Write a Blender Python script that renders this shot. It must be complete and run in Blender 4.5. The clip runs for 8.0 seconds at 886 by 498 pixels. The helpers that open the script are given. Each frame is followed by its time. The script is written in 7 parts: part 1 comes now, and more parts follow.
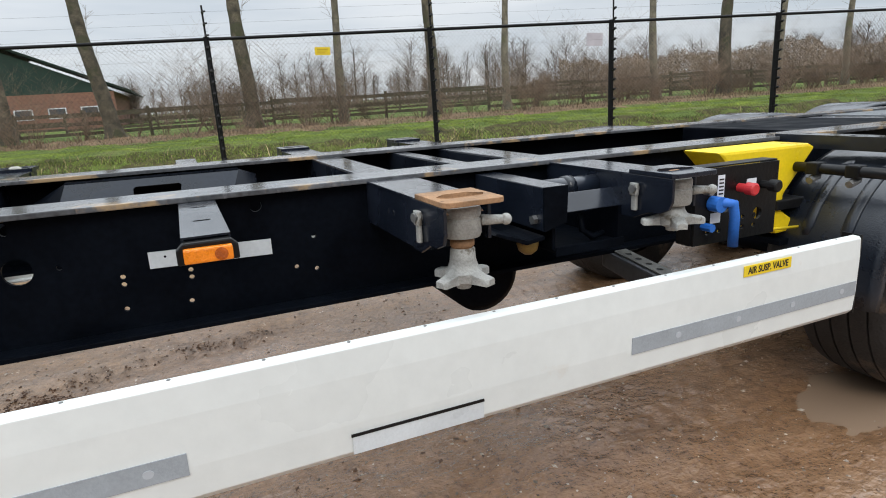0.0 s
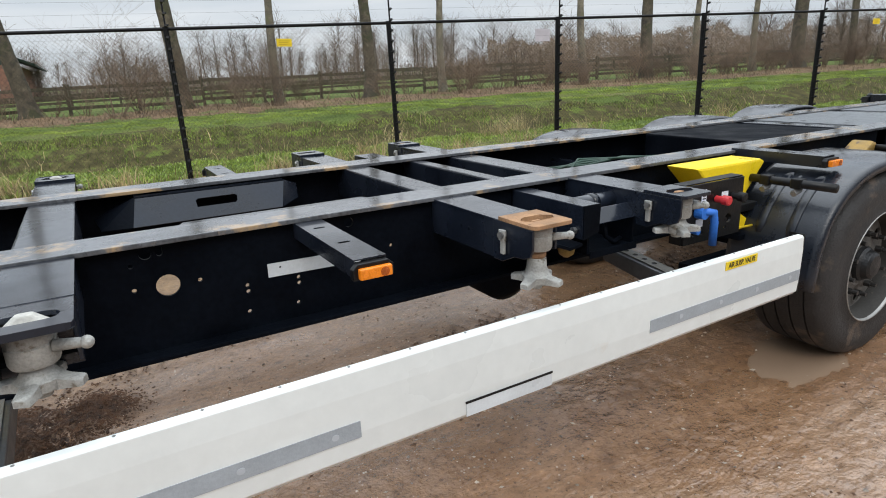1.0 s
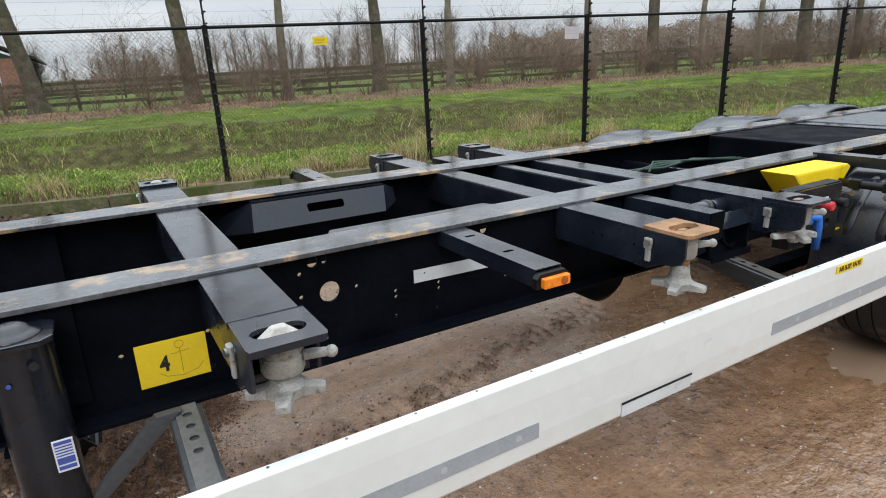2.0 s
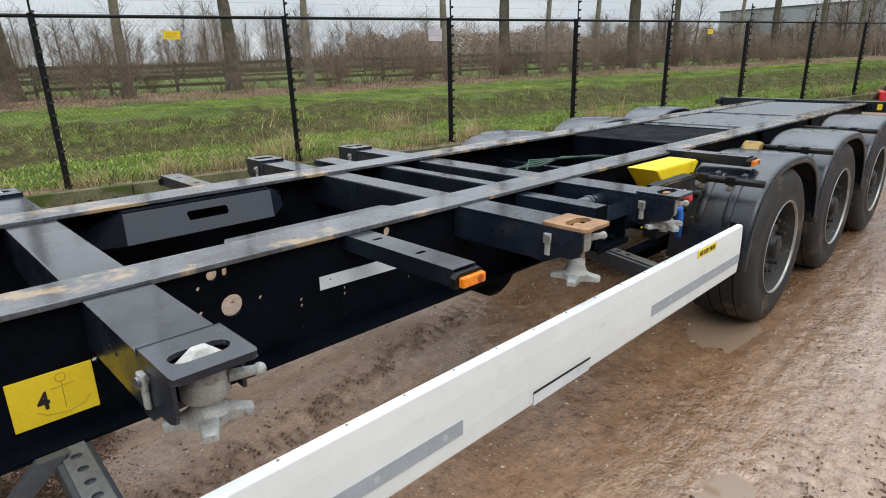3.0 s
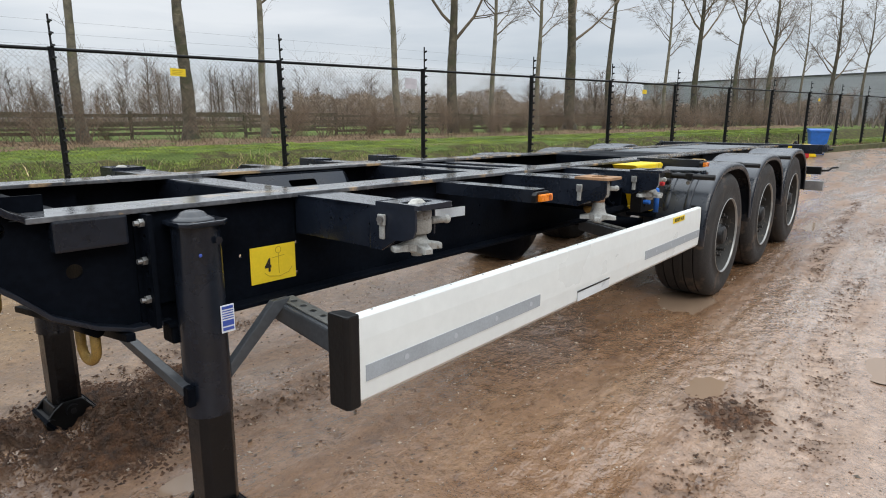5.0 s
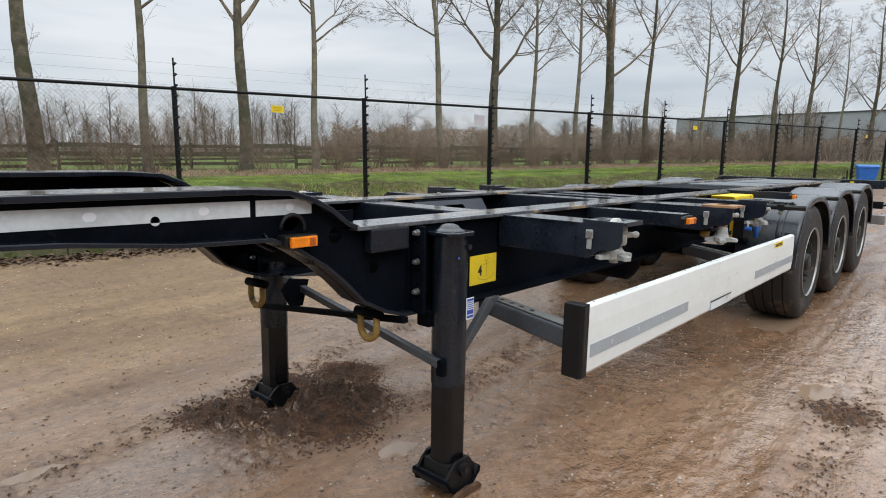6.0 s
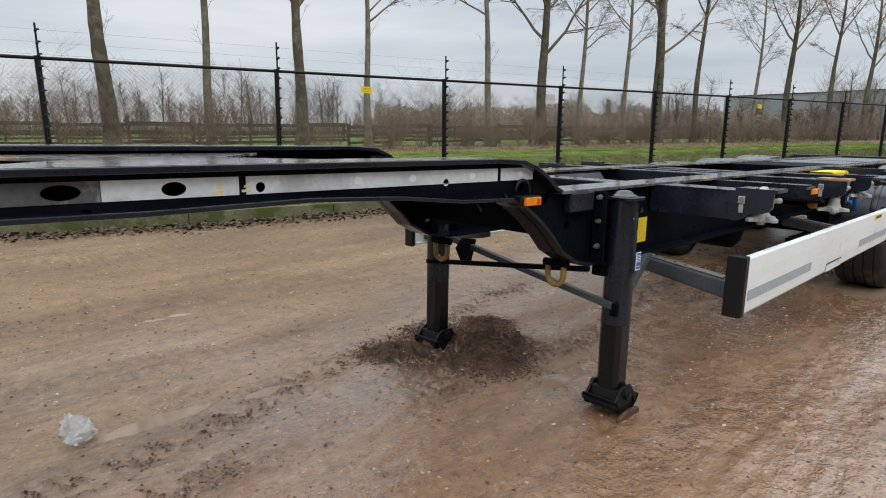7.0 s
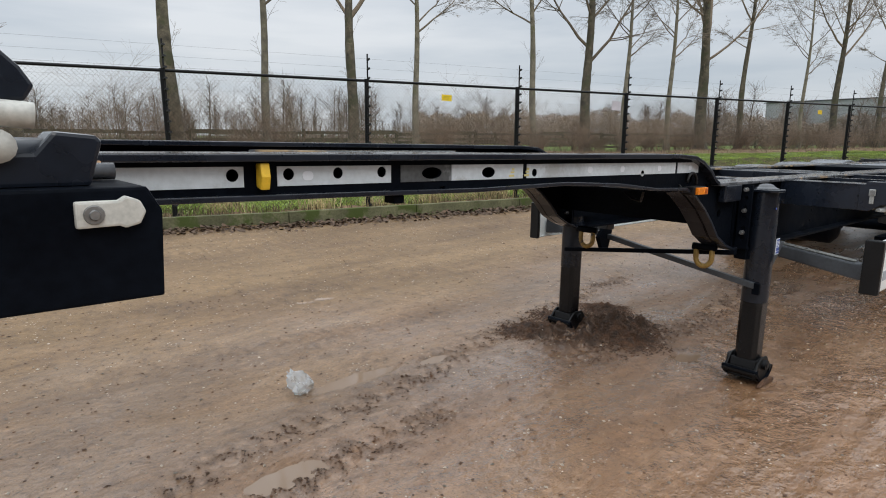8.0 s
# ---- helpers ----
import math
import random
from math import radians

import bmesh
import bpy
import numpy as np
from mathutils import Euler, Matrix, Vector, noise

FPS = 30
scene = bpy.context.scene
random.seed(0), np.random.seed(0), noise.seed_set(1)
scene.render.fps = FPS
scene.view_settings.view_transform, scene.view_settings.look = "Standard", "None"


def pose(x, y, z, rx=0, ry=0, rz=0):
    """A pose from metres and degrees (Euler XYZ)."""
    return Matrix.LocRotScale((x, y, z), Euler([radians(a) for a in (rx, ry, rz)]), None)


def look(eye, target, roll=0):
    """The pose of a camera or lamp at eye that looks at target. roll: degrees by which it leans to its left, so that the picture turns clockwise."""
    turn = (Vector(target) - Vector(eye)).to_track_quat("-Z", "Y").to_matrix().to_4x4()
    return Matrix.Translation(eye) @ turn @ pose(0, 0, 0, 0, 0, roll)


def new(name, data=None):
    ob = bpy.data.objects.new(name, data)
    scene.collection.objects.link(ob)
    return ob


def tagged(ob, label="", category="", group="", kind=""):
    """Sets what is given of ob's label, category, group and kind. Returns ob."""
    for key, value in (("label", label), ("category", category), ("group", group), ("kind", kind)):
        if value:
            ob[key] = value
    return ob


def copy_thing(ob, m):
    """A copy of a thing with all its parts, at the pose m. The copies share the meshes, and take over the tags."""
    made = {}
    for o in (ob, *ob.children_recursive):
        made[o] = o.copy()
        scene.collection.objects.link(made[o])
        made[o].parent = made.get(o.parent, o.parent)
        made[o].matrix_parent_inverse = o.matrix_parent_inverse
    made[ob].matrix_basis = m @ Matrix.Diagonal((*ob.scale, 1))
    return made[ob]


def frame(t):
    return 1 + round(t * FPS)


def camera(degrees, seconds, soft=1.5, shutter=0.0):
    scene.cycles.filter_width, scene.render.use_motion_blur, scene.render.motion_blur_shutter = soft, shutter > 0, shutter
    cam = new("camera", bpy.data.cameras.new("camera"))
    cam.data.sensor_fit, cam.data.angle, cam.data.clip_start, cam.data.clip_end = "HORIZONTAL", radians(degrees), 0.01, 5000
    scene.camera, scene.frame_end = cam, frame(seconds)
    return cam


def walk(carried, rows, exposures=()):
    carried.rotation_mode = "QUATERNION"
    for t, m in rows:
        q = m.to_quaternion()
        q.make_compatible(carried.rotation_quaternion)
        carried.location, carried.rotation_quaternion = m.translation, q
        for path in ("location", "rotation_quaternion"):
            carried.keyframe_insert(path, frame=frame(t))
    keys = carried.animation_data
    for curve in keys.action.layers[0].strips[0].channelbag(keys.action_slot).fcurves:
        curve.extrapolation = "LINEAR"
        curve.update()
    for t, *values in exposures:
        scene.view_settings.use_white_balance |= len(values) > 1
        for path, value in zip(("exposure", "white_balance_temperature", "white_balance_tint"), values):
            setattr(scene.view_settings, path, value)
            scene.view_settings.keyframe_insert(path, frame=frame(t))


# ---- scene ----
cam = camera(73.9, 8.0, soft=1.0)
PATH = [
    (0, (-1.068, 0.287, 1.355), (-0.307, 2.066, 0.85), -3.8),
    (0.5, (-1.346, 0.138, 1.542), (-0.419, 1.81, 0.954), -3.3),
    (1, (-1.64, 0.149, 1.589), (-0.679, 1.802, 1.001), -3.0),
    (1.5, (-1.927, 0.234, 1.643), (-0.982, 1.899, 1.066), -2.9),
    (1.7, (-2.028, 0.287, 1.662), (-1.09, 1.953, 1.076), -2.9),
    (2.8, (-2.162, 0.451, 1.7), (-0.935, 1.888, 1.047), -2.3),
    (3, (-2.204, 0.455, 1.69), (-0.884, 1.821, 1.064), -1.6),
    (3.5, (-2.362, 0.434, 1.644), (-0.92, 1.696, 1.073), -0.8),
    (4, (-2.563, 0.334, 1.535), (-1.061, 1.56, 1.042), -0.4),
    (4.2, (-2.636, 0.283, 1.486), (-1.132, 1.507, 0.998), -0.3),
    (5.3, (-3.491, 0.277, 1.38), (-1.995, 1.548, 0.993), 0.0),
    (5.5, (-3.659, 0.322, 1.361), (-2.167, 1.607, 1.01), 0.2),
    (6, (-4.088, 0.444, 1.423), (-2.637, 1.781, 1.092), 0.3),
    (6.5, (-4.506, 0.485, 1.429), (-3.097, 1.859, 1.074), 0.2),
    (7, (-4.943, 0.572, 1.418), (-3.585, 1.985, 1.018), 0.3),
    (7.5, (-5.393, 0.648, 1.4), (-4.076, 2.102, 1.01), 0.3),
    (8, (-5.815, 0.716, 1.383), (-4.532, 2.203, 1.007), 0.2),
]
walk(cam, [(t, look(eye, target, roll)) for t, eye, target, roll in PATH], [(0, 0.0), (6.0, -0.02), (6.5, -0.10), (7, -0.12), (8, -0.12)])
SKY_ZENITH, SKY_STRENGTH = 4.0, 1.0


# ---- world and light ----
def build_world():
    world = bpy.data.worlds.new("overcast")
    scene.world = world
    world.use_nodes = True
    nt = world.node_tree
    nt.nodes.clear()
    N = nt.nodes.new
    out, bg, sky = N("ShaderNodeOutputWorld"), N("ShaderNodeBackground"), N("ShaderNodeTexSky")
    sky.sky_type, sky.sun_disc = "NISHITA", False
    sky.sun_elevation, sky.sun_rotation = radians(32), radians(150)
    coord, sep = N("ShaderNodeTexCoord"), N("ShaderNodeSeparateXYZ")
    mapping, noise_a, noise_b = N("ShaderNodeMapping"), N("ShaderNodeTexNoise"), N("ShaderNodeTexNoise")
    mapping.inputs["Scale"].default_value = (1.6, 1.6, 11)
    noise_a.inputs["Scale"].default_value, noise_a.inputs["Detail"].default_value = 1.7, 6
    noise_b.inputs["Scale"].default_value, noise_b.inputs["Detail"].default_value = 0.8, 3
    ramp, lift = N("ShaderNodeValToRGB"), N("ShaderNodeValToRGB")
    ramp.color_ramp.elements[0].position, ramp.color_ramp.elements[0].color = 0.38, (0.55, 0.62, 0.695, 1)
    ramp.color_ramp.elements[1].position, ramp.color_ramp.elements[1].color = 0.60, (0.81, 0.85, 0.89, 1)
    # an overcast sky is far brighter overhead than at the horizon
    lift.color_ramp.elements[0].position, lift.color_ramp.elements[0].color = 0.0, (1.0, 0.99, 0.98, 1)
    lift.color_ramp.elements[1].position, lift.color_ramp.elements[1].color = 1.0, (SKY_ZENITH, SKY_ZENITH, SKY_ZENITH * 0.995, 1)
    mid = lift.color_ramp.elements.new(0.38)
    mid.color = (1.1, 1.1, 1.12, 1)
    mixed, mul, scaled = N("ShaderNodeMixRGB"), N("ShaderNodeMixRGB"), N("ShaderNodeMixRGB")
    add = N("ShaderNodeMath")
    add.operation = "ADD"
    half = N("ShaderNodeMath")
    half.operation = "MULTIPLY"
    half.inputs[1].default_value = 0.5
    scaled.blend_type, mul.blend_type = "MULTIPLY", "MULTIPLY"
    scaled.inputs[0].default_value, mul.inputs[0].default_value = 1, 1
    scaled.inputs[2].default_value = (0.1, 0.1, 0.1, 1)
    mixed.inputs[0].default_value = 0.93
    link = nt.links.new
    link(coord.outputs["Generated"], mapping.inputs["Vector"])
    link(mapping.outputs[0], noise_a.inputs["Vector"])
    link(coord.outputs["Generated"], noise_b.inputs["Vector"])
    link(noise_a.outputs[0], add.inputs[0])
    link(noise_b.outputs[0], add.inputs[1])
    link(add.outputs[0], half.inputs[0])
    link(half.outputs[0], ramp.inputs[0])
    link(coord.outputs["Generated"], sep.inputs[0])
    link(sep.outputs[2], lift.inputs[0])
    link(ramp.outputs[0], mul.inputs[1])
    link(lift.outputs[0], mul.inputs[2])
    link(sky.outputs[0], scaled.inputs[1])
    link(scaled.outputs[0], mixed.inputs[1])
    link(mul.outputs[0], mixed.inputs[2])
    link(mixed.outputs[0], bg.inputs[0])
    bg.inputs[1].default_value = SKY_STRENGTH
    link(bg.outputs[0], out.inputs[0])
    sun = new("sun", bpy.data.lights.new("sun", "SUN"))
    sun.data.energy, sun.data.angle, sun.data.color = 1.0, radians(25), (1.0, 0.96, 0.9)
    sun.matrix_world = look((-3, -8, 8), (0, 0, 0))


build_world()


# ---- materials ----
def material(name, color, rough=0.5, metal=0.0, vary=0.25, scale=6.0, bump=0.0, bump_scale=60.0, second=None, second_at=0.6, second_scale=3.0, coat=0.0, rough_vary=0.15, per_object=0.0, spec=0.5, island=0.0, wet=0.0):
    """Principled surface with two scales of variation, fine relief and, where given, patches of a second colour."""
    m = bpy.data.materials.new(name)
    m.use_nodes = True
    nt = m.node_tree
    b = nt.nodes["Principled BSDF"]
    N, link = nt.nodes.new, nt.links.new
    coord = N("ShaderNodeTexCoord")
    big, fine = N("ShaderNodeTexNoise"), N("ShaderNodeTexNoise")
    big.inputs["Scale"].default_value, big.inputs["Detail"].default_value = scale, 5
    fine.inputs["Scale"].default_value, fine.inputs["Detail"].default_value = scale * 12, 4
    link(coord.outputs["Object"], big.inputs["Vector"])
    link(coord.outputs["Object"], fine.inputs["Vector"])
    ramp = N("ShaderNodeMapRange")
    ramp.inputs[1].default_value, ramp.inputs[2].default_value = 0.3, 0.7
    ramp.inputs[3].default_value, ramp.inputs[4].default_value = 1 - vary, 1 + vary
    link(big.outputs[0], ramp.inputs[0])
    ramp2 = N("ShaderNodeMapRange")
    ramp2.inputs[1].default_value, ramp2.inputs[2].default_value = 0.3, 0.7
    ramp2.inputs[3].default_value, ramp2.inputs[4].default_value = 1 - vary * 0.6, 1 + vary * 0.6
    link(fine.outputs[0], ramp2.inputs[0])
    mulv = N("ShaderNodeMath")
    mulv.operation = "MULTIPLY"
    link(ramp.outputs[0], mulv.inputs[0])
    link(ramp2.outputs[0], mulv.inputs[1])
    last = mulv.outputs[0]
    if per_object:
        info, rr, mm = N("ShaderNodeObjectInfo"), N("ShaderNodeMapRange"), N("ShaderNodeMath")
        rr.inputs[3].default_value, rr.inputs[4].default_value = 1 - per_object, 1 + per_object
        mm.operation = "MULTIPLY"
        link(info.outputs["Random"], rr.inputs[0])
        link(rr.outputs[0], mm.inputs[0])
        link(last, mm.inputs[1])
        last = mm.outputs[0]
    if island:
        geo, rr, mm = N("ShaderNodeNewGeometry"), N("ShaderNodeMapRange"), N("ShaderNodeMath")
        rr.inputs[3].default_value, rr.inputs[4].default_value = 1 - island, 1 + island
        mm.operation = "MULTIPLY"
        link(geo.outputs["Random Per Island"], rr.inputs[0])
        link(rr.outputs[0], mm.inputs[0])
        link(last, mm.inputs[1])
        last = mm.outputs[0]
    hue = N("ShaderNodeHueSaturation")
    hue.inputs["Color"].default_value = (*color, 1)
    link(last, hue.inputs["Value"])
    shade = hue.outputs[0]
    rough_out = None
    if second:
        spots, sr, mix = N("ShaderNodeTexNoise"), N("ShaderNodeValToRGB"), N("ShaderNodeMixRGB")
        spots.inputs["Scale"].default_value, spots.inputs["Detail"].default_value, spots.inputs["Roughness"].default_value = second_scale, 8, 0.65
        link(coord.outputs["Object"], spots.inputs["Vector"])
        sr.color_ramp.elements[0].position, sr.color_ramp.elements[1].position = second_at, min(1.0, second_at + 0.07)
        link(spots.outputs[0], sr.inputs[0])
        link(sr.outputs[0], mix.inputs[0])
        link(shade, mix.inputs[1])
        mix.inputs[2].default_value = (*second, 1)
        shade = mix.outputs[0]
    link(shade, b.inputs["Base Color"])
    rv = N("ShaderNodeMapRange")
    rv.inputs[1].default_value, rv.inputs[2].default_value = 0.3, 0.7
    rv.inputs[3].default_value, rv.inputs[4].default_value = max(0.02, rough - rough_vary), min(1, rough + rough_vary)
    link(big.outputs[0], rv.inputs[0])
    link(rv.outputs[0], b.inputs["Roughness"])
    b.inputs["Metallic"].default_value = metal
    b.inputs["Specular IOR Level"].default_value = spec
    b.inputs["Coat Weight"].default_value = coat
    b.inputs["Coat Roughness"].default_value = 0.12
    if wet:
        # rain lies on what faces up
        geo, sep, up, part_wet = N("ShaderNodeNewGeometry"), N("ShaderNodeSeparateXYZ"), N("ShaderNodeMapRange"), N("ShaderNodeMath")
        link(geo.outputs["Normal"], sep.inputs[0])
        link(sep.outputs[2], up.inputs[0])
        up.inputs[1].default_value, up.inputs[2].default_value = 0.55, 0.95
        up.inputs[4].default_value = wet
        drops = N("ShaderNodeMapRange")
        drops.inputs[1].default_value, drops.inputs[2].default_value = 0.35, 0.6
        drops.inputs[3].default_value = 0.55
        link(big.outputs[0], drops.inputs[0])
        part_wet.operation = "MULTIPLY"
        link(up.outputs[0], part_wet.inputs[0])
        link(drops.outputs[0], part_wet.inputs[1])
        link(part_wet.outputs[0], b.inputs["Coat Weight"])
        b.inputs["Coat Roughness"].default_value = 0.11
        b.inputs["Coat IOR"].default_value = 1.65
    if bump:
        bn, bp = N("ShaderNodeTexNoise"), N("ShaderNodeBump")
        bn.inputs["Scale"].default_value, bn.inputs["Detail"].default_value = bump_scale, 6
        link(coord.outputs["Object"], bn.inputs["Vector"])
        link(bn.outputs[0], bp.inputs["Height"])
        bp.inputs["Strength"].default_value, bp.inputs["Distance"].default_value = bump, 0.02
        link(bp.outputs[0], b.inputs["Normal"])
    return m


PAINT = material("anthracite_paint", (0.0085, 0.0112, 0.0175), 0.26, vary=0.3, scale=4, bump=0.012, bump_scale=40, rough_vary=0.12, spec=0.4, wet=1.0)
PAINT_ARM = material("worn_anthracite_paint", (0.0095, 0.0130, 0.0215), 0.26, vary=0.3, scale=5, bump=0.012, bump_scale=40, rough_vary=0.12, spec=0.45, wet=1.0, second=(0.045, 0.047, 0.05), second_at=0.70, second_scale=9)
# lighter than PAINT: sky sheen on upper faces put into the base colour
PAINT_TOP = material("worn_skylit_rail_top", (0.088, 0.091, 0.098), 0.28, vary=0.45, scale=5, second=(0.36, 0.25, 0.14), second_at=0.532, second_scale=4.2, bump=0.025, bump_scale=60, wet=1.0)
PAINT_NECK = material("skylit_rusty_neck_top", (0.082, 0.078, 0.078), 0.26, vary=0.45, scale=6, second=(0.20, 0.115, 0.065), second_at=0.59, second_scale=3.5, bump=0.08, bump_scale=90, wet=1.0)
PAINT_TRAY = material("satin_black_paint", (0.008, 0.0115, 0.019), 0.34, vary=0.3, scale=6, bump=0.04, bump_scale=100, spec=0.3, second=(0.02, 0.02, 0.02), second_at=0.68, second_scale=8)
# near-black copy of PAINT: shade of webs, undersides and recesses in its colour
PAINT_DULL = material("shaded_dull_black_paint", (0.0030, 0.0042, 0.0068), 0.5, vary=0.35, scale=5, bump=0.08, bump_scale=70, spec=0.035, second=(0.008, 0.009, 0.011), second_at=0.66, second_scale=9)
GREY_PAINT = material("grey_primer_paint", (0.052, 0.057, 0.064), 0.5, wet=0.35, vary=0.25, scale=5, bump=0.06)
GREY_STRIP = material("dusty_grey_steel", (0.115, 0.115, 0.108), 0.55, vary=0.25, scale=6, bump=0.06)
RUST = material("bare_rusty_steel", (0.33, 0.19, 0.10), 0.7, metal=0.2, vary=0.3, scale=14, bump=0.15, second=(0.10, 0.055, 0.03), second_at=0.62, second_scale=22)
CAST = material("galvanised_cast_iron", (0.36, 0.36, 0.34), 0.62, metal=0.35, vary=0.25, scale=16, bump=0.25, bump_scale=140, second=(0.17, 0.15, 0.12), second_at=0.6, second_scale=24)
CAST_PALE = material("worn_pale_casting", (0.46, 0.45, 0.41), 0.5, vary=0.2, scale=14, second=(0.25, 0.24, 0.21), second_at=0.58, second_scale=18)
STEEL = material("zinc_plated_steel", (0.28, 0.28, 0.275), 0.42, metal=0.8, vary=0.2, scale=12)
WHITE = material("white_panel_paint", (0.735, 0.76, 0.745), 0.32, vary=0.04, scale=2.0, bump=0.02, bump_scale=40, second=(0.70, 0.69, 0.65), second_at=0.66, second_scale=5, rough_vary=0.08)
TAPE_WHITE = material("white_reflective_tape", (0.62, 0.65, 0.67), 0.4, vary=0.08, scale=8, bump=0.08, bump_scale=220, second=(0.36, 0.37, 0.37), second_at=0.64, second_scale=5)
TAPE_NECK = material("dirty_white_tape", (0.54, 0.575, 0.60), 0.42, vary=0.12, scale=5, bump=0.08, bump_scale=220, second=(0.40, 0.41, 0.41), second_at=0.60, second_scale=3.5)
TAPE_GRIMY = material("grime_covered_tape", (0.085, 0.088, 0.090), 0.5, vary=0.35, scale=6, second=(0.20, 0.21, 0.215), second_at=0.6, second_scale=9)
TAPE_GREY = material("grey_reflective_tape", (0.33, 0.36, 0.39), 0.42, vary=0.1, scale=10, bump=0.08, bump_scale=220)
TAPE_MARK = material("pale_tape_emblem", (0.44, 0.47, 0.50), 0.4, vary=0.05)
YELLOW = material("yellow_plastic", (0.86, 0.62, 0.01), 0.42, vary=0.08, scale=6, bump=0.03, second=(0.55, 0.38, 0.02), second_at=0.7, second_scale=6)
PALE_SIGN = material("pale_faded_sign", (0.52, 0.49, 0.52), 0.5, vary=0.12, scale=8)
FADED_PRINT = material("faded_yellow_print", (0.66, 0.56, 0.22), 0.5, vary=0.2, scale=30)
YELLOW_STICK = material("yellow_sticker", (0.80, 0.58, 0.02), 0.45, vary=0.06, scale=9)
AMBER = material("amber_lens", (0.80, 0.22, 0.01), 0.22, vary=0.12, scale=30, bump=0.2, bump_scale=220)
AMBER_DARK = material("amber_lens_core", (0.42, 0.09, 0.01), 0.2, vary=0.2, scale=40, bump=0.3, bump_scale=200)
BLACK = material("black_plastic", (0.005, 0.005, 0.0055), 0.42, vary=0.25, scale=8, bump=0.08, spec=0.3)
BLACK_GLOSS = material("greased_black_steel", (0.004, 0.0042, 0.005), 0.22, vary=0.3, scale=9, bump=0.1, bump_scale=40, rough_vary=0.10, spec=0.35)
RIM_DIRTY = material("dirty_silver_rim", (0.115, 0.110, 0.102), 0.6, metal=0.25, vary=0.35, scale=10, bump=0.1, second=(0.06, 0.05, 0.042), second_at=0.55, second_scale=9)
NUT = material("dull_wheel_nut", (0.040, 0.038, 0.036), 0.5, metal=0.4, vary=0.3, scale=30)
BLACK_INK = material("black_ink", (0.012, 0.012, 0.012), 0.55, vary=0.1)
INK_DARK_YELLOW = material("thin_dark_ink", (0.42, 0.29, 0.012), 0.5, vary=0.1)
DULL_YELLOW = material("aged_yellow_plastic", (0.62, 0.38, 0.02), 0.5, vary=0.15, scale=8)
FENDER = material("dark_fender_plastic", (0.012, 0.0155, 0.023), 0.32, wet=1.0, vary=0.2, scale=4, bump=0.12, bump_scale=160, second=(0.07, 0.062, 0.055), second_at=0.66, second_scale=4)
RUBBER = material("worn_tyre_rubber", (0.024, 0.0215, 0.0205), 0.7, vary=0.35, scale=6, bump=0.3, bump_scale=90, second=(0.085, 0.062, 0.046), second_at=0.56, second_scale=4.5)
RIM = material("silver_grey_rim", (0.045, 0.043, 0.040), 0.6, spec=0.15, metal=0.0, vary=0.2, scale=8, second=(0.10, 0.085, 0.07), second_at=0.6, second_scale=12)
RIM_EDGE = material("bright_rim_edge", (0.34, 0.335, 0.32), 0.42, metal=0.5, vary=0.2, scale=12)
HUB = material("dark_greasy_hub", (0.014, 0.014, 0.015), 0.45, metal=0.3, vary=0.35, scale=16, bump=0.15)
BLUE = material("blue_plastic", (0.02, 0.13, 0.48), 0.42, vary=0.15, scale=9)
RED = material("red_plastic", (0.55, 0.03, 0.035), 0.4, vary=0.15, scale=9)
STICKER_BLUE = material("blue_label", (0.05, 0.09, 0.36), 0.4, vary=0.06)
LABEL_WHITE = material("white_label", (0.72, 0.74, 0.78), 0.45, vary=0.05)
HOOK = material("faded_yellow_steel", (0.30, 0.19, 0.05), 0.55, metal=0.2, vary=0.3, scale=20, second=(0.10, 0.07, 0.05), second_at=0.55, second_scale=14)
ALU = material("dull_aluminium", (0.42, 0.42, 0.42), 0.42, metal=0.85, vary=0.2, scale=8)
CHEQUER = material("chequer_plate", (0.20, 0.21, 0.22), 0.4, metal=0.7, vary=0.2, scale=10, bump=0.4, bump_scale=90)
POST = material("black_coated_steel", (0.006, 0.0065, 0.007), 0.5, spec=0.2, vary=0.3, scale=20, bump=0.1)
WIRE = material("dark_coated_wire", (0.016, 0.018, 0.017), 0.6, metal=0.0, vary=0.15, scale=3)
WOOD = material("weathered_fence_wood", (0.085, 0.074, 0.046), 0.85, vary=0.35, scale=5, bump=0.25, bump_scale=40)
BARK = material("poplar_bark", (0.094, 0.079, 0.054), 0.9, vary=0.7, scale=3, bump=1.0, bump_scale=18, second=(0.060, 0.060, 0.030), second_at=0.52, second_scale=0.9, per_object=0.22)
BARK_PALE = material("pale_young_bark", (0.180, 0.158, 0.116), 0.9, vary=0.45, scale=3, bump=0.8, bump_scale=22, second=(0.135, 0.130, 0.070), second_at=0.54, second_scale=1.1, per_object=0.18)
TWIG = material("bare_twigs", (0.165, 0.128, 0.092), 0.9, vary=0.25, scale=1.2, per_object=0.2)
BRUSH = material("reddish_brushwood", (0.185, 0.130, 0.090), 0.9, vary=0.3, scale=1.5, per_object=0.3)
FAR_WOOD = material("far_bare_woodland", (0.170, 0.130, 0.105), 0.95, vary=0.35, scale=0.08)
HEDGE = material("brown_far_hedge", (0.270, 0.205, 0.155), 0.95, vary=0.35, scale=0.35, island=0.25)
CONCRETE = material("mossy_concrete", (0.115, 0.112, 0.062), 0.9, spec=0.2, vary=0.4, scale=3, bump=0.3, bump_scale=50, second=(0.062, 0.080, 0.022), second_at=0.5, second_scale=2.2)
LEAF = material("dead_leaves", (0.085, 0.052, 0.032), 0.85, vary=0.5, scale=14, second=(0.15, 0.10, 0.06), second_at=0.56, second_scale=30)
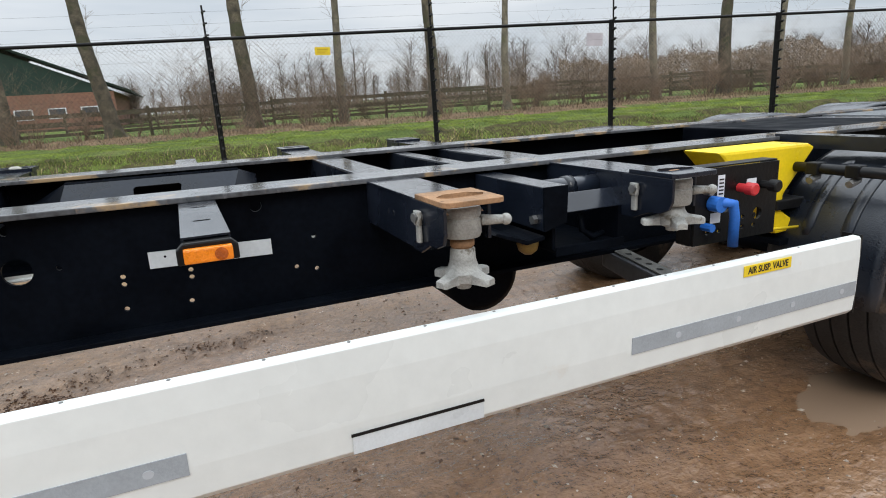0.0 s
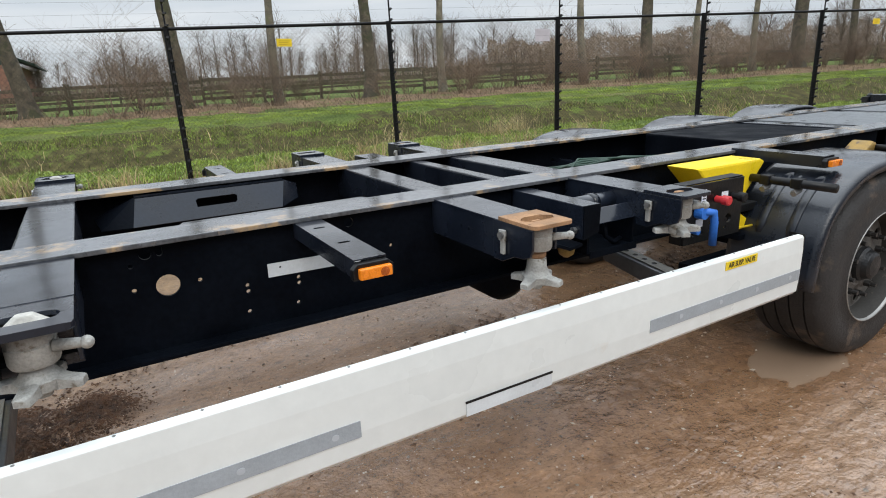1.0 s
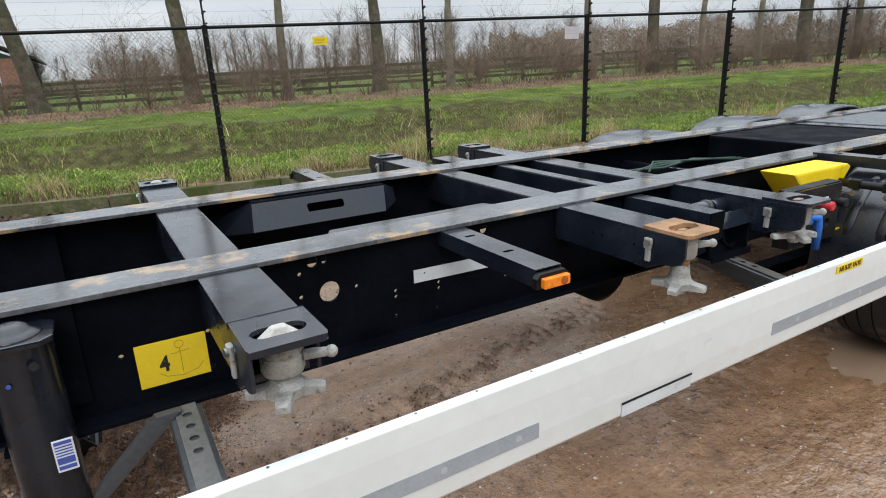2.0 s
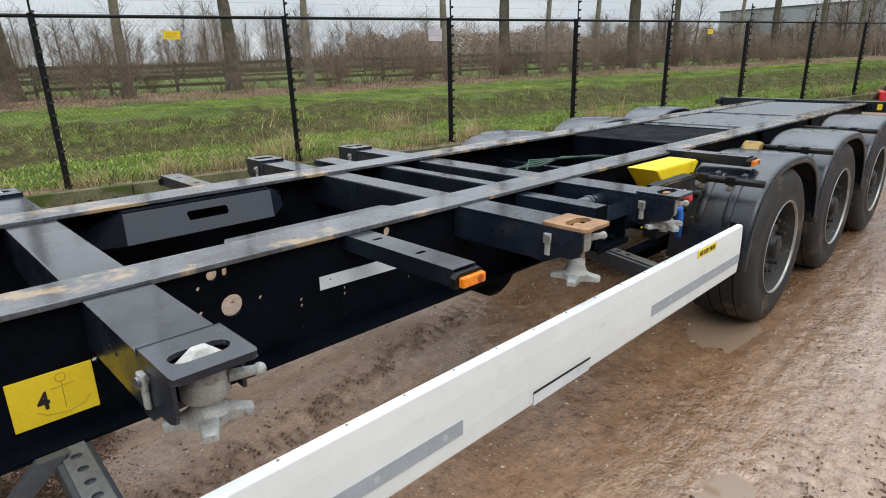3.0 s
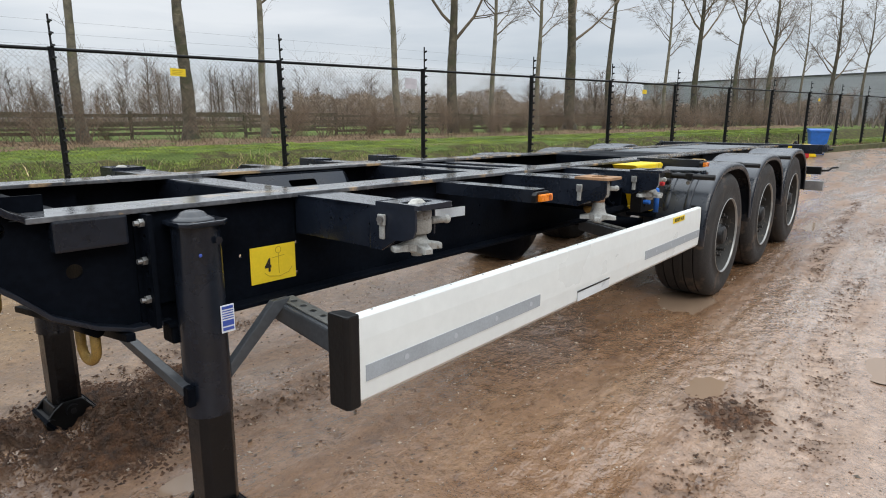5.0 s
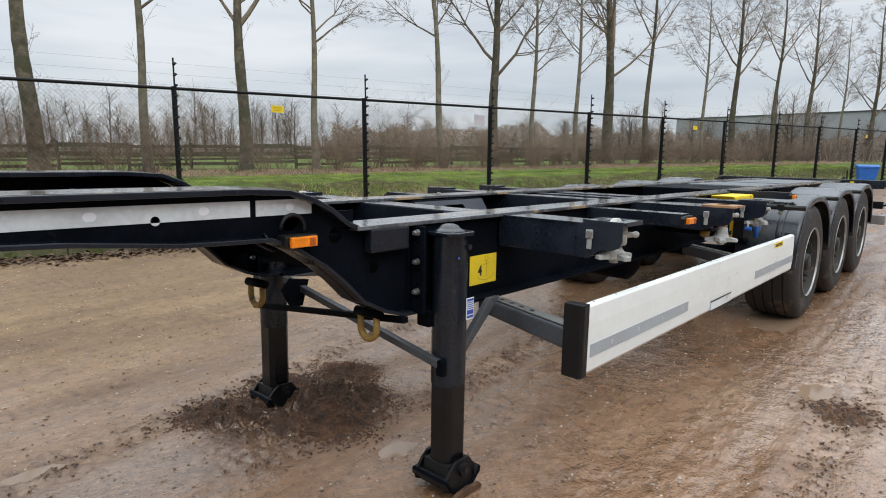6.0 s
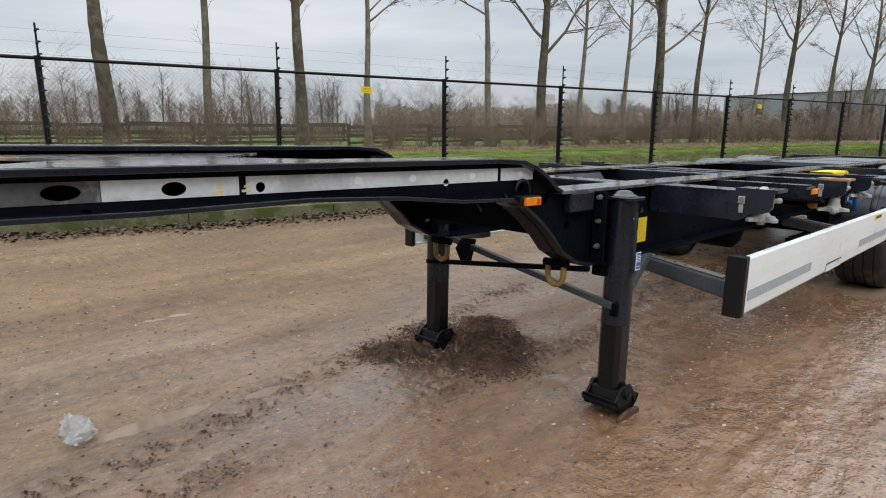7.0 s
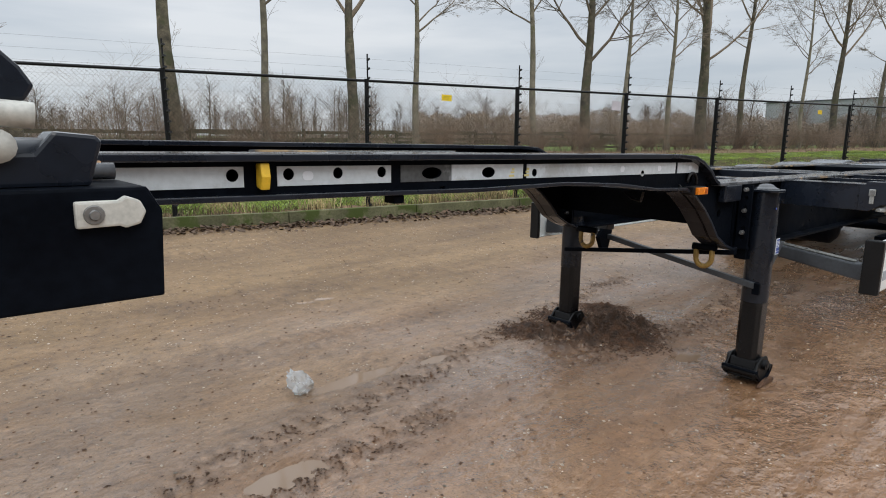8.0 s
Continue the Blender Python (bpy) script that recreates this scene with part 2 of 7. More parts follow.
STRAW = material("dry_grass", (0.42, 0.33, 0.17), 0.85, vary=0.3, scale=4, island=0.35)
LITTER = material("leaf_litter", (0.170, 0.112, 0.068), 0.95, spec=0.15, vary=0.5, scale=1.5, bump=0.8, bump_scale=9, second=(0.10, 0.13, 0.03), second_at=0.56, second_scale=1.2)
WEED = material("broad_weed_leaves", (0.220, 0.300, 0.060), 0.5, vary=0.4, scale=2.0, second=(0.20, 0.20, 0.06), second_at=0.64, second_scale=3, island=0.5)
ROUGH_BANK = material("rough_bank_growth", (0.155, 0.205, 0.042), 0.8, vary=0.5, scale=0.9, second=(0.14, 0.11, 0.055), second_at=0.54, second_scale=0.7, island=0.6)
WITHERED = material("withered_undergrowth", (0.215, 0.150, 0.095), 0.9, vary=0.4, scale=1.0, island=0.5)
BLADE = material("grass_blades", (0.235, 0.300, 0.052), 0.6, vary=0.5, scale=1.4, second=(0.26, 0.22, 0.09), second_at=0.60, second_scale=2.5, island=0.35)
SEDGE = material("brown_sedge", (0.12, 0.092, 0.045), 0.85, vary=0.4, scale=3, island=0.5)
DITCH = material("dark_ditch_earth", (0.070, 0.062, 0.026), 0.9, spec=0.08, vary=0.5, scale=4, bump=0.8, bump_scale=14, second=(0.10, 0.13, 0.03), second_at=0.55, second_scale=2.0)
SOIL = material("dug_up_clods", (0.082, 0.040, 0.020), 0.75, vary=0.6, scale=18, bump=0.5, bump_scale=70)
STONE = material("pale_gravel", (0.30, 0.25, 0.20), 0.8, vary=0.3, scale=60, island=0.65)
CLAD = material("grey_metal_cladding", (0.40, 0.415, 0.43), 0.5, metal=0.2, vary=0.06, scale=0.2)
ROOF_GREEN = material("dark_green_roof_sheet", (0.014, 0.026, 0.019), 0.7, spec=0.15, vary=0.2, scale=1.0)
GABLE_GREEN = material("dark_green_cladding", (0.028, 0.050, 0.040), 0.7, spec=0.2, vary=0.2, scale=1.0)
BRICK_WALL = material("red_brick_far", (0.24, 0.12, 0.085), 0.85, vary=0.25, scale=4)


def clear_plastic():
    m = bpy.data.materials.new("thin_clear_plastic")
    m.use_nodes = True
    b = m.node_tree.nodes["Principled BSDF"]
    b.inputs["Base Color"].default_value = (0.80, 0.82, 0.83, 1)
    b.inputs["Roughness"].default_value = 0.22
    b.inputs["Transmission Weight"].default_value = 0.72
    b.inputs["IOR"].default_value = 1.2
    return m


CLEAR = clear_plastic()


def ground_material(name, kind):
    """Wet yard mud with gravel, ruts' shine and dirty water film, or rough pasture grass."""
    m = bpy.data.materials.new(name)
    m.use_nodes = True
    nt = m.node_tree
    b = nt.nodes["Principled BSDF"]
    N, link = nt.nodes.new, nt.links.new
    coord = N("ShaderNodeTexCoord")

    def tex(scale, detail=6, rough=0.6, stretch=None):
        n = N("ShaderNodeTexNoise")
        n.inputs["Scale"].default_value, n.inputs["Detail"].default_value, n.inputs["Roughness"].default_value = scale, detail, rough
        if stretch:
            mp = N("ShaderNodeMapping")
            mp.inputs["Scale"].default_value = stretch
            mp.inputs["Rotation"].default_value = (0, 0, radians(-12))
            link(coord.outputs["Object"], mp.inputs[0])
            link(mp.outputs[0], n.inputs["Vector"])
        else:
            link(coord.outputs["Object"], n.inputs["Vector"])
        return n

    def ramp(src, stops):
        r = N("ShaderNodeValToRGB")
        while len(r.color_ramp.elements) < len(stops):
            r.color_ramp.elements.new(0.5)
        for e, (p, c) in zip(r.color_ramp.elements, stops):
            e.position, e.color = p, (*c, 1)
        link(src, r.inputs[0])
        return r

    def mix(fac, a, c, mode="MIX"):
        x = N("ShaderNodeMixRGB")
        x.blend_type = mode
        if isinstance(fac, float):
            x.inputs[0].default_value = fac
        else:
            link(fac, x.inputs[0])
        link(a, x.inputs[1])
        if isinstance(c, tuple):
            x.inputs[2].default_value = (*c, 1)
        else:
            link(c, x.inputs[2])
        return x

    if kind == "mud":
        # redder and wetter under and beside the trailer, drier and yellower towards the kerb
        sep, warp, side = N("ShaderNodeSeparateXYZ"), tex(0.5, 4, 0.6), N("ShaderNodeMath")
        link(coord.outputs["Object"], sep.inputs[0])
        side.operation = "MULTIPLY_ADD"
        side.inputs[1].default_value = 4.0
        link(warp.outputs[0], side.inputs[0])
        link(sep.outputs[1], side.inputs[2])
        zone = N("ShaderNodeMapRange")
        zone.inputs[1].default_value, zone.inputs[2].default_value = 4.6, 7.4
        link(side.outputs[0], zone.inputs[0])
        patches = tex(0.6, 7, 0.65, (0.6, 1.7, 1))
        wetbase = ramp(patches.outputs[0], [(0.38, (0.196, 0.105, 0.053)), (0.5, (0.246, 0.139, 0.076)), (0.62, (0.290, 0.175, 0.101))])
        drybase = ramp(patches.outputs[0], [(0.38, (0.130, 0.075, 0.031)), (0.5, (0.166, 0.099, 0.043)), (0.62, (0.212, 0.132, 0.062))])
        base = mix(zone.outputs[0], wetbase.outputs[0], drybase.outputs[0])
        pale = N("ShaderNodeMapRange")
        pale.inputs[1].default_value, pale.inputs[2].default_value = 3.35, 2.55
        link(side.outputs[0], pale.inputs[0])
        lightbase = ramp(patches.outputs[0], [(0.39, (0.275, 0.174, 0.114)), (0.5, (0.330, 0.220, 0.150)), (0.61, (0.38, 0.268, 0.190))])
        base = mix(pale.outputs[0], base.outputs[0], lightbase.outputs[0])
        grain = tex(11, 9, 0.78)
        speck = tex(46, 6, 0.8)
        streak = tex(2.0, 8, 0.72, (0.30, 2.6, 1))
        tint = ramp(grain.outputs[0], [(0.36, (0.55, 0.51, 0.47)), (0.46, (0.93, 0.92, 0.90)), (0.56, (1.03, 1.03, 1.02)), (0.66, (1.28, 1.27, 1.24))])
        dots = ramp(speck.outputs[0], [(0.37, (0.30, 0.26, 0.23)), (0.44, (1.0, 1.0, 1.0)), (0.58, (1.0, 1.0, 1.0)), (0.66, (1.6, 1.56, 1.48))])
        lines = ramp(streak.outputs[0], [(0.36, (0.84, 0.82, 0.80)), (0.49, (1.0, 1.0, 1.0)), (0.62, (1.08, 1.08, 1.08))])
        col = mix(1.0, base.outputs[0], tint.outputs[0], "MULTIPLY")
        col = mix(0.8, col.outputs[0], dots.outputs[0], "MULTIPLY")
        col = mix(1.0, col.outputs[0], lines.outputs[0], "MULTIPLY")
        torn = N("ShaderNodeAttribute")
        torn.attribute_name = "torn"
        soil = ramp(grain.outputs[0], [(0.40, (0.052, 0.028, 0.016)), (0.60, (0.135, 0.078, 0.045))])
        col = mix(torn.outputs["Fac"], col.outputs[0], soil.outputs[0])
        cells = N("ShaderNodeTexVoronoi")
        cells.inputs["Scale"].default_value = 38
        link(coord.outputs["Object"], cells.inputs["Vector"])
        peb = ramp(cells.outputs["Distance"], [(0.14, (1, 1, 1)), (0.24, (0, 0, 0))])
        sparse = ramp(tex(6, 4, 0.6).outputs[0], [(0.56, (0, 0, 0)), (0.66, (1, 1, 1))])
        few = mix(1.0, peb.outputs[0], sparse.outputs[0], "MULTIPLY")
        col = mix(few.outputs[0], col.outputs[0], (0.50, 0.42, 0.34))
        link(col.outputs[0], b.inputs["Base Color"])
        wet = tex(0.9, 7, 0.65, (0.5, 2.0, 1))
        wr = ramp(wet.outputs[0], [(0.42, (0.14, 0.14, 0.14)), (0.52, (0.26, 0.26, 0.26)), (0.60, (0.50, 0.50, 0.50))])
        dry = mix(zone.outputs[0], wr.outputs[0], (0.62, 0.62, 0.62))
        dry = mix(torn.outputs["Fac"], dry.outputs[0], (0.75, 0.75, 0.75))
        link(dry.outputs[0], b.inputs["Roughness"])
        b.inputs["Specular IOR Level"].default_value = 0.45
        h1, h2 = tex(62, 2, 0.6), tex(24, 3, 0.6, (0.8, 1.3, 1))
        s = N("ShaderNodeMath")
        s.operation = "MULTIPLY_ADD"
        s.inputs[1].default_value = 0.45
        link(h1.outputs[0], s.inputs[0])
        link(h2.outputs[0], s.inputs[2])
        bp = N("ShaderNodeBump")
        bp.inputs["Strength"].default_value, bp.inputs["Distance"].default_value = 1.0, 0.007
        link(s.outputs[0], bp.inputs["Height"])
        link(bp.outputs[0], b.inputs["Normal"])
        # a film of water over the pitted surface, broken where it is dry or torn up
        film = N("ShaderNodeBump")
        film.inputs["Strength"].default_value, film.inputs["Distance"].default_value = 1.0, 0.016
        link(s.outputs[0], film.inputs["Height"])
        link(film.outputs[0], b.inputs["Coat Normal"])
        cover = ramp(wet.outputs[0], [(0.42, (1, 1, 1)), (0.60, (0.35, 0.35, 0.35))])
        cover = mix(zone.outputs[0], cover.outputs[0], (0.12, 0.12, 0.12))
        cover = mix(torn.outputs["Fac"], cover.outputs[0], (0.1, 0.1, 0.1))
        link(cover.outputs[0], b.inputs["Coat Weight"])
        b.inputs["Coat Roughness"].default_value = 0.05
        b.inputs["Coat IOR"].default_value = 1.6
    else:
        patches, grain = tex(0.35, 6, 0.65), tex(14, 6, 0.7)
        base = ramp(patches.outputs[0], [(0.35, (0.075, 0.110, 0.022)), (0.52, (0.120, 0.165, 0.034)), (0.68, (0.17, 0.165, 0.060))])
        tint = ramp(grain.outputs[0], [(0.3, (0.45, 0.45, 0.45)), (0.7, (1.3, 1.3, 1.3))])
        col = mix(1.0, base.outputs[0], tint.outputs[0], "MULTIPLY")
        link(col.outputs[0], b.inputs["Base Color"])
        b.inputs["Roughness"].default_value = 0.9
        b.inputs["Specular IOR Level"].default_value = 0.2
        bp = N("ShaderNodeBump")
        bp.inputs["Strength"].default_value, bp.inputs["Distance"].default_value = 1.0, 0.06
        link(grain.outputs[0], bp.inputs["Height"])
        link(bp.outputs[0], b.inputs["Normal"])
    return m


MUD = ground_material("wet_yard_mud", "mud")
GRASS = ground_material("rough_grass", "grass")


def puddle_material():
    m = bpy.data.materials.new("muddy_water")
    m.use_nodes = True
    b = m.node_tree.nodes["Principled BSDF"]
    b.inputs["Base Color"].default_value = (0.27, 0.185, 0.125, 1)
    b.inputs["Roughness"].default_value = 0.05
    b.inputs["Specular IOR Level"].default_value = 0.6
    return m


WATER = puddle_material()


# ---- mesh helpers ----
def link_mesh(name, me, mat, parent=None, label="", smooth=False):
    mats = mat if isinstance(mat, (list, tuple)) else [mat]
    for one in mats:
        me.materials.append(one)
    if smooth:
        for p in me.polygons:
            p.use_smooth = True
    ob = new(name, me)
    if parent is not None:
        ob.parent = parent
    if label:
        ob["label"] = label
    return ob


def part(name, bm, mat, parent=None, label="", bevel=0.0, smooth=False):
    if bevel:
        bmesh.ops.remove_doubles(bm, verts=bm.verts, dist=1e-5)
        sharp = [e for e in bm.edges if len(e.link_faces) == 2 and e.calc_face_angle(0) > 0.6]
        bmesh.ops.bevel(bm, geom=sharp, offset=bevel, segments=2, profile=0.6, affect="EDGES", clamp_overlap=True)
    bmesh.ops.recalc_face_normals(bm, faces=bm.faces)
    me = bpy.data.meshes.new(name)
    bm.to_mesh(me)
    bm.free()
    return link_mesh(name, me, mat, parent, label, smooth)


def B():
    return bmesh.new()


def box(bm, x0, x1, y0, y1, z0, z1):
    v = [bm.verts.new(p) for p in ((x0, y0, z0), (x1, y0, z0), (x1, y1, z0), (x0, y1, z0), (x0, y0, z1), (x1, y0, z1), (x1, y1, z1), (x0, y1, z1))]
    for f in ((3, 2, 1, 0), (4, 5, 6, 7), (0, 1, 5, 4), (1, 2, 6, 5), (2, 3, 7, 6), (3, 0, 4, 7)):
        bm.faces.new([v[i] for i in f])
    return bm


def prism(bm, axis, a, b, outline):
    """A closed outline carried from a to b along an axis; the outline's two numbers are the other two axes in order."""
    def at(p, c):
        return {"x": (c, p[0], p[1]), "y": (p[0], c, p[1]), "z": (p[0], p[1], c)}[axis]
    one, two = [bm.verts.new(at(p, a)) for p in outline], [bm.verts.new(at(p, b)) for p in outline]
    n = len(outline)
    bm.faces.new(one)
    bm.faces.new(two[::-1])
    for i in range(n):
        bm.faces.new((one[i], two[i], two[(i + 1) % n], one[(i + 1) % n]))
    return bm


def rod(bm, p, q, r, n=10, r2=None, caps=True):
    p, q = Vector(p), Vector(q)
    d = (q - p).normalized()
    a = d.orthogonal().normalized()
    c = d.cross(a)
    r2 = r if r2 is None else r2
    one = [bm.verts.new(p + (a * math.cos(t) + c * math.sin(t)) * r) for t in (2 * math.pi * i / n for i in range(n))]
    two = [bm.verts.new(q + (a * math.cos(t) + c * math.sin(t)) * r2) for t in (2 * math.pi * i / n for i in range(n))]
    for i in range(n):
        bm.faces.new((one[i], one[(i + 1) % n], two[(i + 1) % n], two[i]))
    if caps:
        bm.faces.new(one[::-1])
        bm.faces.new(two)
    return bm


def sweep(bm, pts, r, n=8):
    pts = [Vector(p) for p in pts]
    rings = []
    for i, p in enumerate(pts):
        d = (pts[min(i + 1, len(pts) - 1)] - pts[max(i - 1, 0)]).normalized()
        a = d.cross(Vector((0.31, 0.17, 0.93))).normalized()
        c = d.cross(a)
        rings.append([bm.verts.new(p + (a * math.cos(t) + c * math.sin(t)) * r) for t in (2 * math.pi * k / n for k in range(n))])
    for one, two in zip(rings, rings[1:]):
        for k in range(n):
            bm.faces.new((one[k], one[(k + 1) % n], two[(k + 1) % n], two[k]))
    bm.faces.new(rings[0][::-1])
    bm.faces.new(rings[-1])
    return bm


def lathe(bm, centre, axis, profile, n=32):
    """A profile of (distance along axis, radius) turned round an axis through centre."""
    centre = Vector(centre)
    d = {"x": Vector((1, 0, 0)), "y": Vector((0, 1, 0)), "z": Vector((0, 0, 1))}[axis]
    a = d.orthogonal().normalized()
    c = d.cross(a)
    rings = []
    for s, r in profile:
        rings.append([bm.verts.new(centre + d * s + (a * math.cos(t) + c * math.sin(t)) * r) for t in (2 * math.pi * i / n for i in range(n))])
    for one, two in zip(rings, rings[1:]):
        for i in range(n):
            bm.faces.new((one[i], one[(i + 1) % n], two[(i + 1) % n], two[i]))
    bm.faces.new(rings[0][::-1])
    bm.faces.new(rings[-1])
    return bm


def circle(x, z, r, n=14, rz=None):
    rz = r if rz is None else rz
    return [(x + r * math.cos(2 * math.pi * i / n), z + rz * math.sin(2 * math.pi * i / n)) for i in range(n)]


def slot(x, z, w, h, n=5):
    """A rounded slot of width w and height h."""
    r = min(w, h) / 2
    pts = []
    for cx, cz, a0 in ((w / 2 - r, h / 2 - r, 0), (-w / 2 + r, h / 2 - r, 90), (-w / 2 + r, -h / 2 + r, 180), (w / 2 - r, -h / 2 + r, 270)):
        for i in range(n):
            a = radians(a0 + 90 * i / (n - 1))
            pts.append((x + cx + r * math.cos(a), z + cz + r * math.sin(a)))
    out = []
    for p in pts:
        if not out or (abs(p[0] - out[-1][0]) + abs(p[1] - out[-1][1])) > 1e-6:
            out.append(p)
    if abs(out[0][0] - out[-1][0]) + abs(out[0][1] - out[-1][1]) < 1e-6:
        out.pop()
    return out


def pierced(bm, axis, a, b, outline, holes):
    """A plate with real holes: the outline and the holes lie across the axis, the plate reaches from a to b."""
    def at(p, c):
        return {"x": (c, p[0], p[1]), "y": (p[0], c, p[1]), "z": (p[0], p[1], c)}[axis]
    tmp = bmesh.new()
    edges = []
    for loop in [outline] + list(holes):
        vs = [tmp.verts.new(at(p, 0.0)) for p in loop]
        edges += [tmp.edges.new((vs[i], vs[(i + 1) % len(vs)])) for i in range(len(vs))]
    bmesh.ops.triangle_fill(tmp, use_beauty=True, use_dissolve=False, edges=edges)
    k = "xyz".index(axis)
    tmp.verts.index_update()
    for c, flip in ((a, False), (b, True)):
        copies = []
        for v in tmp.verts:
            p = list(v.co)
            p[k] = c
            copies.append(bm.verts.new(p))
        for f in tmp.faces:
            vs = [copies[v.index] for v in f.verts]
            bm.faces.new(vs[::-1] if flip else vs)
        if flip:
            for e in tmp.edges:
                if len(e.link_faces) == 1:
                    i, j = e.verts[0].index, e.verts[1].index
                    bm.faces.new((first[i], first[j], copies[j], copies[i]))
        else:
            first = copies
    tmp.free()
    return bm


def lettering(name, text, size, m, mat, parent, label="", stretch=1.0, bold=0.0):
    cu = bpy.data.curves.new(name, "FONT")
    cu.body, cu.size, cu.align_x, cu.align_y, cu.extrude = text, size, "CENTER", "CENTER", 0.0004
    cu.offset = bold or 0.0006 * size / 0.04
    tmp = new(name + "_tmp", cu)
    bpy.context.view_layer.update()
    me = bpy.data.meshes.new_from_object(tmp)
    bpy.data.objects.remove(tmp)
    me.transform(m @ Matrix.Diagonal((stretch, 1, 1, 1)))
    me.name = name
    return link_mesh(name, me, mat, parent, label)


FACE_Y = pose(0, 0, 0, 90, 0, 0)  # lettering that stands upright and faces -y


# ---- the container trailer ----
TILT = 0.016        # it stands nose-up on its landing legs
RT = 1.108          # top of the main rails
MID = 5.35          # twice the centre line's y
trailer = new("container_trailer")
trailer.matrix_world = pose(0, 0, 0, 0, math.degrees(math.atan(TILT)), 0)
tagged(trailer, "empty dark anthracite steel container chassis trailer on landing legs", "trailer")


def level(x, z):
    """A height over the ground turned into one over the trailer's own base plane."""
    return z + TILT * x


def strip(bm, path, y0, y1, thick):
    """A bent flat bar: its outer face follows path in x and z, its thickness lies below it."""
    inner = []
    for i, (x, z) in enumerate(path):
        a, b = path[max(i - 1, 0)], path[min(i + 1, len(path) - 1)]
        d = Vector((b[0] - a[0], b[1] - a[1])).normalized()
        inner.append((x + d.y * thick, z - d.x * thick))
    return prism(bm, "y", y0, y1, list(path) + inner[::-1])


# main rails, with through holes in the webs
WEB_HOLES = [circle(-1.525, 0.950, 0.036, 20)] + [circle(x, z, 0.0075, 10) for x, z in (
    (-1.622, 0.952), (-1.43, 0.948), (-1.285, 0.897), (-1.285, 0.875), (-1.289, 0.803), (-1.108, 0.890), (-1.108, 0.868), (-1.118, 0.796),
    (-0.803, 0.850), (-0.741, 0.940), (-0.741, 0.835), (-1.62, 1.03), (-2.15, 0.90), (-1.915, 0.915), (-1.915, 0.80), (0.15, 0.98), (0.32, 0.98), (2.2, 0.98), (2.35, 0.98))]
WEB_HOLES += [circle(-1.575, 1.062, 0.018, 14), circle(-0.905, 1.056, 0.018, 14), slot(-1.535, 1.066, 0.018, 0.034)]
for side in (0, 1):
    def Y(y):
        return MID - y if side else y
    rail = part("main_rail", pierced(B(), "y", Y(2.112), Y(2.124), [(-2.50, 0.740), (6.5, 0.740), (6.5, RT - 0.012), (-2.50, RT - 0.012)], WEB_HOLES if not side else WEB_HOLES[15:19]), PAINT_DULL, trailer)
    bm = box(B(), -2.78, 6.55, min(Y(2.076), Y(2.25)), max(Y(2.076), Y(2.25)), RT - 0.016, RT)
    part("top_flange", bm, PAINT_TOP, rail, "worn dark rail top with rust spots and sky sheen in its colour", bevel=0.003)
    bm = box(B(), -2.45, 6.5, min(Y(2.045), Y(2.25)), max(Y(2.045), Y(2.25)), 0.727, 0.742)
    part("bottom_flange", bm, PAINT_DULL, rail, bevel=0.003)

# white strip, yellow plate and cover box on the near rail
part("reflective_strip", pierced(B(), "y", 2.1085, 2.1118, [(-1.213, 0.910), (-0.873, 0.903), (-0.873, 0.951), (-1.213, 0.958)], [circle(-1.17, 0.94, 0.004, 8)]), TAPE_WHITE, trailer, "white reflective strip")
plate = part("yellow_plate", box(B(), -2.117, -1.925, 2.108, 2.1118, 0.785, 0.92), YELLOW_STICK, trailer, "yellow plate with the number 4 and an anchor", bevel=0.0012)
lettering("number", "4", 0.066, pose(-2.046, 2.1072, 0.846) @ FACE_Y, BLACK_INK, plate, stretch=0.8, bold=0.0022)
bm = B()
for pts in ([(-2.00, 0.888), (-2.00, 0.812)], [(-2.026, 0.874), (-1.974, 0.878)], [(-2.062, 0.822), (-2.045, 0.808), (-2.00, 0.800), (-1.958, 0.810), (-1.942, 0.828)]):
    sweep(bm, [(x, 2.1075, z) for x, z in pts], 0.0011, 5)
sweep(bm, [(-2.00 + 0.012 * math.cos(a * 0.524), 2.1075, 0.90 + 0.012 * math.sin(a * 0.524)) for a in range(13)], 0.0011, 5)
part("anchor_drawing", bm, INK_DARK_YELLOW, plate)
for side in (0, 1):
    y0, y1 = (2.072, 2.111) if not side else (MID - 2.111, MID - 2.072)
    cover = part("cover_box", box(B(), -2.725, -2.53, y0, y1, 1.005, 1.095), PAINT, trailer, bevel=0.008)


def smooth(a, b, v):
    t = np.clip((v - a) / (b - a), 0.0, 1.0)
    return t * t * (3 - 2 * t)


# gooseneck
NECK_TOP = [(-5.80, 1.252), (-3.20, 1.248), (-3.05, 1.241), (-2.96, 1.217), (-2.88, 1.178), (-2.81, 1.127), (-2.765, 1.108)]
NECK_LOW = [(-5.80, 1.150), (-4.80, 1.138), (-4.50, 1.133), (-4.05, 1.138), (-3.69, 1.122), (-3.40, 1.092), (-3.12, 1.083), (-3.03, 1.045), (-2.92, 0.975), (-2.83, 0.90), (-2.75, 0.82), (-2.64, 0.763), (-2.54, 0.731), (-2.38, 0.727)]
NECK_HOLES = [circle(x, 1.204, 0.0155, 14) for x in (-5.290, -5.144, -4.999, -4.855)]
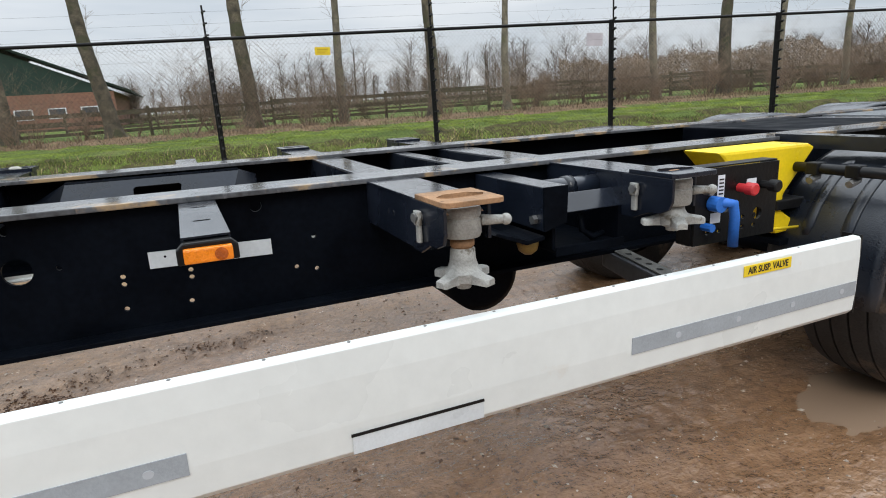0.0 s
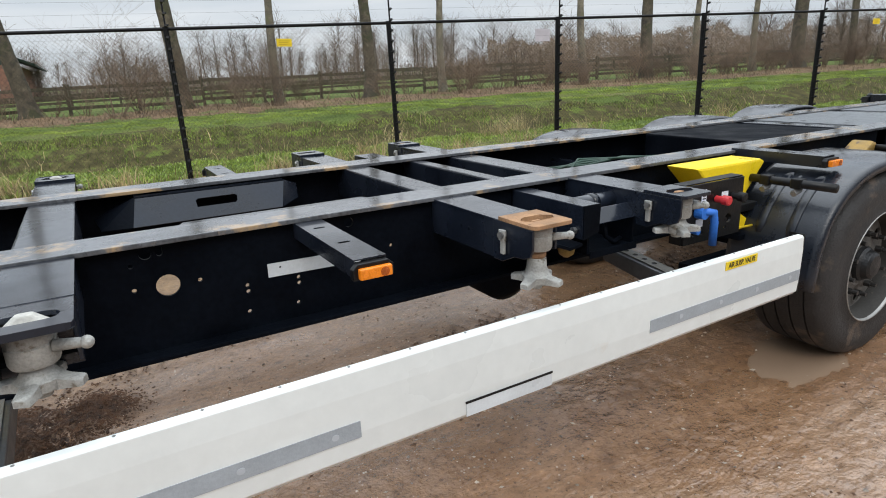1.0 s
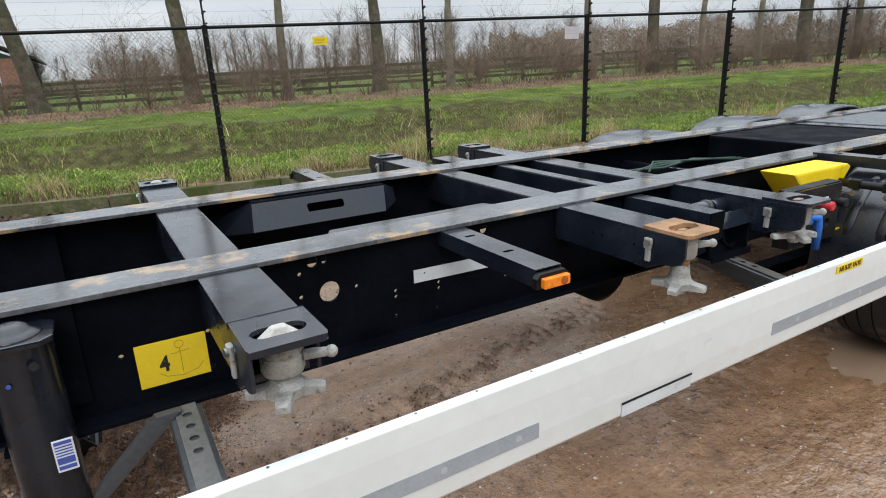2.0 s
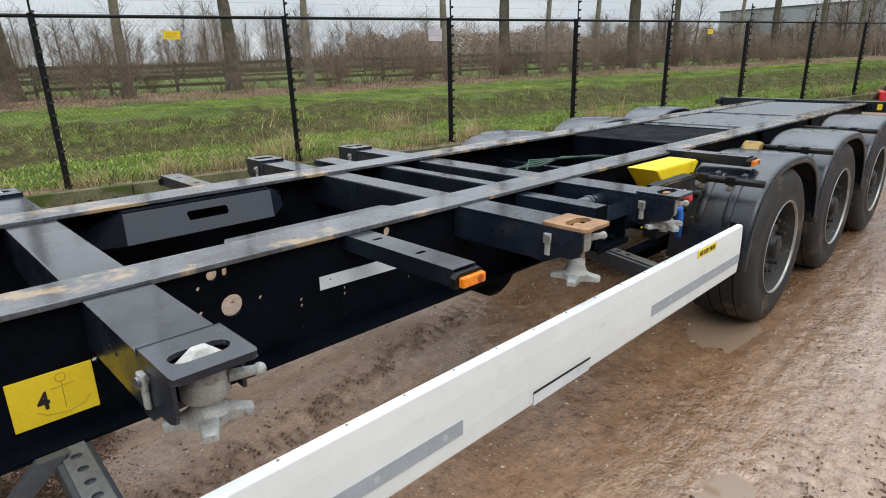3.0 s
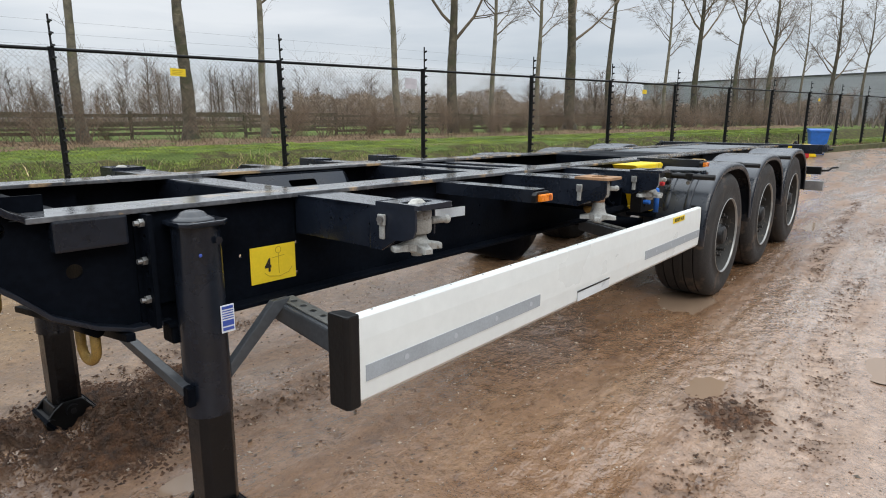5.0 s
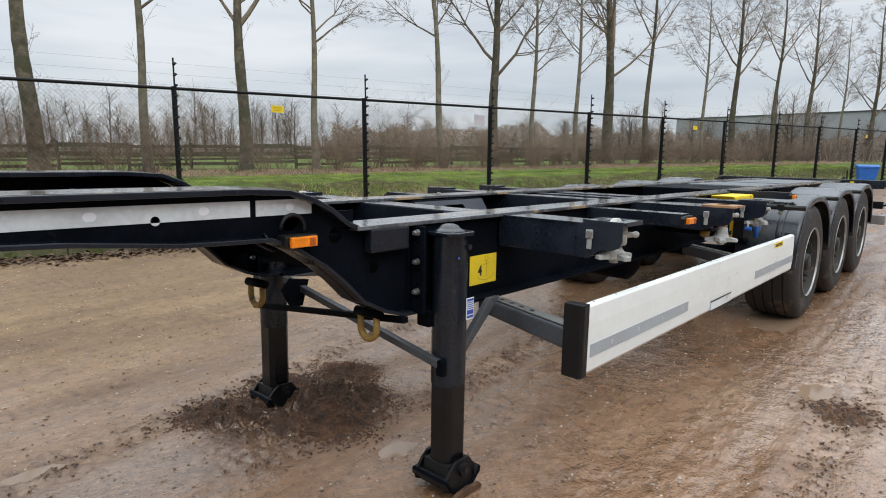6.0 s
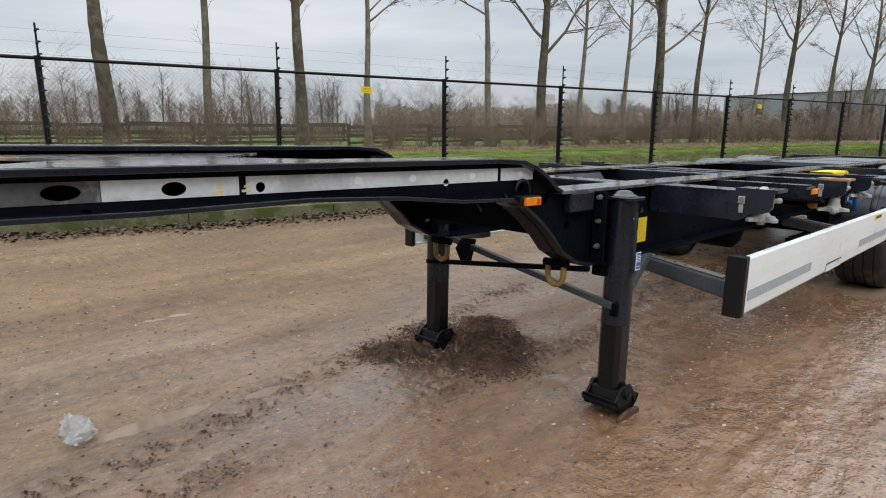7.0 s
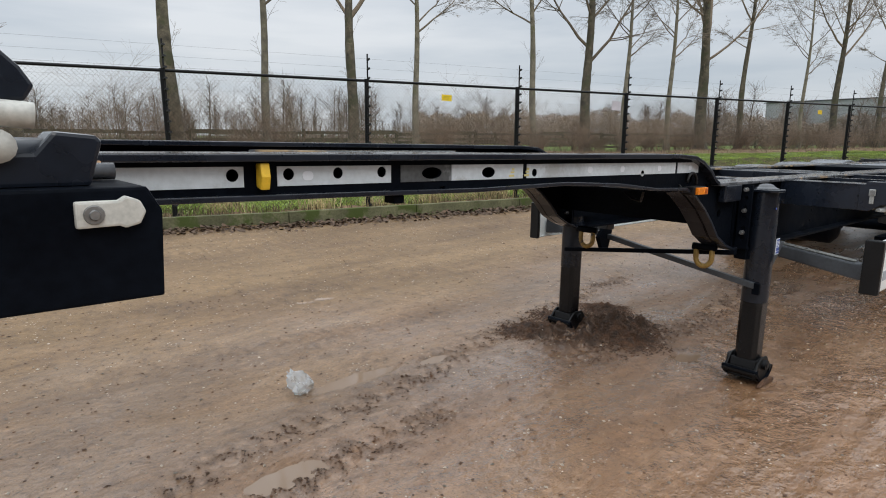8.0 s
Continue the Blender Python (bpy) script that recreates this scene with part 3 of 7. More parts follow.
NECK_HOLES += [circle(-4.667, 1.197, 0.040, 18, 0.018), circle(-4.420, 1.194, 0.031, 18, 0.018), circle(-4.185, 1.188, 0.0145, 12), circle(-3.458, 1.170, 0.0135, 12), circle(-3.03, 1.140, 0.034, 18), circle(-2.845, 1.076, 0.029, 18), circle(-2.667, 0.938, 0.022, 16), circle(-4.62, 1.150, 0.012, 10, 0.006)]
for side in (0, 1):
    def Y(y):
        return MID - y if side else y
    ya, yb = min(Y(2.083), Y(2.29)), max(Y(2.083), Y(2.29))
    # the two beams do not stand quite level: the far one lies higher
    lift = 0.030 if side else 0.005
    top = [(x, z + lift * float(smooth(-2.80, -3.10, x))) for x, z in NECK_TOP]
    outline = [(-5.80, 1.236 + lift), (-3.21, 1.232 + lift), (-3.06, 1.225 + lift), (-2.97, 1.201 + lift * 0.5), (-2.89, 1.162), (-2.80, 1.095), (-2.38, 1.095)] + NECK_LOW[::-1]
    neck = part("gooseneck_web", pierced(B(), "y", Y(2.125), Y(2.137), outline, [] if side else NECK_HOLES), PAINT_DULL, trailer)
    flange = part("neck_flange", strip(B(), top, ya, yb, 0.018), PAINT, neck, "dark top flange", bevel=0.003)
    # thin pale skin that stands for sky reflected in the dark flange
    part("worn_top_face", strip(B(), [(x, z + 0.0012) for x, z in top], ya + 0.006, yb - 0.006, 0.0018), PAINT_NECK, flange, "wet rusty upper face, sky sheen put into its pale colour")
    part("lower_flange", strip(B(), NECK_LOW, min(Y(2.083), Y(2.22)), max(Y(2.083), Y(2.22)), -0.014), PAINT, neck, bevel=0.003)
    if not side:
        for x0, x1 in ((-5.62, -5.262), (-5.175, -4.822), (-4.787, -4.588), (-4.586, -4.248), (-4.227, -3.172), (-3.152, -2.945)):
            d0, d1 = 0.0052 * (x0 + 5.3), 0.0052 * (x1 + 5.3)
            holes = [h for h in NECK_HOLES[:8] if x0 < sum(p[0] for p in h) / len(h) < x1]
            part("reflective_tape", pierced(B(), "y", 2.1225, 2.1248, [(x0, 1.175 - d0), (x1, 1.175 - d1), (x1, 1.225 - d1), (x0, 1.225 - d0)], holes), TAPE_GRIMY if x1 == -4.588 else TAPE_NECK, neck, "reflective tape dark with grime" if x1 == -4.588 else "white reflective tape")
        for x in (-3.85, -3.62, -3.32, -3.03, -5.09):
            z = 1.200 - 0.0052 * (x + 5.3)
            part("tape_emblem", prism(B(), "y", 2.1212, 2.1224, slot(x, z, 0.032, 0.024)), LABEL_WHITE, neck)
        for x, w in ((-4.30, 0.012), (-4.222, 0.012)):
            for dz, h in ((0.010, 0.004), (0.0, 0.003), (-0.012, 0.0035)):
                part("yellow_print", box(B(), x - w + 3 * dz * 0.2, x + w * 0.5, 2.1216, 2.1224, 1.192 + dz - h, 1.192 + dz + h), FADED_PRINT, neck)
        part("under_block", box(B(), -4.828, -4.790, 2.10, 2.15, 1.112, 1.136), PAINT_DULL, neck, bevel=0.004)
        part("yellow_marker", prism(B(), "x", -5.232, -5.208, [(2.094, 1.168), (2.1225, 1.175), (2.1225, 1.232), (2.094, 1.235), (2.086, 1.20)]), DULL_YELLOW, neck, "small yellow edge marker", bevel=0.004)
        lamp = part("neck_marker_lamp", box(B(), -3.085, -2.958, 2.066, 2.124, 1.058, 1.100), BLACK, neck, bevel=0.006)
        part("amber_lens", box(B(), -3.070, -2.972, 2.050, 2.067, 1.062, 1.096), AMBER, lamp, "amber lens", bevel=0.004)
        part("lens_core", box(B(), -3.002, -2.982, 2.0485, 2.051, 1.067, 1.091), AMBER_DARK, lamp)
        part("lamp_bracket", sweep(B(), [(-3.03 + 0.045 * math.cos(a), 2.108, 1.118 + 0.045 * math.sin(a)) for a in (radians(-20 + 200 * k / 12) for k in range(13))], 0.0075, 8), BLACK, neck, smooth=True)
        part("lamp_cable", sweep(B(), [(-3.095, 2.10, 1.085), (-3.12, 2.11, 1.092), (-3.13, 2.12, 1.11)], 0.004, 6), BLACK, neck, smooth=True)

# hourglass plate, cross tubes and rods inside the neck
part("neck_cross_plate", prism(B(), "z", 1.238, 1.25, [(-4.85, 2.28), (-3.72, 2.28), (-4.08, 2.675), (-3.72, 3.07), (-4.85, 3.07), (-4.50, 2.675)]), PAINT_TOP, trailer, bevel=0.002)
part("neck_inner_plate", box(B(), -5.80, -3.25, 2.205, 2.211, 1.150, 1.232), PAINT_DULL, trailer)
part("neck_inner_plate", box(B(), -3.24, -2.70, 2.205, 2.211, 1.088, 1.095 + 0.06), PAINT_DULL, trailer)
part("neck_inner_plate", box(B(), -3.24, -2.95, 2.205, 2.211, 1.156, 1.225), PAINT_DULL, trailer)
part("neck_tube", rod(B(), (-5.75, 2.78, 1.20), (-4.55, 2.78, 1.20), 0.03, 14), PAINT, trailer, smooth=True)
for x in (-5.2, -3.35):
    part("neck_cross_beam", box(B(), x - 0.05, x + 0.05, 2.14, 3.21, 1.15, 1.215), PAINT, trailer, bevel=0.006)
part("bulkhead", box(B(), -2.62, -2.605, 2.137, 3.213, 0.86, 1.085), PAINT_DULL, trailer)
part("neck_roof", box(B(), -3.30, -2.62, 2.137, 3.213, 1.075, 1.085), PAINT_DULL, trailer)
part("brake_hose", sweep(B(), [(-3.05, 2.35, 1.06), (-2.9, 2.45, 0.99), (-2.75, 2.6, 0.985), (-2.62, 2.75, 1.02)], 0.007, 6), BLACK, trailer, smooth=True)


def anchor_ring(x, y, z):
    bm = B()
    pts = [(-0.041, 0.062)] + [(0.042 * math.cos(a), 0.050 * math.sin(a)) for a in (math.pi + math.pi * i / 10 for i in range(11))] + [(0.041, 0.062)]
    pts = [(x + 0.15 * u, y - 0.99 * u, z + v) for u, v in pts]
    sweep(bm, pts, 0.0145, 8)
    part("ring_lug", rod(B(), (x + 0.010, y - 0.062, z + 0.058), (x - 0.010, y + 0.062, z + 0.058), 0.020, 10), PAINT_DULL, trailer, smooth=True)
    part("tie_down_ring", bm, HOOK, trailer, "faded yellow steel lashing ring", smooth=True)


anchor_ring(-2.63, 2.20, 0.685)
anchor_ring(-2.70, 2.93, 0.70)


# front bolster with its end box, latch and lock
bolster = part("front_bolster", prism(B(), "y", 1.468, 3.88, [(-6.25, 1.100), (-5.694, 1.100), (-5.690, 1.205), (-5.706, 1.234), (-6.25, 1.234)]), PAINT_DULL, trailer, "dark front cross bolster", bevel=0.004)
bm = prism(B(), "y", 1.456, 1.4678, [(-5.783, 1.190), (-5.740, 1.191), (-5.734, 1.188), (-5.718, 1.192), (-5.711, 1.206), (-5.717, 1.219), (-5.732, 1.225), (-5.740, 1.220), (-5.783, 1.220)])
latch = part("latch", bm, CAST_PALE, bolster, "worn white latch", bevel=0.003)
part("latch_bolt", lathe(B(), (-5.765, 1.456, 1.205), "y", [(0.0, 0.011), (-0.003, 0.010), (-0.003, 0.006), (-0.006, 0.005)], 14), STEEL, latch)
part("lock_housing", prism(B(), "y", 1.50, 1.58, [(-5.98, 1.234), (-5.757, 1.234), (-5.742, 1.285), (-5.748, 1.292), (-5.79, 1.296), (-5.81, 1.272), (-5.98, 1.268)]), PAINT, bolster, bevel=0.005)
part("lock_tube", rod(B(), (-5.97, 1.50, 1.270), (-5.765, 1.53, 1.268), 0.020, 14), PAINT, bolster, smooth=True)
part("lock_lever", sweep(B(), [(-5.98, 1.50, 1.315), (-5.88, 1.50, 1.316), (-5.815, 1.50, 1.312), (-5.806, 1.50, 1.311)], 0.0145, 10), CAST_PALE, bolster, "worn white plastic lever", smooth=True)
part("lock_knob", rod(B(), (-5.842, 1.49, 1.279), (-5.842, 1.53, 1.279), 0.018, 14), CAST_PALE, bolster, smooth=True)
part("lock_upright", prism(B(), "y", 1.52, 1.54, [(-5.98, 1.318), (-5.81, 1.328), (-5.800, 1.345), (-5.812, 1.365), (-5.83, 1.383), (-5.98, 1.43)]), PAINT, bolster, bevel=0.004)
bolster.location = (0.06, 0.0, 0.0)
for k, y in enumerate((1.60, 1.68, 1.76)):
    part("lock_cross_pin", rod(B(), (-5.95, y, 1.246), (-5.712, y, 1.246), 0.011, 10), PAINT_TOP if k != 1 else RUST, bolster, smooth=True)


# cross members between the rails
def cross_member(x, w, z0, z1, label=""):
    bm = box(B(), x - w / 2, x + w / 2, 2.112, 3.238, z0, z1)
    return part("cross_member", bm, PAINT, trailer, label, bevel=0.008)


cross_member(-1.84, 0.17, 0.94, 1.095)
cross_member(-0.455, 0.135, 0.93, 1.095)
for x, w in ((-0.08, 0.075), (0.22, 0.16)):
    cross_member(x, w, 0.96, 1.09)
cross_member(1.05, 0.05, 0.93, 0.98)
cross_member(3.0, 0.14, 0.94, 1.09)
cross_member(4.35, 0.14, 0.94, 1.09)
part("equipment_box", box(B(), 1.75, 2.75, 2.30, 3.06, 0.86, 1.098), PAINT_DULL, trailer, bevel=0.012)
for x0, x1 in ((3.10, 4.25), (4.45, 6.45)):
    part("deck_plate", box(B(), x0, x1, 2.252, 3.098, 1.085, 1.095), CHEQUER, trailer, "grey chequered steel deck plate")
HOSE = material("green_black_hose", (0.02, 0.05, 0.035), 0.5)
for k in range(4):
    bm = sweep(B(), [(0.55 + 0.07 * k, 2.9 - 0.05 * k, 0.99), (0.9, 2.75 + 0.03 * k, 1.0 + 0.008 * k), (1.3, 2.85 - 0.02 * k, 1.0), (1.72, 2.7 + 0.04 * k, 0.97)], 0.008, 6)
    part("air_line", bm, HOSE, trailer, "dark green air line", smooth=True)


# folded bracket plates along the insides of the rails
def holder(far):
    """A folded steel tray with a long slot, hung inside a rail."""
    if far:
        x0, x1 = -1.53, -0.86
        tmp = pierced(B(), "y", 0.0, 0.004, [(x0 - 0.03, 0), (x1 - 0.05, 0), (x1, 0.155), (x0, 0.155)], [[(-1.285, 0.065), (-1.115, 0.065), (-1.105, 0.075), (-1.10, 0.105), (-1.11, 0.113), (-1.275, 0.113), (-1.285, 0.103)]])
        ang = math.degrees(math.atan2(0.130, 0.14))
        tmp.transform(pose(0, 2.95, 0.972, ang - 90, 0, 0))
        holder_part = part("slotted_tray", tmp, PAINT_TRAY, trailer, "folded dark steel tray with a long slot")
        part("tray_back", box(B(), x0, x1, 3.07, 3.235, 1.079, 1.085), PAINT, holder_part)
        bm = B()
        wing = [bm.verts.new(p) for p in ((x0 - 0.03, 2.95, 0.972), (x0, 3.064, 1.082), (x0 - 0.02, 3.225, 1.06), (x0 - 0.17, 3.20, 0.985), (x0 - 0.15, 3.05, 0.955))]
        low = [bm.verts.new(v.co + Vector((0, 0.003, -0.006))) for v in wing]
        bm.faces.new(wing)
        bm.faces.new(low[::-1])
        for i in range(5):
            bm.faces.new((wing[i], low[i], low[(i + 1) % 5], wing[(i + 1) % 5]))
        part("tray_wing", bm, PAINT_DULL, holder_part)
        end = B()
        front = [end.verts.new(p) for p in ((x1 - 0.05, 2.95, 0.972), (x1 + 0.065, 3.07, 0.985), (x1 + 0.075, 3.12, 1.05), (x1, 3.064, 1.082))]
        back = [end.verts.new(v.co + Vector((0.004, 0.005, -0.003))) for v in front]
        end.faces.new(front)
        end.faces.new(back[::-1])
        for i in range(4):
            end.faces.new((front[i], back[i], back[(i + 1) % 4], front[(i + 1) % 4]))
        part("tray_wing", end, PAINT, holder_part)
        return holder_part
    return part("inner_ledge", prism(B(), "z", 1.092, 1.097, [(-1.47, 2.25), (-0.72, 2.25), (-0.76, 2.33), (-1.43, 2.33)]), PAINT, trailer)


holder(True)
holder(False)


# twistlock arms
def twistlock(parent, x, y, z, sign, low, w, turn=24, sunk=False):
    """A container lock: cast body on its shelf, cone, side lever, latch and winged clamping nut below."""
    bm = lathe(B(), (x, y, z), "z", [(-0.012, 0.046), (-0.018, 0.049), (-0.034, 0.049), (-0.036, 0.047), (-0.040, 0.047), (-0.042, 0.049), (-0.078, 0.049), (-0.087, 0.045)], 32)
    body = part("lock_body", bm, CAST, parent, "grey cast twistlock", smooth=True)
    body.data.set_sharp_from_angle(angle=0.6)
    # tent-shaped cone that stands in the hole
    bm = B()
    foot = [bm.verts.new((x + dx, y + dy, z - 0.012)) for dx, dy in ((-0.054, -0.020), (-0.040, -0.027), (0.040, -0.027), (0.054, -0.020), (0.054, 0.020), (0.040, 0.027), (-0.040, 0.027), (-0.054, 0.020))]
    top = [bm.verts.new((x + dx, y + dy, z + 0.022)) for dx, dy in ((-0.016, -0.008), (-0.010, -0.012), (0.010, -0.012), (0.016, -0.008), (0.016, 0.008), (0.010, 0.012), (-0.010, 0.012), (-0.016, 0.008))]
    for i in range(8):
        bm.faces.new((foot[i], foot[(i + 1) % 8], top[(i + 1) % 8], top[i]))
    bm.faces.new(top)
    bm.faces.new(foot[::-1])
    if low or sunk:
        bmesh.ops.translate(bm, verts=bm.verts, vec=(0, 0, -0.016 if low else -0.011))
    part("lock_cone", bm, RUST if low or sunk else CAST_PALE, parent, "rusty sunken lock cone" if low or sunk else "worn pale lock cone", bevel=0.003)
    bm = rod(B(), (x + 0.040, y - 0.028 * sign, z - 0.048), (x + 0.098, y - 0.043 * sign, z - 0.050), 0.0135, 12, 0.0105)
    bmesh.ops.create_uvsphere(bm, u_segments=14, v_segments=10, radius=0.0145, matrix=Matrix.Translation((x + 0.100, y - 0.044 * sign, z - 0.050)))
    part("lock_lever", bm, CAST, parent, smooth=True)
    # threaded neck, then the nut: a bell that spreads into four stubby wings
    t = z - 0.090 - 0.45 * low
    if low:
        part("threaded_neck", lathe(B(), (x, y, z), "z", [(-0.094, 0.030), (-0.110, 0.030), (-0.112, 0.027), (-0.094 - 0.6 * low, 0.027)], 20), RUST, parent, "rusty threaded neck", smooth=True)
    drop = 0.55 * low
    bm = lathe(B(), (x, y, t), "z", [(0.0, 0.027), (-0.004, 0.031), (-0.014 - drop * 0.6, 0.033), (-0.024 - drop, 0.040), (-0.030 - drop, 0.047), (-0.052 - drop, 0.046), (-0.058 - drop, 0.036), (-0.064 - drop, 0.020), (-0.074 - drop, 0.018)], 28)
    for k in range(4):
        c = radians(turn + 90 * k)
        ux, uy = math.cos(c), math.sin(c)
        ring = []
        for rr, hw, zt, zb in ((0.026, 0.022, -0.022, -0.056), (0.056, 0.018, -0.031, -0.055), (0.084, 0.0155, -0.036, -0.056), (0.0885, 0.0115, -0.039, -0.054)):
            ring.append([bm.verts.new((x + ux * rr - uy * v, y + uy * rr + ux * v, t + h - drop)) for v, h in ((-hw, zb), (hw, zb), (hw, zt - 0.004), (hw * 0.6, zt), (-hw * 0.6, zt), (-hw, zt - 0.004))])
        for one, two in zip(ring, ring[1:]):
            for i in range(6):
                bm.faces.new((one[i], one[(i + 1) % 6], two[(i + 1) % 6], two[i]))
        bm.faces.new(ring[-1])
    nut = part("clamping_nut", bm, CAST, parent, "grey cast four-winged nut", smooth=True)
    nut.data.set_sharp_from_angle(angle=0.75)
    # latch that hangs on the outside of the housing
    lx, ly = x - w / 2 - 0.013, y + 0.066 * sign
    part("latch_bolt", rod(B(), (x - w / 2 - 0.003, ly, z - 0.040), (lx - 0.014, ly - 0.004 * sign, z - 0.040), 0.012, 12), STEEL, parent)
    bm = prism(B(), "z", z - 0.060, z - 0.024, slot(lx, ly, 0.015, 0.032))
    prism(bm, "z", z - 0.105, z - 0.0605, slot(lx + 0.002, ly, 0.012, 0.022))
    part("latch", bm, CAST, parent, "worn steel latch", bevel=0.003)


def lock_arm(x, w, sign, root_y, hole_y, bare, drop=0.13, low=0.0, turn=24):
    """A box arm from the rail out to a lock housing. sign 1: the side at smaller y."""
    tip = hole_y - 0.085 * sign

    def span(a, c):
        return min(a, c), max(a, c)
    lo, hi = span(hole_y + 0.075 * sign, root_y)
    bm = pierced(B(), "x", x - w / 2, x - w / 2 + 0.006, [(lo, RT - 0.018 - drop), (hi, RT - 0.018 - drop), (hi, RT - 0.012), (lo, RT - 0.012)], [circle(lo + (hi - lo) * f, RT - 0.075, 0.007, 10) for f in (0.12, 0.45, 0.55)])
    box(bm, x - w / 2 + 0.007, x + w / 2, lo + 0.002, hi - 0.002, RT - 0.016 - drop, RT - 0.016)
    box(bm, x - w / 2 - 0.003, x + w / 2 + 0.003, lo, hi, RT - 0.0155, RT - 0.0085)
    arm = part("lock_arm", bm, PAINT_ARM, trailer, bevel=0.004)
    hole = slot(x, hole_y, 0.124, 0.056)
    a, c = hole_y - 0.085 * sign, hole_y + 0.10 * sign
    k = 0.016 * sign
    h = w / 2 + 0.005
    outline = [(x - h, c), (x - h, a + k), (x - h + 0.006, a + k * 0.3), (x - h + 0.016, a), (x + h - 0.016, a), (x + h - 0.006, a + k * 0.3), (x + h, a + k), (x + h, c)]
    part("lock_plate", pierced(B(), "z", RT - 0.010, RT + 0.003, outline, [hole]), RUST if bare else PAINT_ARM, arm, "bare rusty lock plate" if bare else "", bevel=0.002)
    f, g = tip + 0.012 * sign, hole_y + 0.13 * sign
    bm = prism(B(), "x", x - w / 2 - 0.004, x - w / 2 + 0.005, [(f, RT - 0.0105), (f, RT - 0.075), (f + 0.012 * sign, RT - 0.100), (f + 0.045 * sign, RT - 0.113), (f + 0.09 * sign, RT - 0.116), (f + 0.15 * sign, RT - 0.020 - drop), (g, RT - 0.020 - drop), (g, RT - 0.0105)])
    part("lock_cheek", bm, PAINT_ARM, arm, bevel=0.002)
    bm = box(B(), x + w / 2 - 0.005, x + w / 2 + 0.004, *span(hole_y - 0.006 * sign, hole_y + 0.13 * sign), RT - 0.112, RT - 0.0105)
    part("lock_cheek", bm, PAINT_ARM, arm, bevel=0.002)
    bm = box(B(), x - w / 2 + 0.006, x + w / 2 - 0.006, *span(hole_y + 0.042 * sign, c), RT - 0.112, RT - 0.098)
    part("lock_shelf", bm, PAINT_DULL, arm, bevel=0.002)
    twistlock(arm, x, hole_y, RT - 0.01, sign, low, w, turn, x > 0)
    return arm


for x, w, bare, low, drop, turn in ((-1.84, 0.165, False, 0.0, 0.135, 68), (-0.487, 0.15, True, 0.055, 0.125, 24), (0.195, 0.15, False, 0.0, 0.12, 62)):
    lock_arm(x, w, 1, 2.10, 1.56, bare, drop, low, turn)
    lock_arm(x, w, -1, MID - 2.10, 3.812, False, drop, low)


def marker_arm(x, sign, z=1.092, tip=1.565, root=2.10):
    """A slim side-lamp carrier with two slots and an amber lamp at its end."""
    lo, hi = sorted((tip, root))
    bm = pierced(B(), "z", z - 0.004, z, [(x - 0.048, lo), (x + 0.048, lo), (x + 0.048, hi), (x - 0.048, hi)], [slot(x, lo + (hi - lo) * f, 0.04, 0.016) for f in (0.35, 0.75)])
    box(bm, x - 0.048, x - 0.044, lo, hi, z - 0.055, z - 0.0042)
    box(bm, x + 0.044, x + 0.048, lo, hi, z - 0.055, z - 0.0042)
    arm = part("marker_lamp_arm", bm, PAINT, trailer)
    y = tip
    prism_y = sorted((y - 0.022 * sign, y + 0.002 * sign))
    lamp = part("lamp_base", prism(B(), "y", prism_y[0], prism_y[1], [(x - 0.060, z - 0.053), (x + 0.060, z - 0.053), (x + 0.060, z - 0.022), (x + 0.045, z - 0.008), (x - 0.045, z - 0.008), (x - 0.060, z - 0.022)]), BLACK, arm, bevel=0.004)
    ly = sorted((y - 0.022 * sign, y - 0.042 * sign))
    part("amber_lens", box(B(), x - 0.047, x + 0.047, ly[0], ly[1], z - 0.048, z - 0.018), AMBER, arm, "orange lens", bevel=0.004)
    fy = y - 0.0425 * sign
    part("lens_core", lathe(B(), (x + 0.024, fy, z - 0.033), "y", [(-0.001 * sign, 0.013), (0.001, 0.012)], 14), AMBER_DARK, arm)
    return arm


marker_arm(-1.065, 1)
marker_arm(-1.065, -1, tip=MID - 1.565, root=MID - 2.10)
marker_arm(1.36, 1, z=1.118, tip=1.625)
marker_arm(1.60, -1, z=1.075, tip=MID - 1.60, root=MID - 2.10)

# folding lock gear between the second and third arms
gear = part("gear_beam", prism(B(), "y", 1.68, 2.10, [(-0.172, 0.955), (-0.160, 0.955), (-0.160, 1.072), (-0.090, 1.072), (-0.090, 1.083), (-0.172, 1.083)]), PAINT_ARM, trailer, bevel=0.003)
part("gear_end", prism(B(), "y", 1.674, 1.68, [(-0.172, 0.955), (-0.095, 0.975), (-0.090, 1.083), (-0.172, 1.083)]), PAINT_DULL, gear)
part("gear_trough", prism(B(), "y", 1.69, 2.08, [(-0.325, 0.962), (-0.315, 0.968), (-0.215, 0.932), (-0.160, 0.940), (-0.160, 0.928), (-0.220, 0.920)]), PAINT_DULL, gear, bevel=0.002)
part("hinge_tube", rod(B(), (-0.09, 1.83, 1.045), (0.155, 1.83, 1.045), 0.034, 18), PAINT_ARM, gear, smooth=True)
part("hinge_collar", rod(B(), (0.00, 1.83, 1.045), (0.03, 1.83, 1.045), 0.039, 18), PAINT, gear, smooth=True)
part("gear_bar", prism(B(), "x", -0.088, 0.152, [(1.695, 0.998), (1.705, 0.992), (1.748, 1.040), (1.740, 1.048)]), PAINT_ARM, gear, bevel=0.002)
part("gear_shelf", box(B(), -0.125, 0.125, 1.69, 2.10, 0.882, 0.890), PAINT_DULL, gear, bevel=0.002)
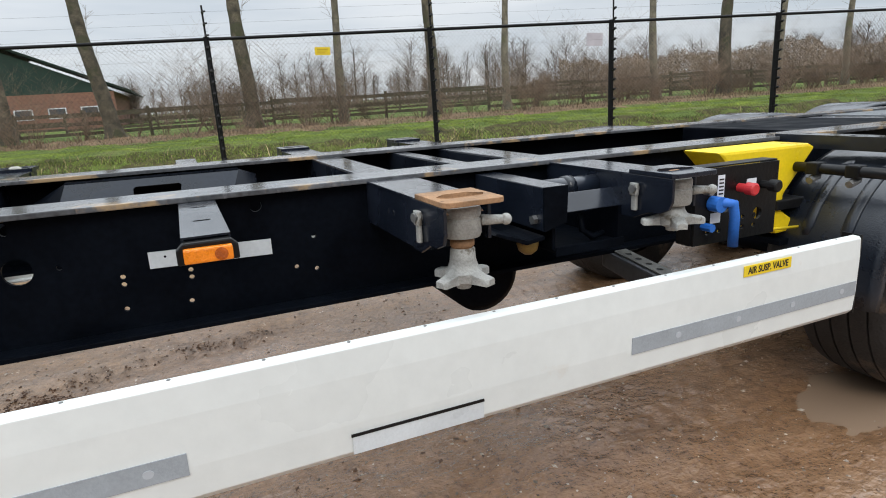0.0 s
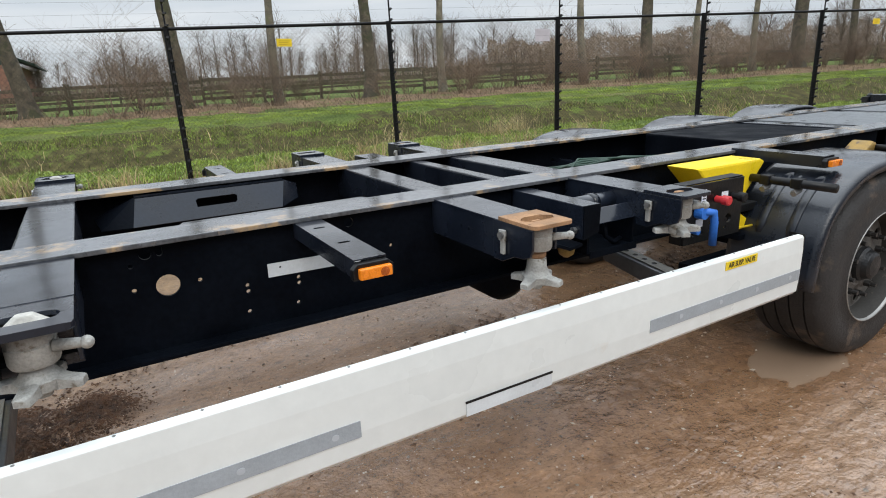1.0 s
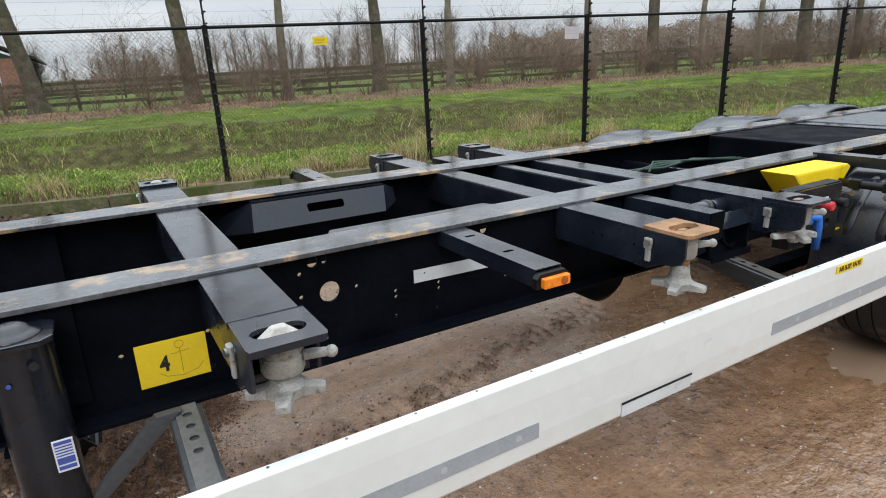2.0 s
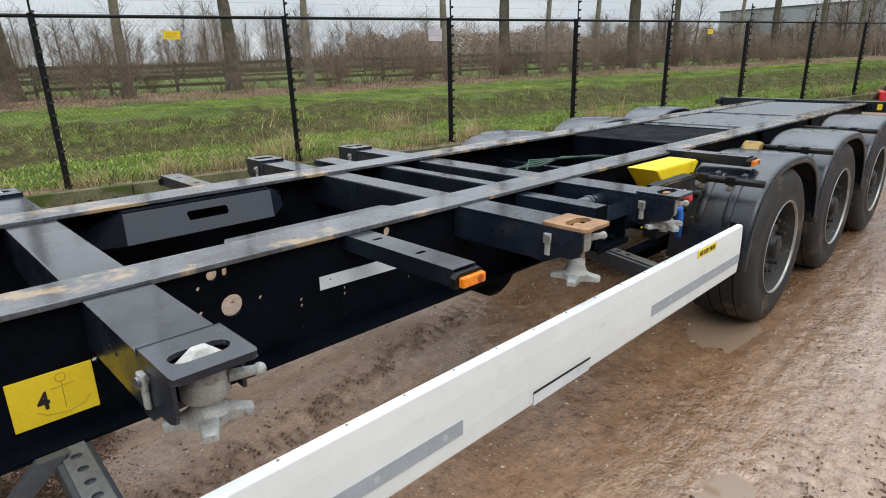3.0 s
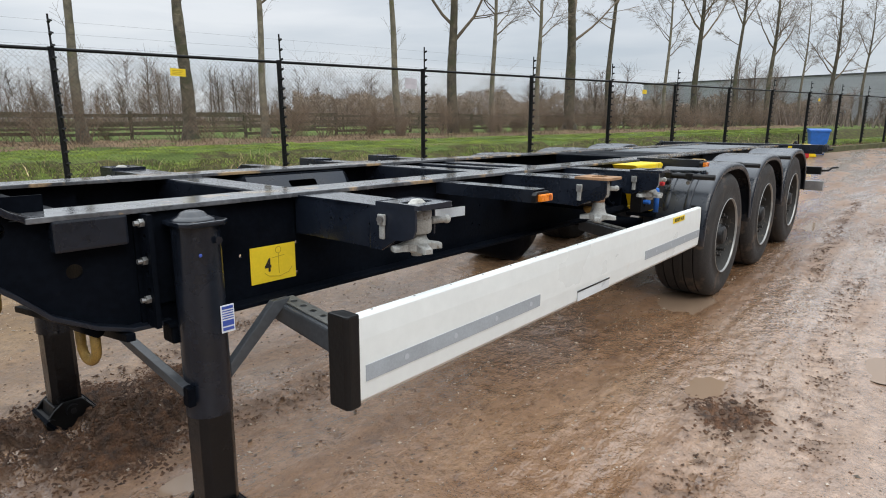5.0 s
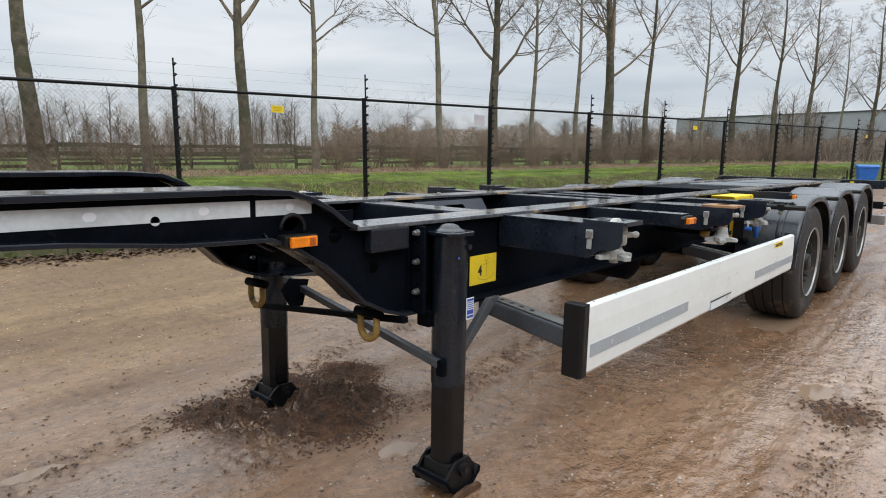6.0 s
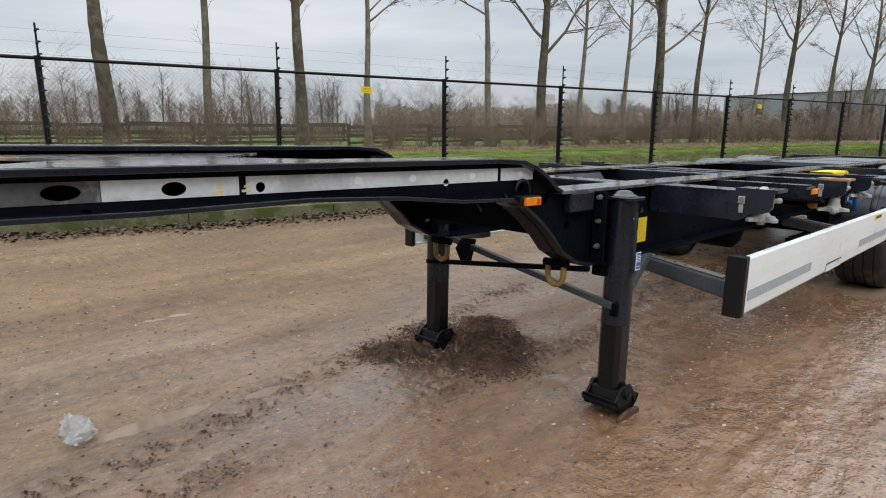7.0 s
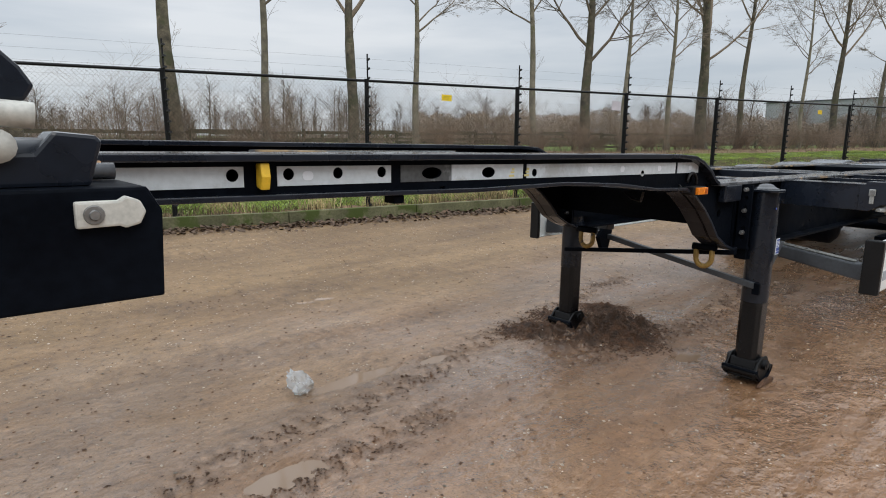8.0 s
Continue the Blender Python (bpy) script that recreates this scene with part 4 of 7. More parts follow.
part("shelf_lip", box(B(), -0.125, 0.125, 1.684, 1.690, 0.872, 0.900), PAINT_DULL, gear, bevel=0.002)
part("shelf_side", box(B(), -0.128, -0.118, 1.70, 2.10, 0.891, 0.955), PAINT_DULL, gear)
part("shelf_side", box(B(), 0.112, 0.122, 1.70, 2.10, 0.891, 1.0), PAINT_DULL, gear)
part("gear_hook", sweep(B(), [(0.00, 1.74, 0.98), (0.0, 1.73, 0.93), (0.03, 1.72, 0.905), (0.08, 1.73, 0.91)], 0.010, 8), PAINT_DULL, gear, smooth=True)
part("gear_bolt", rod(B(), (-0.172, 1.72, 0.985), (-0.186, 1.72, 0.985), 0.014, 6), STEEL, gear)
part("gear_knob", lathe(B(), (-0.175, 1.76, 0.905), "z", [(0.012, 0.030), (0.0, 0.034), (-0.020, 0.028), (-0.032, 0.012)], 14), HOOK, gear, "rusty brown knob", smooth=True)
part("far_gear_channel", box(B(), -0.235, -0.10, MID - 2.10, MID - 1.70, 1.05, 1.085), PAINT, trailer, bevel=0.004)

# round air tank slung under the frame
part("air_tank", lathe(B(), (-0.04, 2.60, 0.645), "y", [(-0.33, 0.02), (-0.32, 0.11), (-0.28, 0.155), (0.28, 0.155), (0.32, 0.11), (0.33, 0.02)], 28), PAINT_DULL, trailer, "round black steel air tank", smooth=True)

# valve box with its knobs and the blue shut-off lever
bm = pierced(B(), "y", 1.695, 1.705, [(0.46, 0.805), (0.845, 0.805), (0.845, 1.06), (0.46, 1.06)], [circle(0.52 + 0.055 * i, 0.845 + 0.035 * j, 0.009, 8) for i in range(5) for j in (0, 1)] + [circle(0.755, 0.885, 0.022, 12), circle(0.60, 0.925, 0.02, 12)])
valve_box = part("valve_box", bm, BLACK, trailer, "black perforated valve panel")
part("box_side", box(B(), 0.455, 0.465, 1.706, 1.765, 0.805, 1.06), BLACK, valve_box)
part("box_side", box(B(), 0.84, 0.85, 1.706, 1.765, 0.805, 1.06), BLACK, valve_box)
part("box_top", box(B(), 0.455, 0.85, 1.706, 1.765, 1.060, 1.066), BLACK, valve_box, bevel=0.003)
part("red_knob", lathe(B(), (0.655, 1.694, 0.985), "y", [(0.0, 0.015), (-0.03, 0.015), (-0.034, 0.021), (-0.062, 0.021), (-0.066, 0.016)], 18), RED, valve_box, "red push knob")
part("black_knob", lathe(B(), (0.765, 1.694, 0.985), "y", [(0.0, 0.014), (-0.03, 0.014), (-0.034, 0.021), (-0.062, 0.021), (-0.066, 0.016)], 18), BLACK, valve_box, "black push knob")
part("blue_lever", sweep(B(), [(0.53, 1.69, 0.945), (0.545, 1.655, 0.95), (0.575, 1.645, 0.945), (0.585, 1.645, 0.90), (0.585, 1.645, 0.80)], 0.017, 10), BLUE, valve_box, "blue plastic lever", smooth=True)
part("lever_hub", rod(B(), (0.53, 1.69, 0.945), (0.53, 1.65, 0.945), 0.026, 14), BLUE, valve_box)
for x0, x1, z0, z1 in ((0.555, 0.585, 0.96, 1.035), (0.69, 0.735, 0.965, 1.01), (0.53, 0.575, 0.875, 0.91)):
    part("panel_label", box(B(), x0, x1, 1.6925, 1.6945, z0, z1), LABEL_WHITE, valve_box, "small white label")
for k in range(5):
    part("label_bar", box(B(), 0.560, 0.580, 1.6912, 1.6926, 0.97 + 0.012 * k, 0.975 + 0.012 * k), BLACK_INK, valve_box)
part("valve_fitting", rod(B(), (0.50, 1.695, 0.99), (0.50, 1.665, 0.99), 0.014, 8), STEEL, valve_box)
part("valve_fitting", rod(B(), (0.50, 1.695, 0.87), (0.50, 1.655, 0.87), 0.014, 8), BLUE, valve_box)
for piece in (valve_box, *valve_box.children):
    piece.data.transform(Matrix.Translation((-0.035, 0, 0.014)))

part("yellow_cable", sweep(B(), [(0.47, 1.80, 0.847), (0.60, 1.79, 0.830), (0.90, 1.79, 0.797), (1.12, 1.82, 0.775)], 0.006, 6), YELLOW_STICK, trailer, "thin yellow cable", smooth=True)

# yellow wheel chock in its holder
bm = B()
prism(bm, "y", 1.86, 2.035, [(0.70, 1.098), (1.20, 1.096), (1.235, 1.080), (1.075, 0.905), (1.07, 0.84), (1.215, 0.755), (1.05, 0.745), (0.98, 0.86), (0.80, 1.01)])
part("wheel_chock", bm, YELLOW, trailer, "bright yellow wheel chock", bevel=0.012)
part("chock_strap", box(B(), 1.02, 1.30, 1.845, 2.045, 0.845, 0.885), BLACK, trailer, "black strap round the chock", bevel=0.006)
part("chock_holder", box(B(), 1.05, 1.42, 1.84, 2.05, 0.70, 0.725), PAINT_DULL, trailer, bevel=0.004)
bm = prism(B(), "y", 1.90, 2.03, [(2.30, 1.0), (2.42, 1.075), (2.47, 1.06), (2.44, 0.98), (2.34, 0.95)])
part("chock_end", bm, HOOK, trailer, "faded yellow chock end", bevel=0.02)


# landing legs
def landing_leg(x, y, sign):
    """A telescopic leg: octagonal sleeve with cap, inner leg, hinged foot, mounting strip with bolts."""
    def octagon(w, d, c):
        return [(x - w, y - d + c), (x - w + c, y - d), (x + w - c, y - d), (x + w, y - d + c), (x + w, y + d - c), (x + w - c, y + d), (x - w + c, y + d), (x - w, y + d - c)]
    sleeve = part("landing_leg", prism(B(), "z", 0.432, 1.050, slot(x, y, 0.146, 0.140, 9)), PAINT, trailer, "dark telescopic landing leg", smooth=False)
    sleeve.data.shade_smooth()
    sleeve.data.set_sharp_from_angle(angle=0.7)
    bm = prism(B(), "z", 1.050, 1.066, octagon(0.080, 0.080, 0.026))
    cap = part("cap", bm, PAINT, sleeve, bevel=0.005)
    dome = part("cap_dome", lathe(B(), (x - 0.008, y, 1.066), "z", [(-0.004, 0.070), (0.004, 0.064), (0.010, 0.050), (0.014, 0.043), (0.024, 0.034), (0.029, 0.018), (0.030, 0.004)], 24), PAINT, cap, smooth=True)
    part("plug", rod(B(), (x + 0.030, y - 0.071, 1.005), (x + 0.030, y - 0.080, 1.005), 0.012, 8), PAINT, sleeve)
    foot_z = level(x, 0.0)
    part("inner_leg", prism(B(), "z", foot_z + 0.10, 0.44, octagon(0.060, 0.060, 0.022)), BLACK_GLOSS, sleeve, "glossy greased inner leg", bevel=0.003)
    rock = [(0.125 * math.sin(t), 0.150 - 0.142 * math.cos(t)) for t in [radians(-62 + 124 * k / 12) for k in range(13)]]
    plate = [(x + u, foot_z + v) for u, v in rock] + [(x + u * 0.9, foot_z + 0.016 + v * 0.93) for u, v in rock[::-1]]
    part("foot_plate", prism(B(), "y", y - 0.10, y + 0.10, plate), PAINT_DULL, sleeve, bevel=0.002)
    for s in (-1, 1):
        cheek = [(x - 0.105, foot_z + 0.045), (x - 0.06, foot_z + 0.022), (x + 0.06, foot_z + 0.022), (x + 0.105, foot_z + 0.045), (x + 0.112, foot_z + 0.075), (x + 0.085, foot_z + 0.098), (x + 0.045, foot_z + 0.150), (x - 0.035, foot_z + 0.152), (x - 0.07, foot_z + 0.125), (x - 0.112, foot_z + 0.075)]
        part("foot_cheek", prism(B(), "y", y + s * 0.074, y + s * 0.088, cheek), BLACK, sleeve, bevel=0.004)
    part("foot_pin", rod(B(), (x, y - 0.108, foot_z + 0.110), (x, y + 0.108, foot_z + 0.110), 0.028, 16), BLACK, sleeve, smooth=False)
    part("pin_end", rod(B(), (x, y - 0.112, foot_z + 0.110), (x, y - 0.104, foot_z + 0.110), 0.013, 8), HUB, sleeve)
    for s in (-1, 1):
        part("foot_roller", rod(B(), (x + s * 0.088, y - 0.098, foot_z + 0.072), (x + s * 0.088, y + 0.098, foot_z + 0.072), 0.021, 12), BLACK, sleeve)
    part("foot_block", prism(B(), "y", y - 0.07, y + 0.07, [(x - 0.085, foot_z + 0.035), (x + 0.085, foot_z + 0.035), (x + 0.066, foot_z + 0.135), (x - 0.066, foot_z + 0.135)]), BLACK, sleeve, bevel=0.005)
    part("foot_mud", prism(B(), "y", y - 0.118, y - 0.096, [(x - 0.10, foot_z + 0.004), (x - 0.03, foot_z + 0.001), (x + 0.10, foot_z + 0.002), (x + 0.09, foot_z + 0.022), (x + 0.02, foot_z + 0.030), (x - 0.05, foot_z + 0.026)]), SOIL, sleeve, "mud pressed round the foot", bevel=0.004)
    strip_y = sorted((y + 0.02 * sign, y + 0.085 * sign))
    bm = pierced(B(), "x", x - 0.135, x - 0.120, [(strip_y[0], 0.74), (strip_y[1], 0.74), (strip_y[1], 1.09), (strip_y[0], 1.09)], [circle(y + 0.05 * sign, 0.80 + 0.055 * k, 0.011, 10) for k in range(5)])
    box(bm, x - 0.12, x + 0.12, min(y + 0.08 * sign, y + 0.09 * sign), max(y + 0.08 * sign, y + 0.09 * sign), 0.80, 1.09)
    part("mounting_strip", bm, PAINT_DULL, sleeve)
    for z in (0.83, 0.95, 1.065):
        bm = rod(B(), (x - 0.135, y + 0.05 * sign, z), (x - 0.149, y + 0.05 * sign, z), 0.0135, 6)
        rod(bm, (x - 0.149, y + 0.05 * sign, z), (x - 0.162, y + 0.05 * sign, z), 0.008, 8)
        part("mounting_bolt", bm, STEEL, sleeve, "zinc-plated bolt")
    return sleeve


near_leg = landing_leg(-2.357, 2.013, 1)
landing_leg(-2.42, 3.25, -1)
part("maker_plate", box(B(), -2.335, -2.289, 1.9395, 1.9425, 0.705, 0.795), LABEL_WHITE, near_leg, "white and blue maker's label", bevel=0.001)
for z0, z1 in [(0.712, 0.722), (0.727, 0.745), (0.782, 0.791)] + [(0.750 + 0.008 * k, 0.753 + 0.008 * k) for k in range(4)]:
    part("label_bar", box(B(), -2.331, -2.293, 1.9382, 1.9396, z0, z1), STICKER_BLUE, near_leg)
part("blue_dot", lathe(B(), (-2.385, 1.9425, 0.965), "y", [(0.0, 0.006), (-0.0015, 0.005)], 10), STICKER_BLUE, near_leg)
part("leg_lug", box(B(), -2.45, -2.425, 1.96, 2.0, 0.485, 0.55), PAINT_DULL, near_leg, bevel=0.006)
part("diagonal_brace", prism(B(), "x", -2.455, -2.425, [(1.99, 0.550), (1.99, 0.518), (3.10, 0.698), (3.10, 0.732)]), GREY_PAINT, trailer, "grey diagonal brace", bevel=0.003)
part("tie_bar", prism(B(), "x", -2.572, -2.545, [(2.06, 0.712), (2.06, 0.738), (3.20, 0.590), (3.20, 0.564)]), PAINT_DULL, trailer, bevel=0.004)
part("gear_shaft_bracket", prism(B(), "y", 2.94, 2.97, [(-2.55, 0.69), (-2.50, 0.60), (-2.44, 0.60), (-2.40, 0.73), (-2.50, 0.745)]), PAINT_DULL, trailer, bevel=0.003)
part("bracket_end", box(B(), -2.44, -2.385, 2.05, 2.12, 0.67, 0.735), PAINT_DULL, trailer, bevel=0.008)
part("leg_brace", prism(B(), "y", 2.00, 2.03, [(-2.28, 0.52), (-2.28, 0.57), (-2.10, 0.745), (-2.03, 0.745)]), GREY_PAINT, trailer, bevel=0.003)


# side guards
def side_guard(far):
    def Y(y):
        return 5.30 - y if far else y
    prof = [(1.512, 0.822), (1.490, 0.821), (1.4835, 0.813), (1.480, 0.748), (1.480, 0.632), (1.484, 0.560), (1.498, 0.543), (1.515, 0.543), (1.515, 0.553), (1.500, 0.560), (1.494, 0.635), (1.494, 0.745), (1.500, 0.800), (1.512, 0.810)]
    prof = [(Y(a), b) for a, b in prof]
    guard = part("side_guard", prism(B(), "x", -2.172, 0.962, prof), WHITE, trailer, "white aluminium side guard panel", bevel=0.002)
    part("end_cap", prism(B(), "z", 0.545, 0.83, [(-2.222, Y(1.487)), (-2.212, Y(1.476)), (-2.172, Y(1.477)), (-2.172, Y(1.545)), (-2.20, Y(1.560)), (-2.222, Y(1.560))]), BLACK, guard, "black plastic end cap", bevel=0.006)
    part("end_plate", prism(B(), "z", 0.548, 0.826, [(0.962, Y(1.482)), (0.967, Y(1.482)), (0.967, Y(1.55)), (0.962, Y(1.55))]), BLACK, guard)
    for x, zr in ((-2.02, 0.735), (0.42, 0.735)):
        bm = prism(B(), "x", x - 0.045, x + 0.045, [(Y(2.10), zr), (Y(2.10), zr - 0.07), (Y(1.62), 0.585), (Y(1.516), 0.575), (Y(1.516), 0.70), (Y(1.62), 0.675)])
        part("guard_bracket", bm, GREY_PAINT, guard, "grey steel bracket", bevel=0.01)
        if not far:
            # pale perforated strip along the top of the bracket
            bm = pierced(B(), "z", 0.0, 0.004, [(-0.030, 0.0), (0.030, 0.0), (0.030, 0.45), (-0.030, 0.45)], [slot(0, 0.20 + 0.055 * k, 0.026, 0.022) for k in range(4)])
            bm.transform(pose(x, 1.635, 0.6805, 7.1, 0, 0))
            part("bracket_strip", bm, GREY_STRIP, guard, "grey perforated steel strip")
    if not far:
        for x0, x1 in ((-2.150, -1.165), (-0.015, 0.955)):
            tape = part("reflective_tape", box(B(), x0, x1, 1.4778, 1.4798, 0.617, 0.667), TAPE_GREY, guard, "grey reflective tape")
            n = 4
            for k in range(n):
                bm = prism(B(), "y", 1.4766, 1.4779, slot(x0 + (x1 - x0) * (k + 0.7) / n, 0.642, 0.021, 0.018))
                part("tape_emblem", bm, TAPE_MARK, tape)
        part("lower_strip", prism(B(), "y", 1.4788, 1.4806, [(-0.823, 0.556), (-0.485, 0.556), (-0.485, 0.600), (-0.823, 0.600)]), TAPE_WHITE, guard, "white ribbed strip")
        part("strip_shadow_gap", box(B(), -0.825, -0.483, 1.4776, 1.4802, 0.600, 0.607), BLACK, guard)
        sign = part("valve_sign", box(B(), 0.408, 0.614, 1.4782, 1.4812, 0.772, 0.806), YELLOW_STICK, guard, "yellow sticker reading AIR SUSP. VALVE")
        lettering("sign_text", "AIR SUSP. VALVE", 0.030, pose(0.511, 1.4772, 0.789) @ FACE_Y, BLACK_INK, guard, stretch=0.80)
        for k in range(17):
            x = -2.10 + 0.185 * k
            part("rivet", rod(B(), (x, 1.503, 0.8215), (x, 1.503, 0.8228), 0.004, 8), STEEL, guard)
    return guard


side_guard(False)
side_guard(True)


# wheels
def wheel(x, far):
    hub = new("wheel")
    hub.parent = trailer
    n = 48
    bm = B()
    # tyre: the section from the inner bead over the tread to the outer bead
    tread = [(0.0, 0.292), (0.012, 0.33), (0.004, 0.38), (0.002, 0.43), (0.016, 0.468), (0.040, 0.490), (0.062, 0.496)]
    for k in range(4):
        c = 0.10 + 0.075 * k
        tread += [(c - 0.0050, 0.499), (c - 0.0042, 0.487), (c + 0.0042, 0.487), (c + 0.0050, 0.499)]
    tread += [(0.363, 0.496), (0.385, 0.490), (0.409, 0.468), (0.423, 0.43), (0.421, 0.38), (0.413, 0.33), (0.425, 0.292)]
    lathe(bm, (0, 0, 0), "y", tread, n)
    bmesh.ops.delete(bm, geom=[f for f in bm.faces if len(f.verts) > 4], context="FACES_ONLY")
    tyre = part("tyre", bm, RUBBER, hub, "worn muddy tyre", smooth=True)
    tyre.data.set_sharp_from_angle(angle=0.7)
    bm = lathe(B(), (0, 0, 0), "y", [(0.012, 0.294), (0.0, 0.298), (-0.003, 0.295), (0.002, 0.290), (0.016, 0.286)], n)
    bmesh.ops.delete(bm, geom=[f for f in bm.faces if len(f.verts) > 4], context="FACES_ONLY")
    part("rim_edge", bm, RIM_EDGE, hub, smooth=True)
    bm = lathe(B(), (0, 0, 0), "y", [(0.012, 0.287), (0.03, 0.281), (0.06, 0.268), (0.12, 0.262), (0.40, 0.285)], n)
    bmesh.ops.delete(bm, geom=[f for f in bm.faces if len(f.verts) > 4], context="FACES_ONLY")
    rim = part("rim", bm, RIM, hub, "silver-grey steel rim", smooth=True)
    disc = pierced(B(), "y", 0.105, 0.117, circle(0, 0, 0.2645, 40), [circle(0.222 * math.cos(a), 0.222 * math.sin(a), 0.031, 12) for a in (2 * math.pi * k / 10 for k in range(10))])
    part("rim_disc", disc, RIM_DIRTY, hub, "dirty silver wheel disc")
    bm = lathe(B(), (0, 0, 0), "y", [(0.108, 0.192), (0.090, 0.188), (0.086, 0.142), (0.080, 0.120), (0.082, 0.02)], 32)
    part("hub_flange", bm, RIM_DIRTY, hub)
    bm = lathe(B(), (0, 0, 0), "y", [(0.084, 0.098), (0.060, 0.092), (0.048, 0.080), (0.022, 0.070), (0.012, 0.056), (0.009, 0.02)], 32)
    part("hub_cap", bm, HUB, hub, "dark greasy hub")
    for k in range(10):
        bm = B()
        a = 2 * math.pi * (k + 0.5) / 10
        c, s = 0.165 * math.cos(a), 0.165 * math.sin(a)
        rod(bm, (c, 0.094, s), (c, 0.056, s), 0.019, 6)
        rod(bm, (c, 0.056, s), (c, 0.030, s), 0.012, 8)
        part("wheel_nut", bm, NUT, hub)
    return hub


first = wheel(1.75, False)
WHEEL_X = (1.75, 3.075, 4.40)
for i, x in enumerate(WHEEL_X):
    z = level(x, 0.484 + 0.003 * i)
    near = first if i == 0 else copy_thing(first, pose(0, 0, 0))
    near.matrix_basis = pose(x, 1.497, z, 0, 37 * i, 0)
    copy_thing(first, pose(x, 3.86, z, 0, 20 * i, 180))
    part("axle", rod(B(), (x, 1.60, z), (x, 3.76, z), 0.065, 16), PAINT_DULL, trailer, smooth=True)
    part("air_spring", rod(B(), (x + 0.42, 2.24, z - 0.1), (x + 0.42, 2.24, 0.735), 0.13, 18), BLACK, trailer, smooth=True)
    part("trailing_arm", box(B(), x - 0.55, x + 0.45, 2.19, 2.29, z - 0.14, z - 0.07), PAINT_DULL, trailer, bevel=0.006)


def fender(x, far):
    """A pressed plastic mudguard bent over a wheel, with rounded shoulders and a lip."""
    zc = level(x, 0.497)
    rx, rz = 0.665, 0.560
    path = []
    for i in range(41):
        a = math.pi * (1.0 - i / 40)
        c, s = math.cos(a), math.sin(a)
        e = 2 / 2.5
        path.append(Vector((x + rx * math.copysign(abs(c) ** e, c), zc + rz * abs(s) ** e)))
    path = [Vector((x - rx - 0.012, zc - 0.0)), *path[1:-1], Vector((x + rx, zc + 0.06))]
    section = [(1.487, -0.050), (1.483, -0.020), (1.492, -0.004), (1.515, 0.003), (1.70, 0.006), (1.90, 0.003), (1.93, -0.006), (1.94, -0.03), (1.93, -0.03), (1.922, -0.016), (1.90, -0.008), (1.70, -0.005), (1.518, -0.008), (1.498, -0.016), (1.494, -0.050)]
    bm = B()
    rings = []
    for i, p in enumerate(path):
        d = (path[min(i + 1, len(path) - 1)] - path[max(i - 1, 0)]).normalized()
        n = Vector((-d.y, d.x))
        rings.append([bm.verts.new((p.x + n.x * h, (5.36 - y) if far else y, p.y + n.y * h)) for y, h in section])
    for one, two in zip(rings, rings[1:]):
        for k in range(len(section)):
            j = (k + 1) % len(section)
            bm.faces.new((one[k], one[j], two[j], two[k]))
    bm.faces.new(rings[0])
    bm.faces.new(rings[-1][::-1])
    ob = part("mudguard", bm, FENDER, trailer, "dark plastic mudguard with dried splashes", smooth=True)
    if not far:
        for dy in (1.63, 1.78):
            # long pressed rib that follows the front of the guard
            bm = B()
            rows = []
            for i in range(4, 14):
                p, d = path[i], (path[i + 1] - path[i - 1]).normalized()
                n = Vector((-d.y, d.x))
                half = 0.026 * min(1.0, 0.55 + 0.45 * min(i - 4, 13 - i))
                h = 0.012 if 4 < i < 13 else 0.004
                rows.append([bm.verts.new((p.x + n.x * k, dy + u, p.y + n.y * k)) for u, k in ((-half, 0.002), (-half * 0.7, h), (half * 0.7, h), (half, 0.002))])
            for one, two in zip(rows, rows[1:]):
                for k in range(3):
                    bm.faces.new((one[k], one[k + 1], two[k + 1], two[k]))
                bm.faces.new((one[3], one[0], two[0], two[3]))
            bm.faces.new(rows[0])
            bm.faces.new(rows[-1][::-1])
            part("pressed_rib", bm, FENDER, ob, smooth=True)
            part("clamp", rod(B(), (x - 0.60, dy, zc + 0.455), (x - 0.650, dy, zc + 0.44), 0.015, 6), STEEL, ob)
        part("stay_tube", rod(B(), (x - 0.62, 1.46, zc + 0.485), (x - 0.62, 2.0, zc + 0.485), 0.020, 12), BLACK, ob, smooth=True)
        part("tube_clamp", box(B(), x - 0.645, x - 0.595, 1.755, 1.805, zc + 0.462, zc + 0.509), BLACK, ob, bevel=0.006)
        part("tube_clamp", box(B(), x - 0.645, x - 0.595, 1.605, 1.655, zc + 0.462, zc + 0.509), BLACK, ob, bevel=0.006)
    return ob


for x in WHEEL_X:
    fender(x, False)
    fender(x, True)

# tail: rear bolster, locks, reflectors, lamps and bumper
rear = part("rear_bolster", box(B(), 6.54, 6.72, 1.55, 3.80, 1.0, 1.125), PAINT, trailer, bevel=0.006)
for y in (1.55, 3.80):
    s = -1 if y < 2 else 1
    bm = box(B(), 6.50, 6.74, min(y, y + 0.06 * s), max(y, y + 0.06 * s), 1.03, 1.10)
    lathe(bm, (6.62, y + 0.03 * s, 1.10), "z", [(0, 0.04), (0.02, 0.035), (0.04, 0.012)], 14)
    rod(bm, (6.61, y + 0.03 * s, 1.04), (6.61, y + 0.12 * s, 1.07), 0.016, 8)
    part("rear_lock", bm, HUB, rear, "dark greasy rear twistlock")
for y in (1.95, 3.2):
    part("yellow_reflector", box(B(), 6.532, 6.539, y - 0.025, y + 0.025, 1.03, 1.10), YELLOW_STICK, rear)
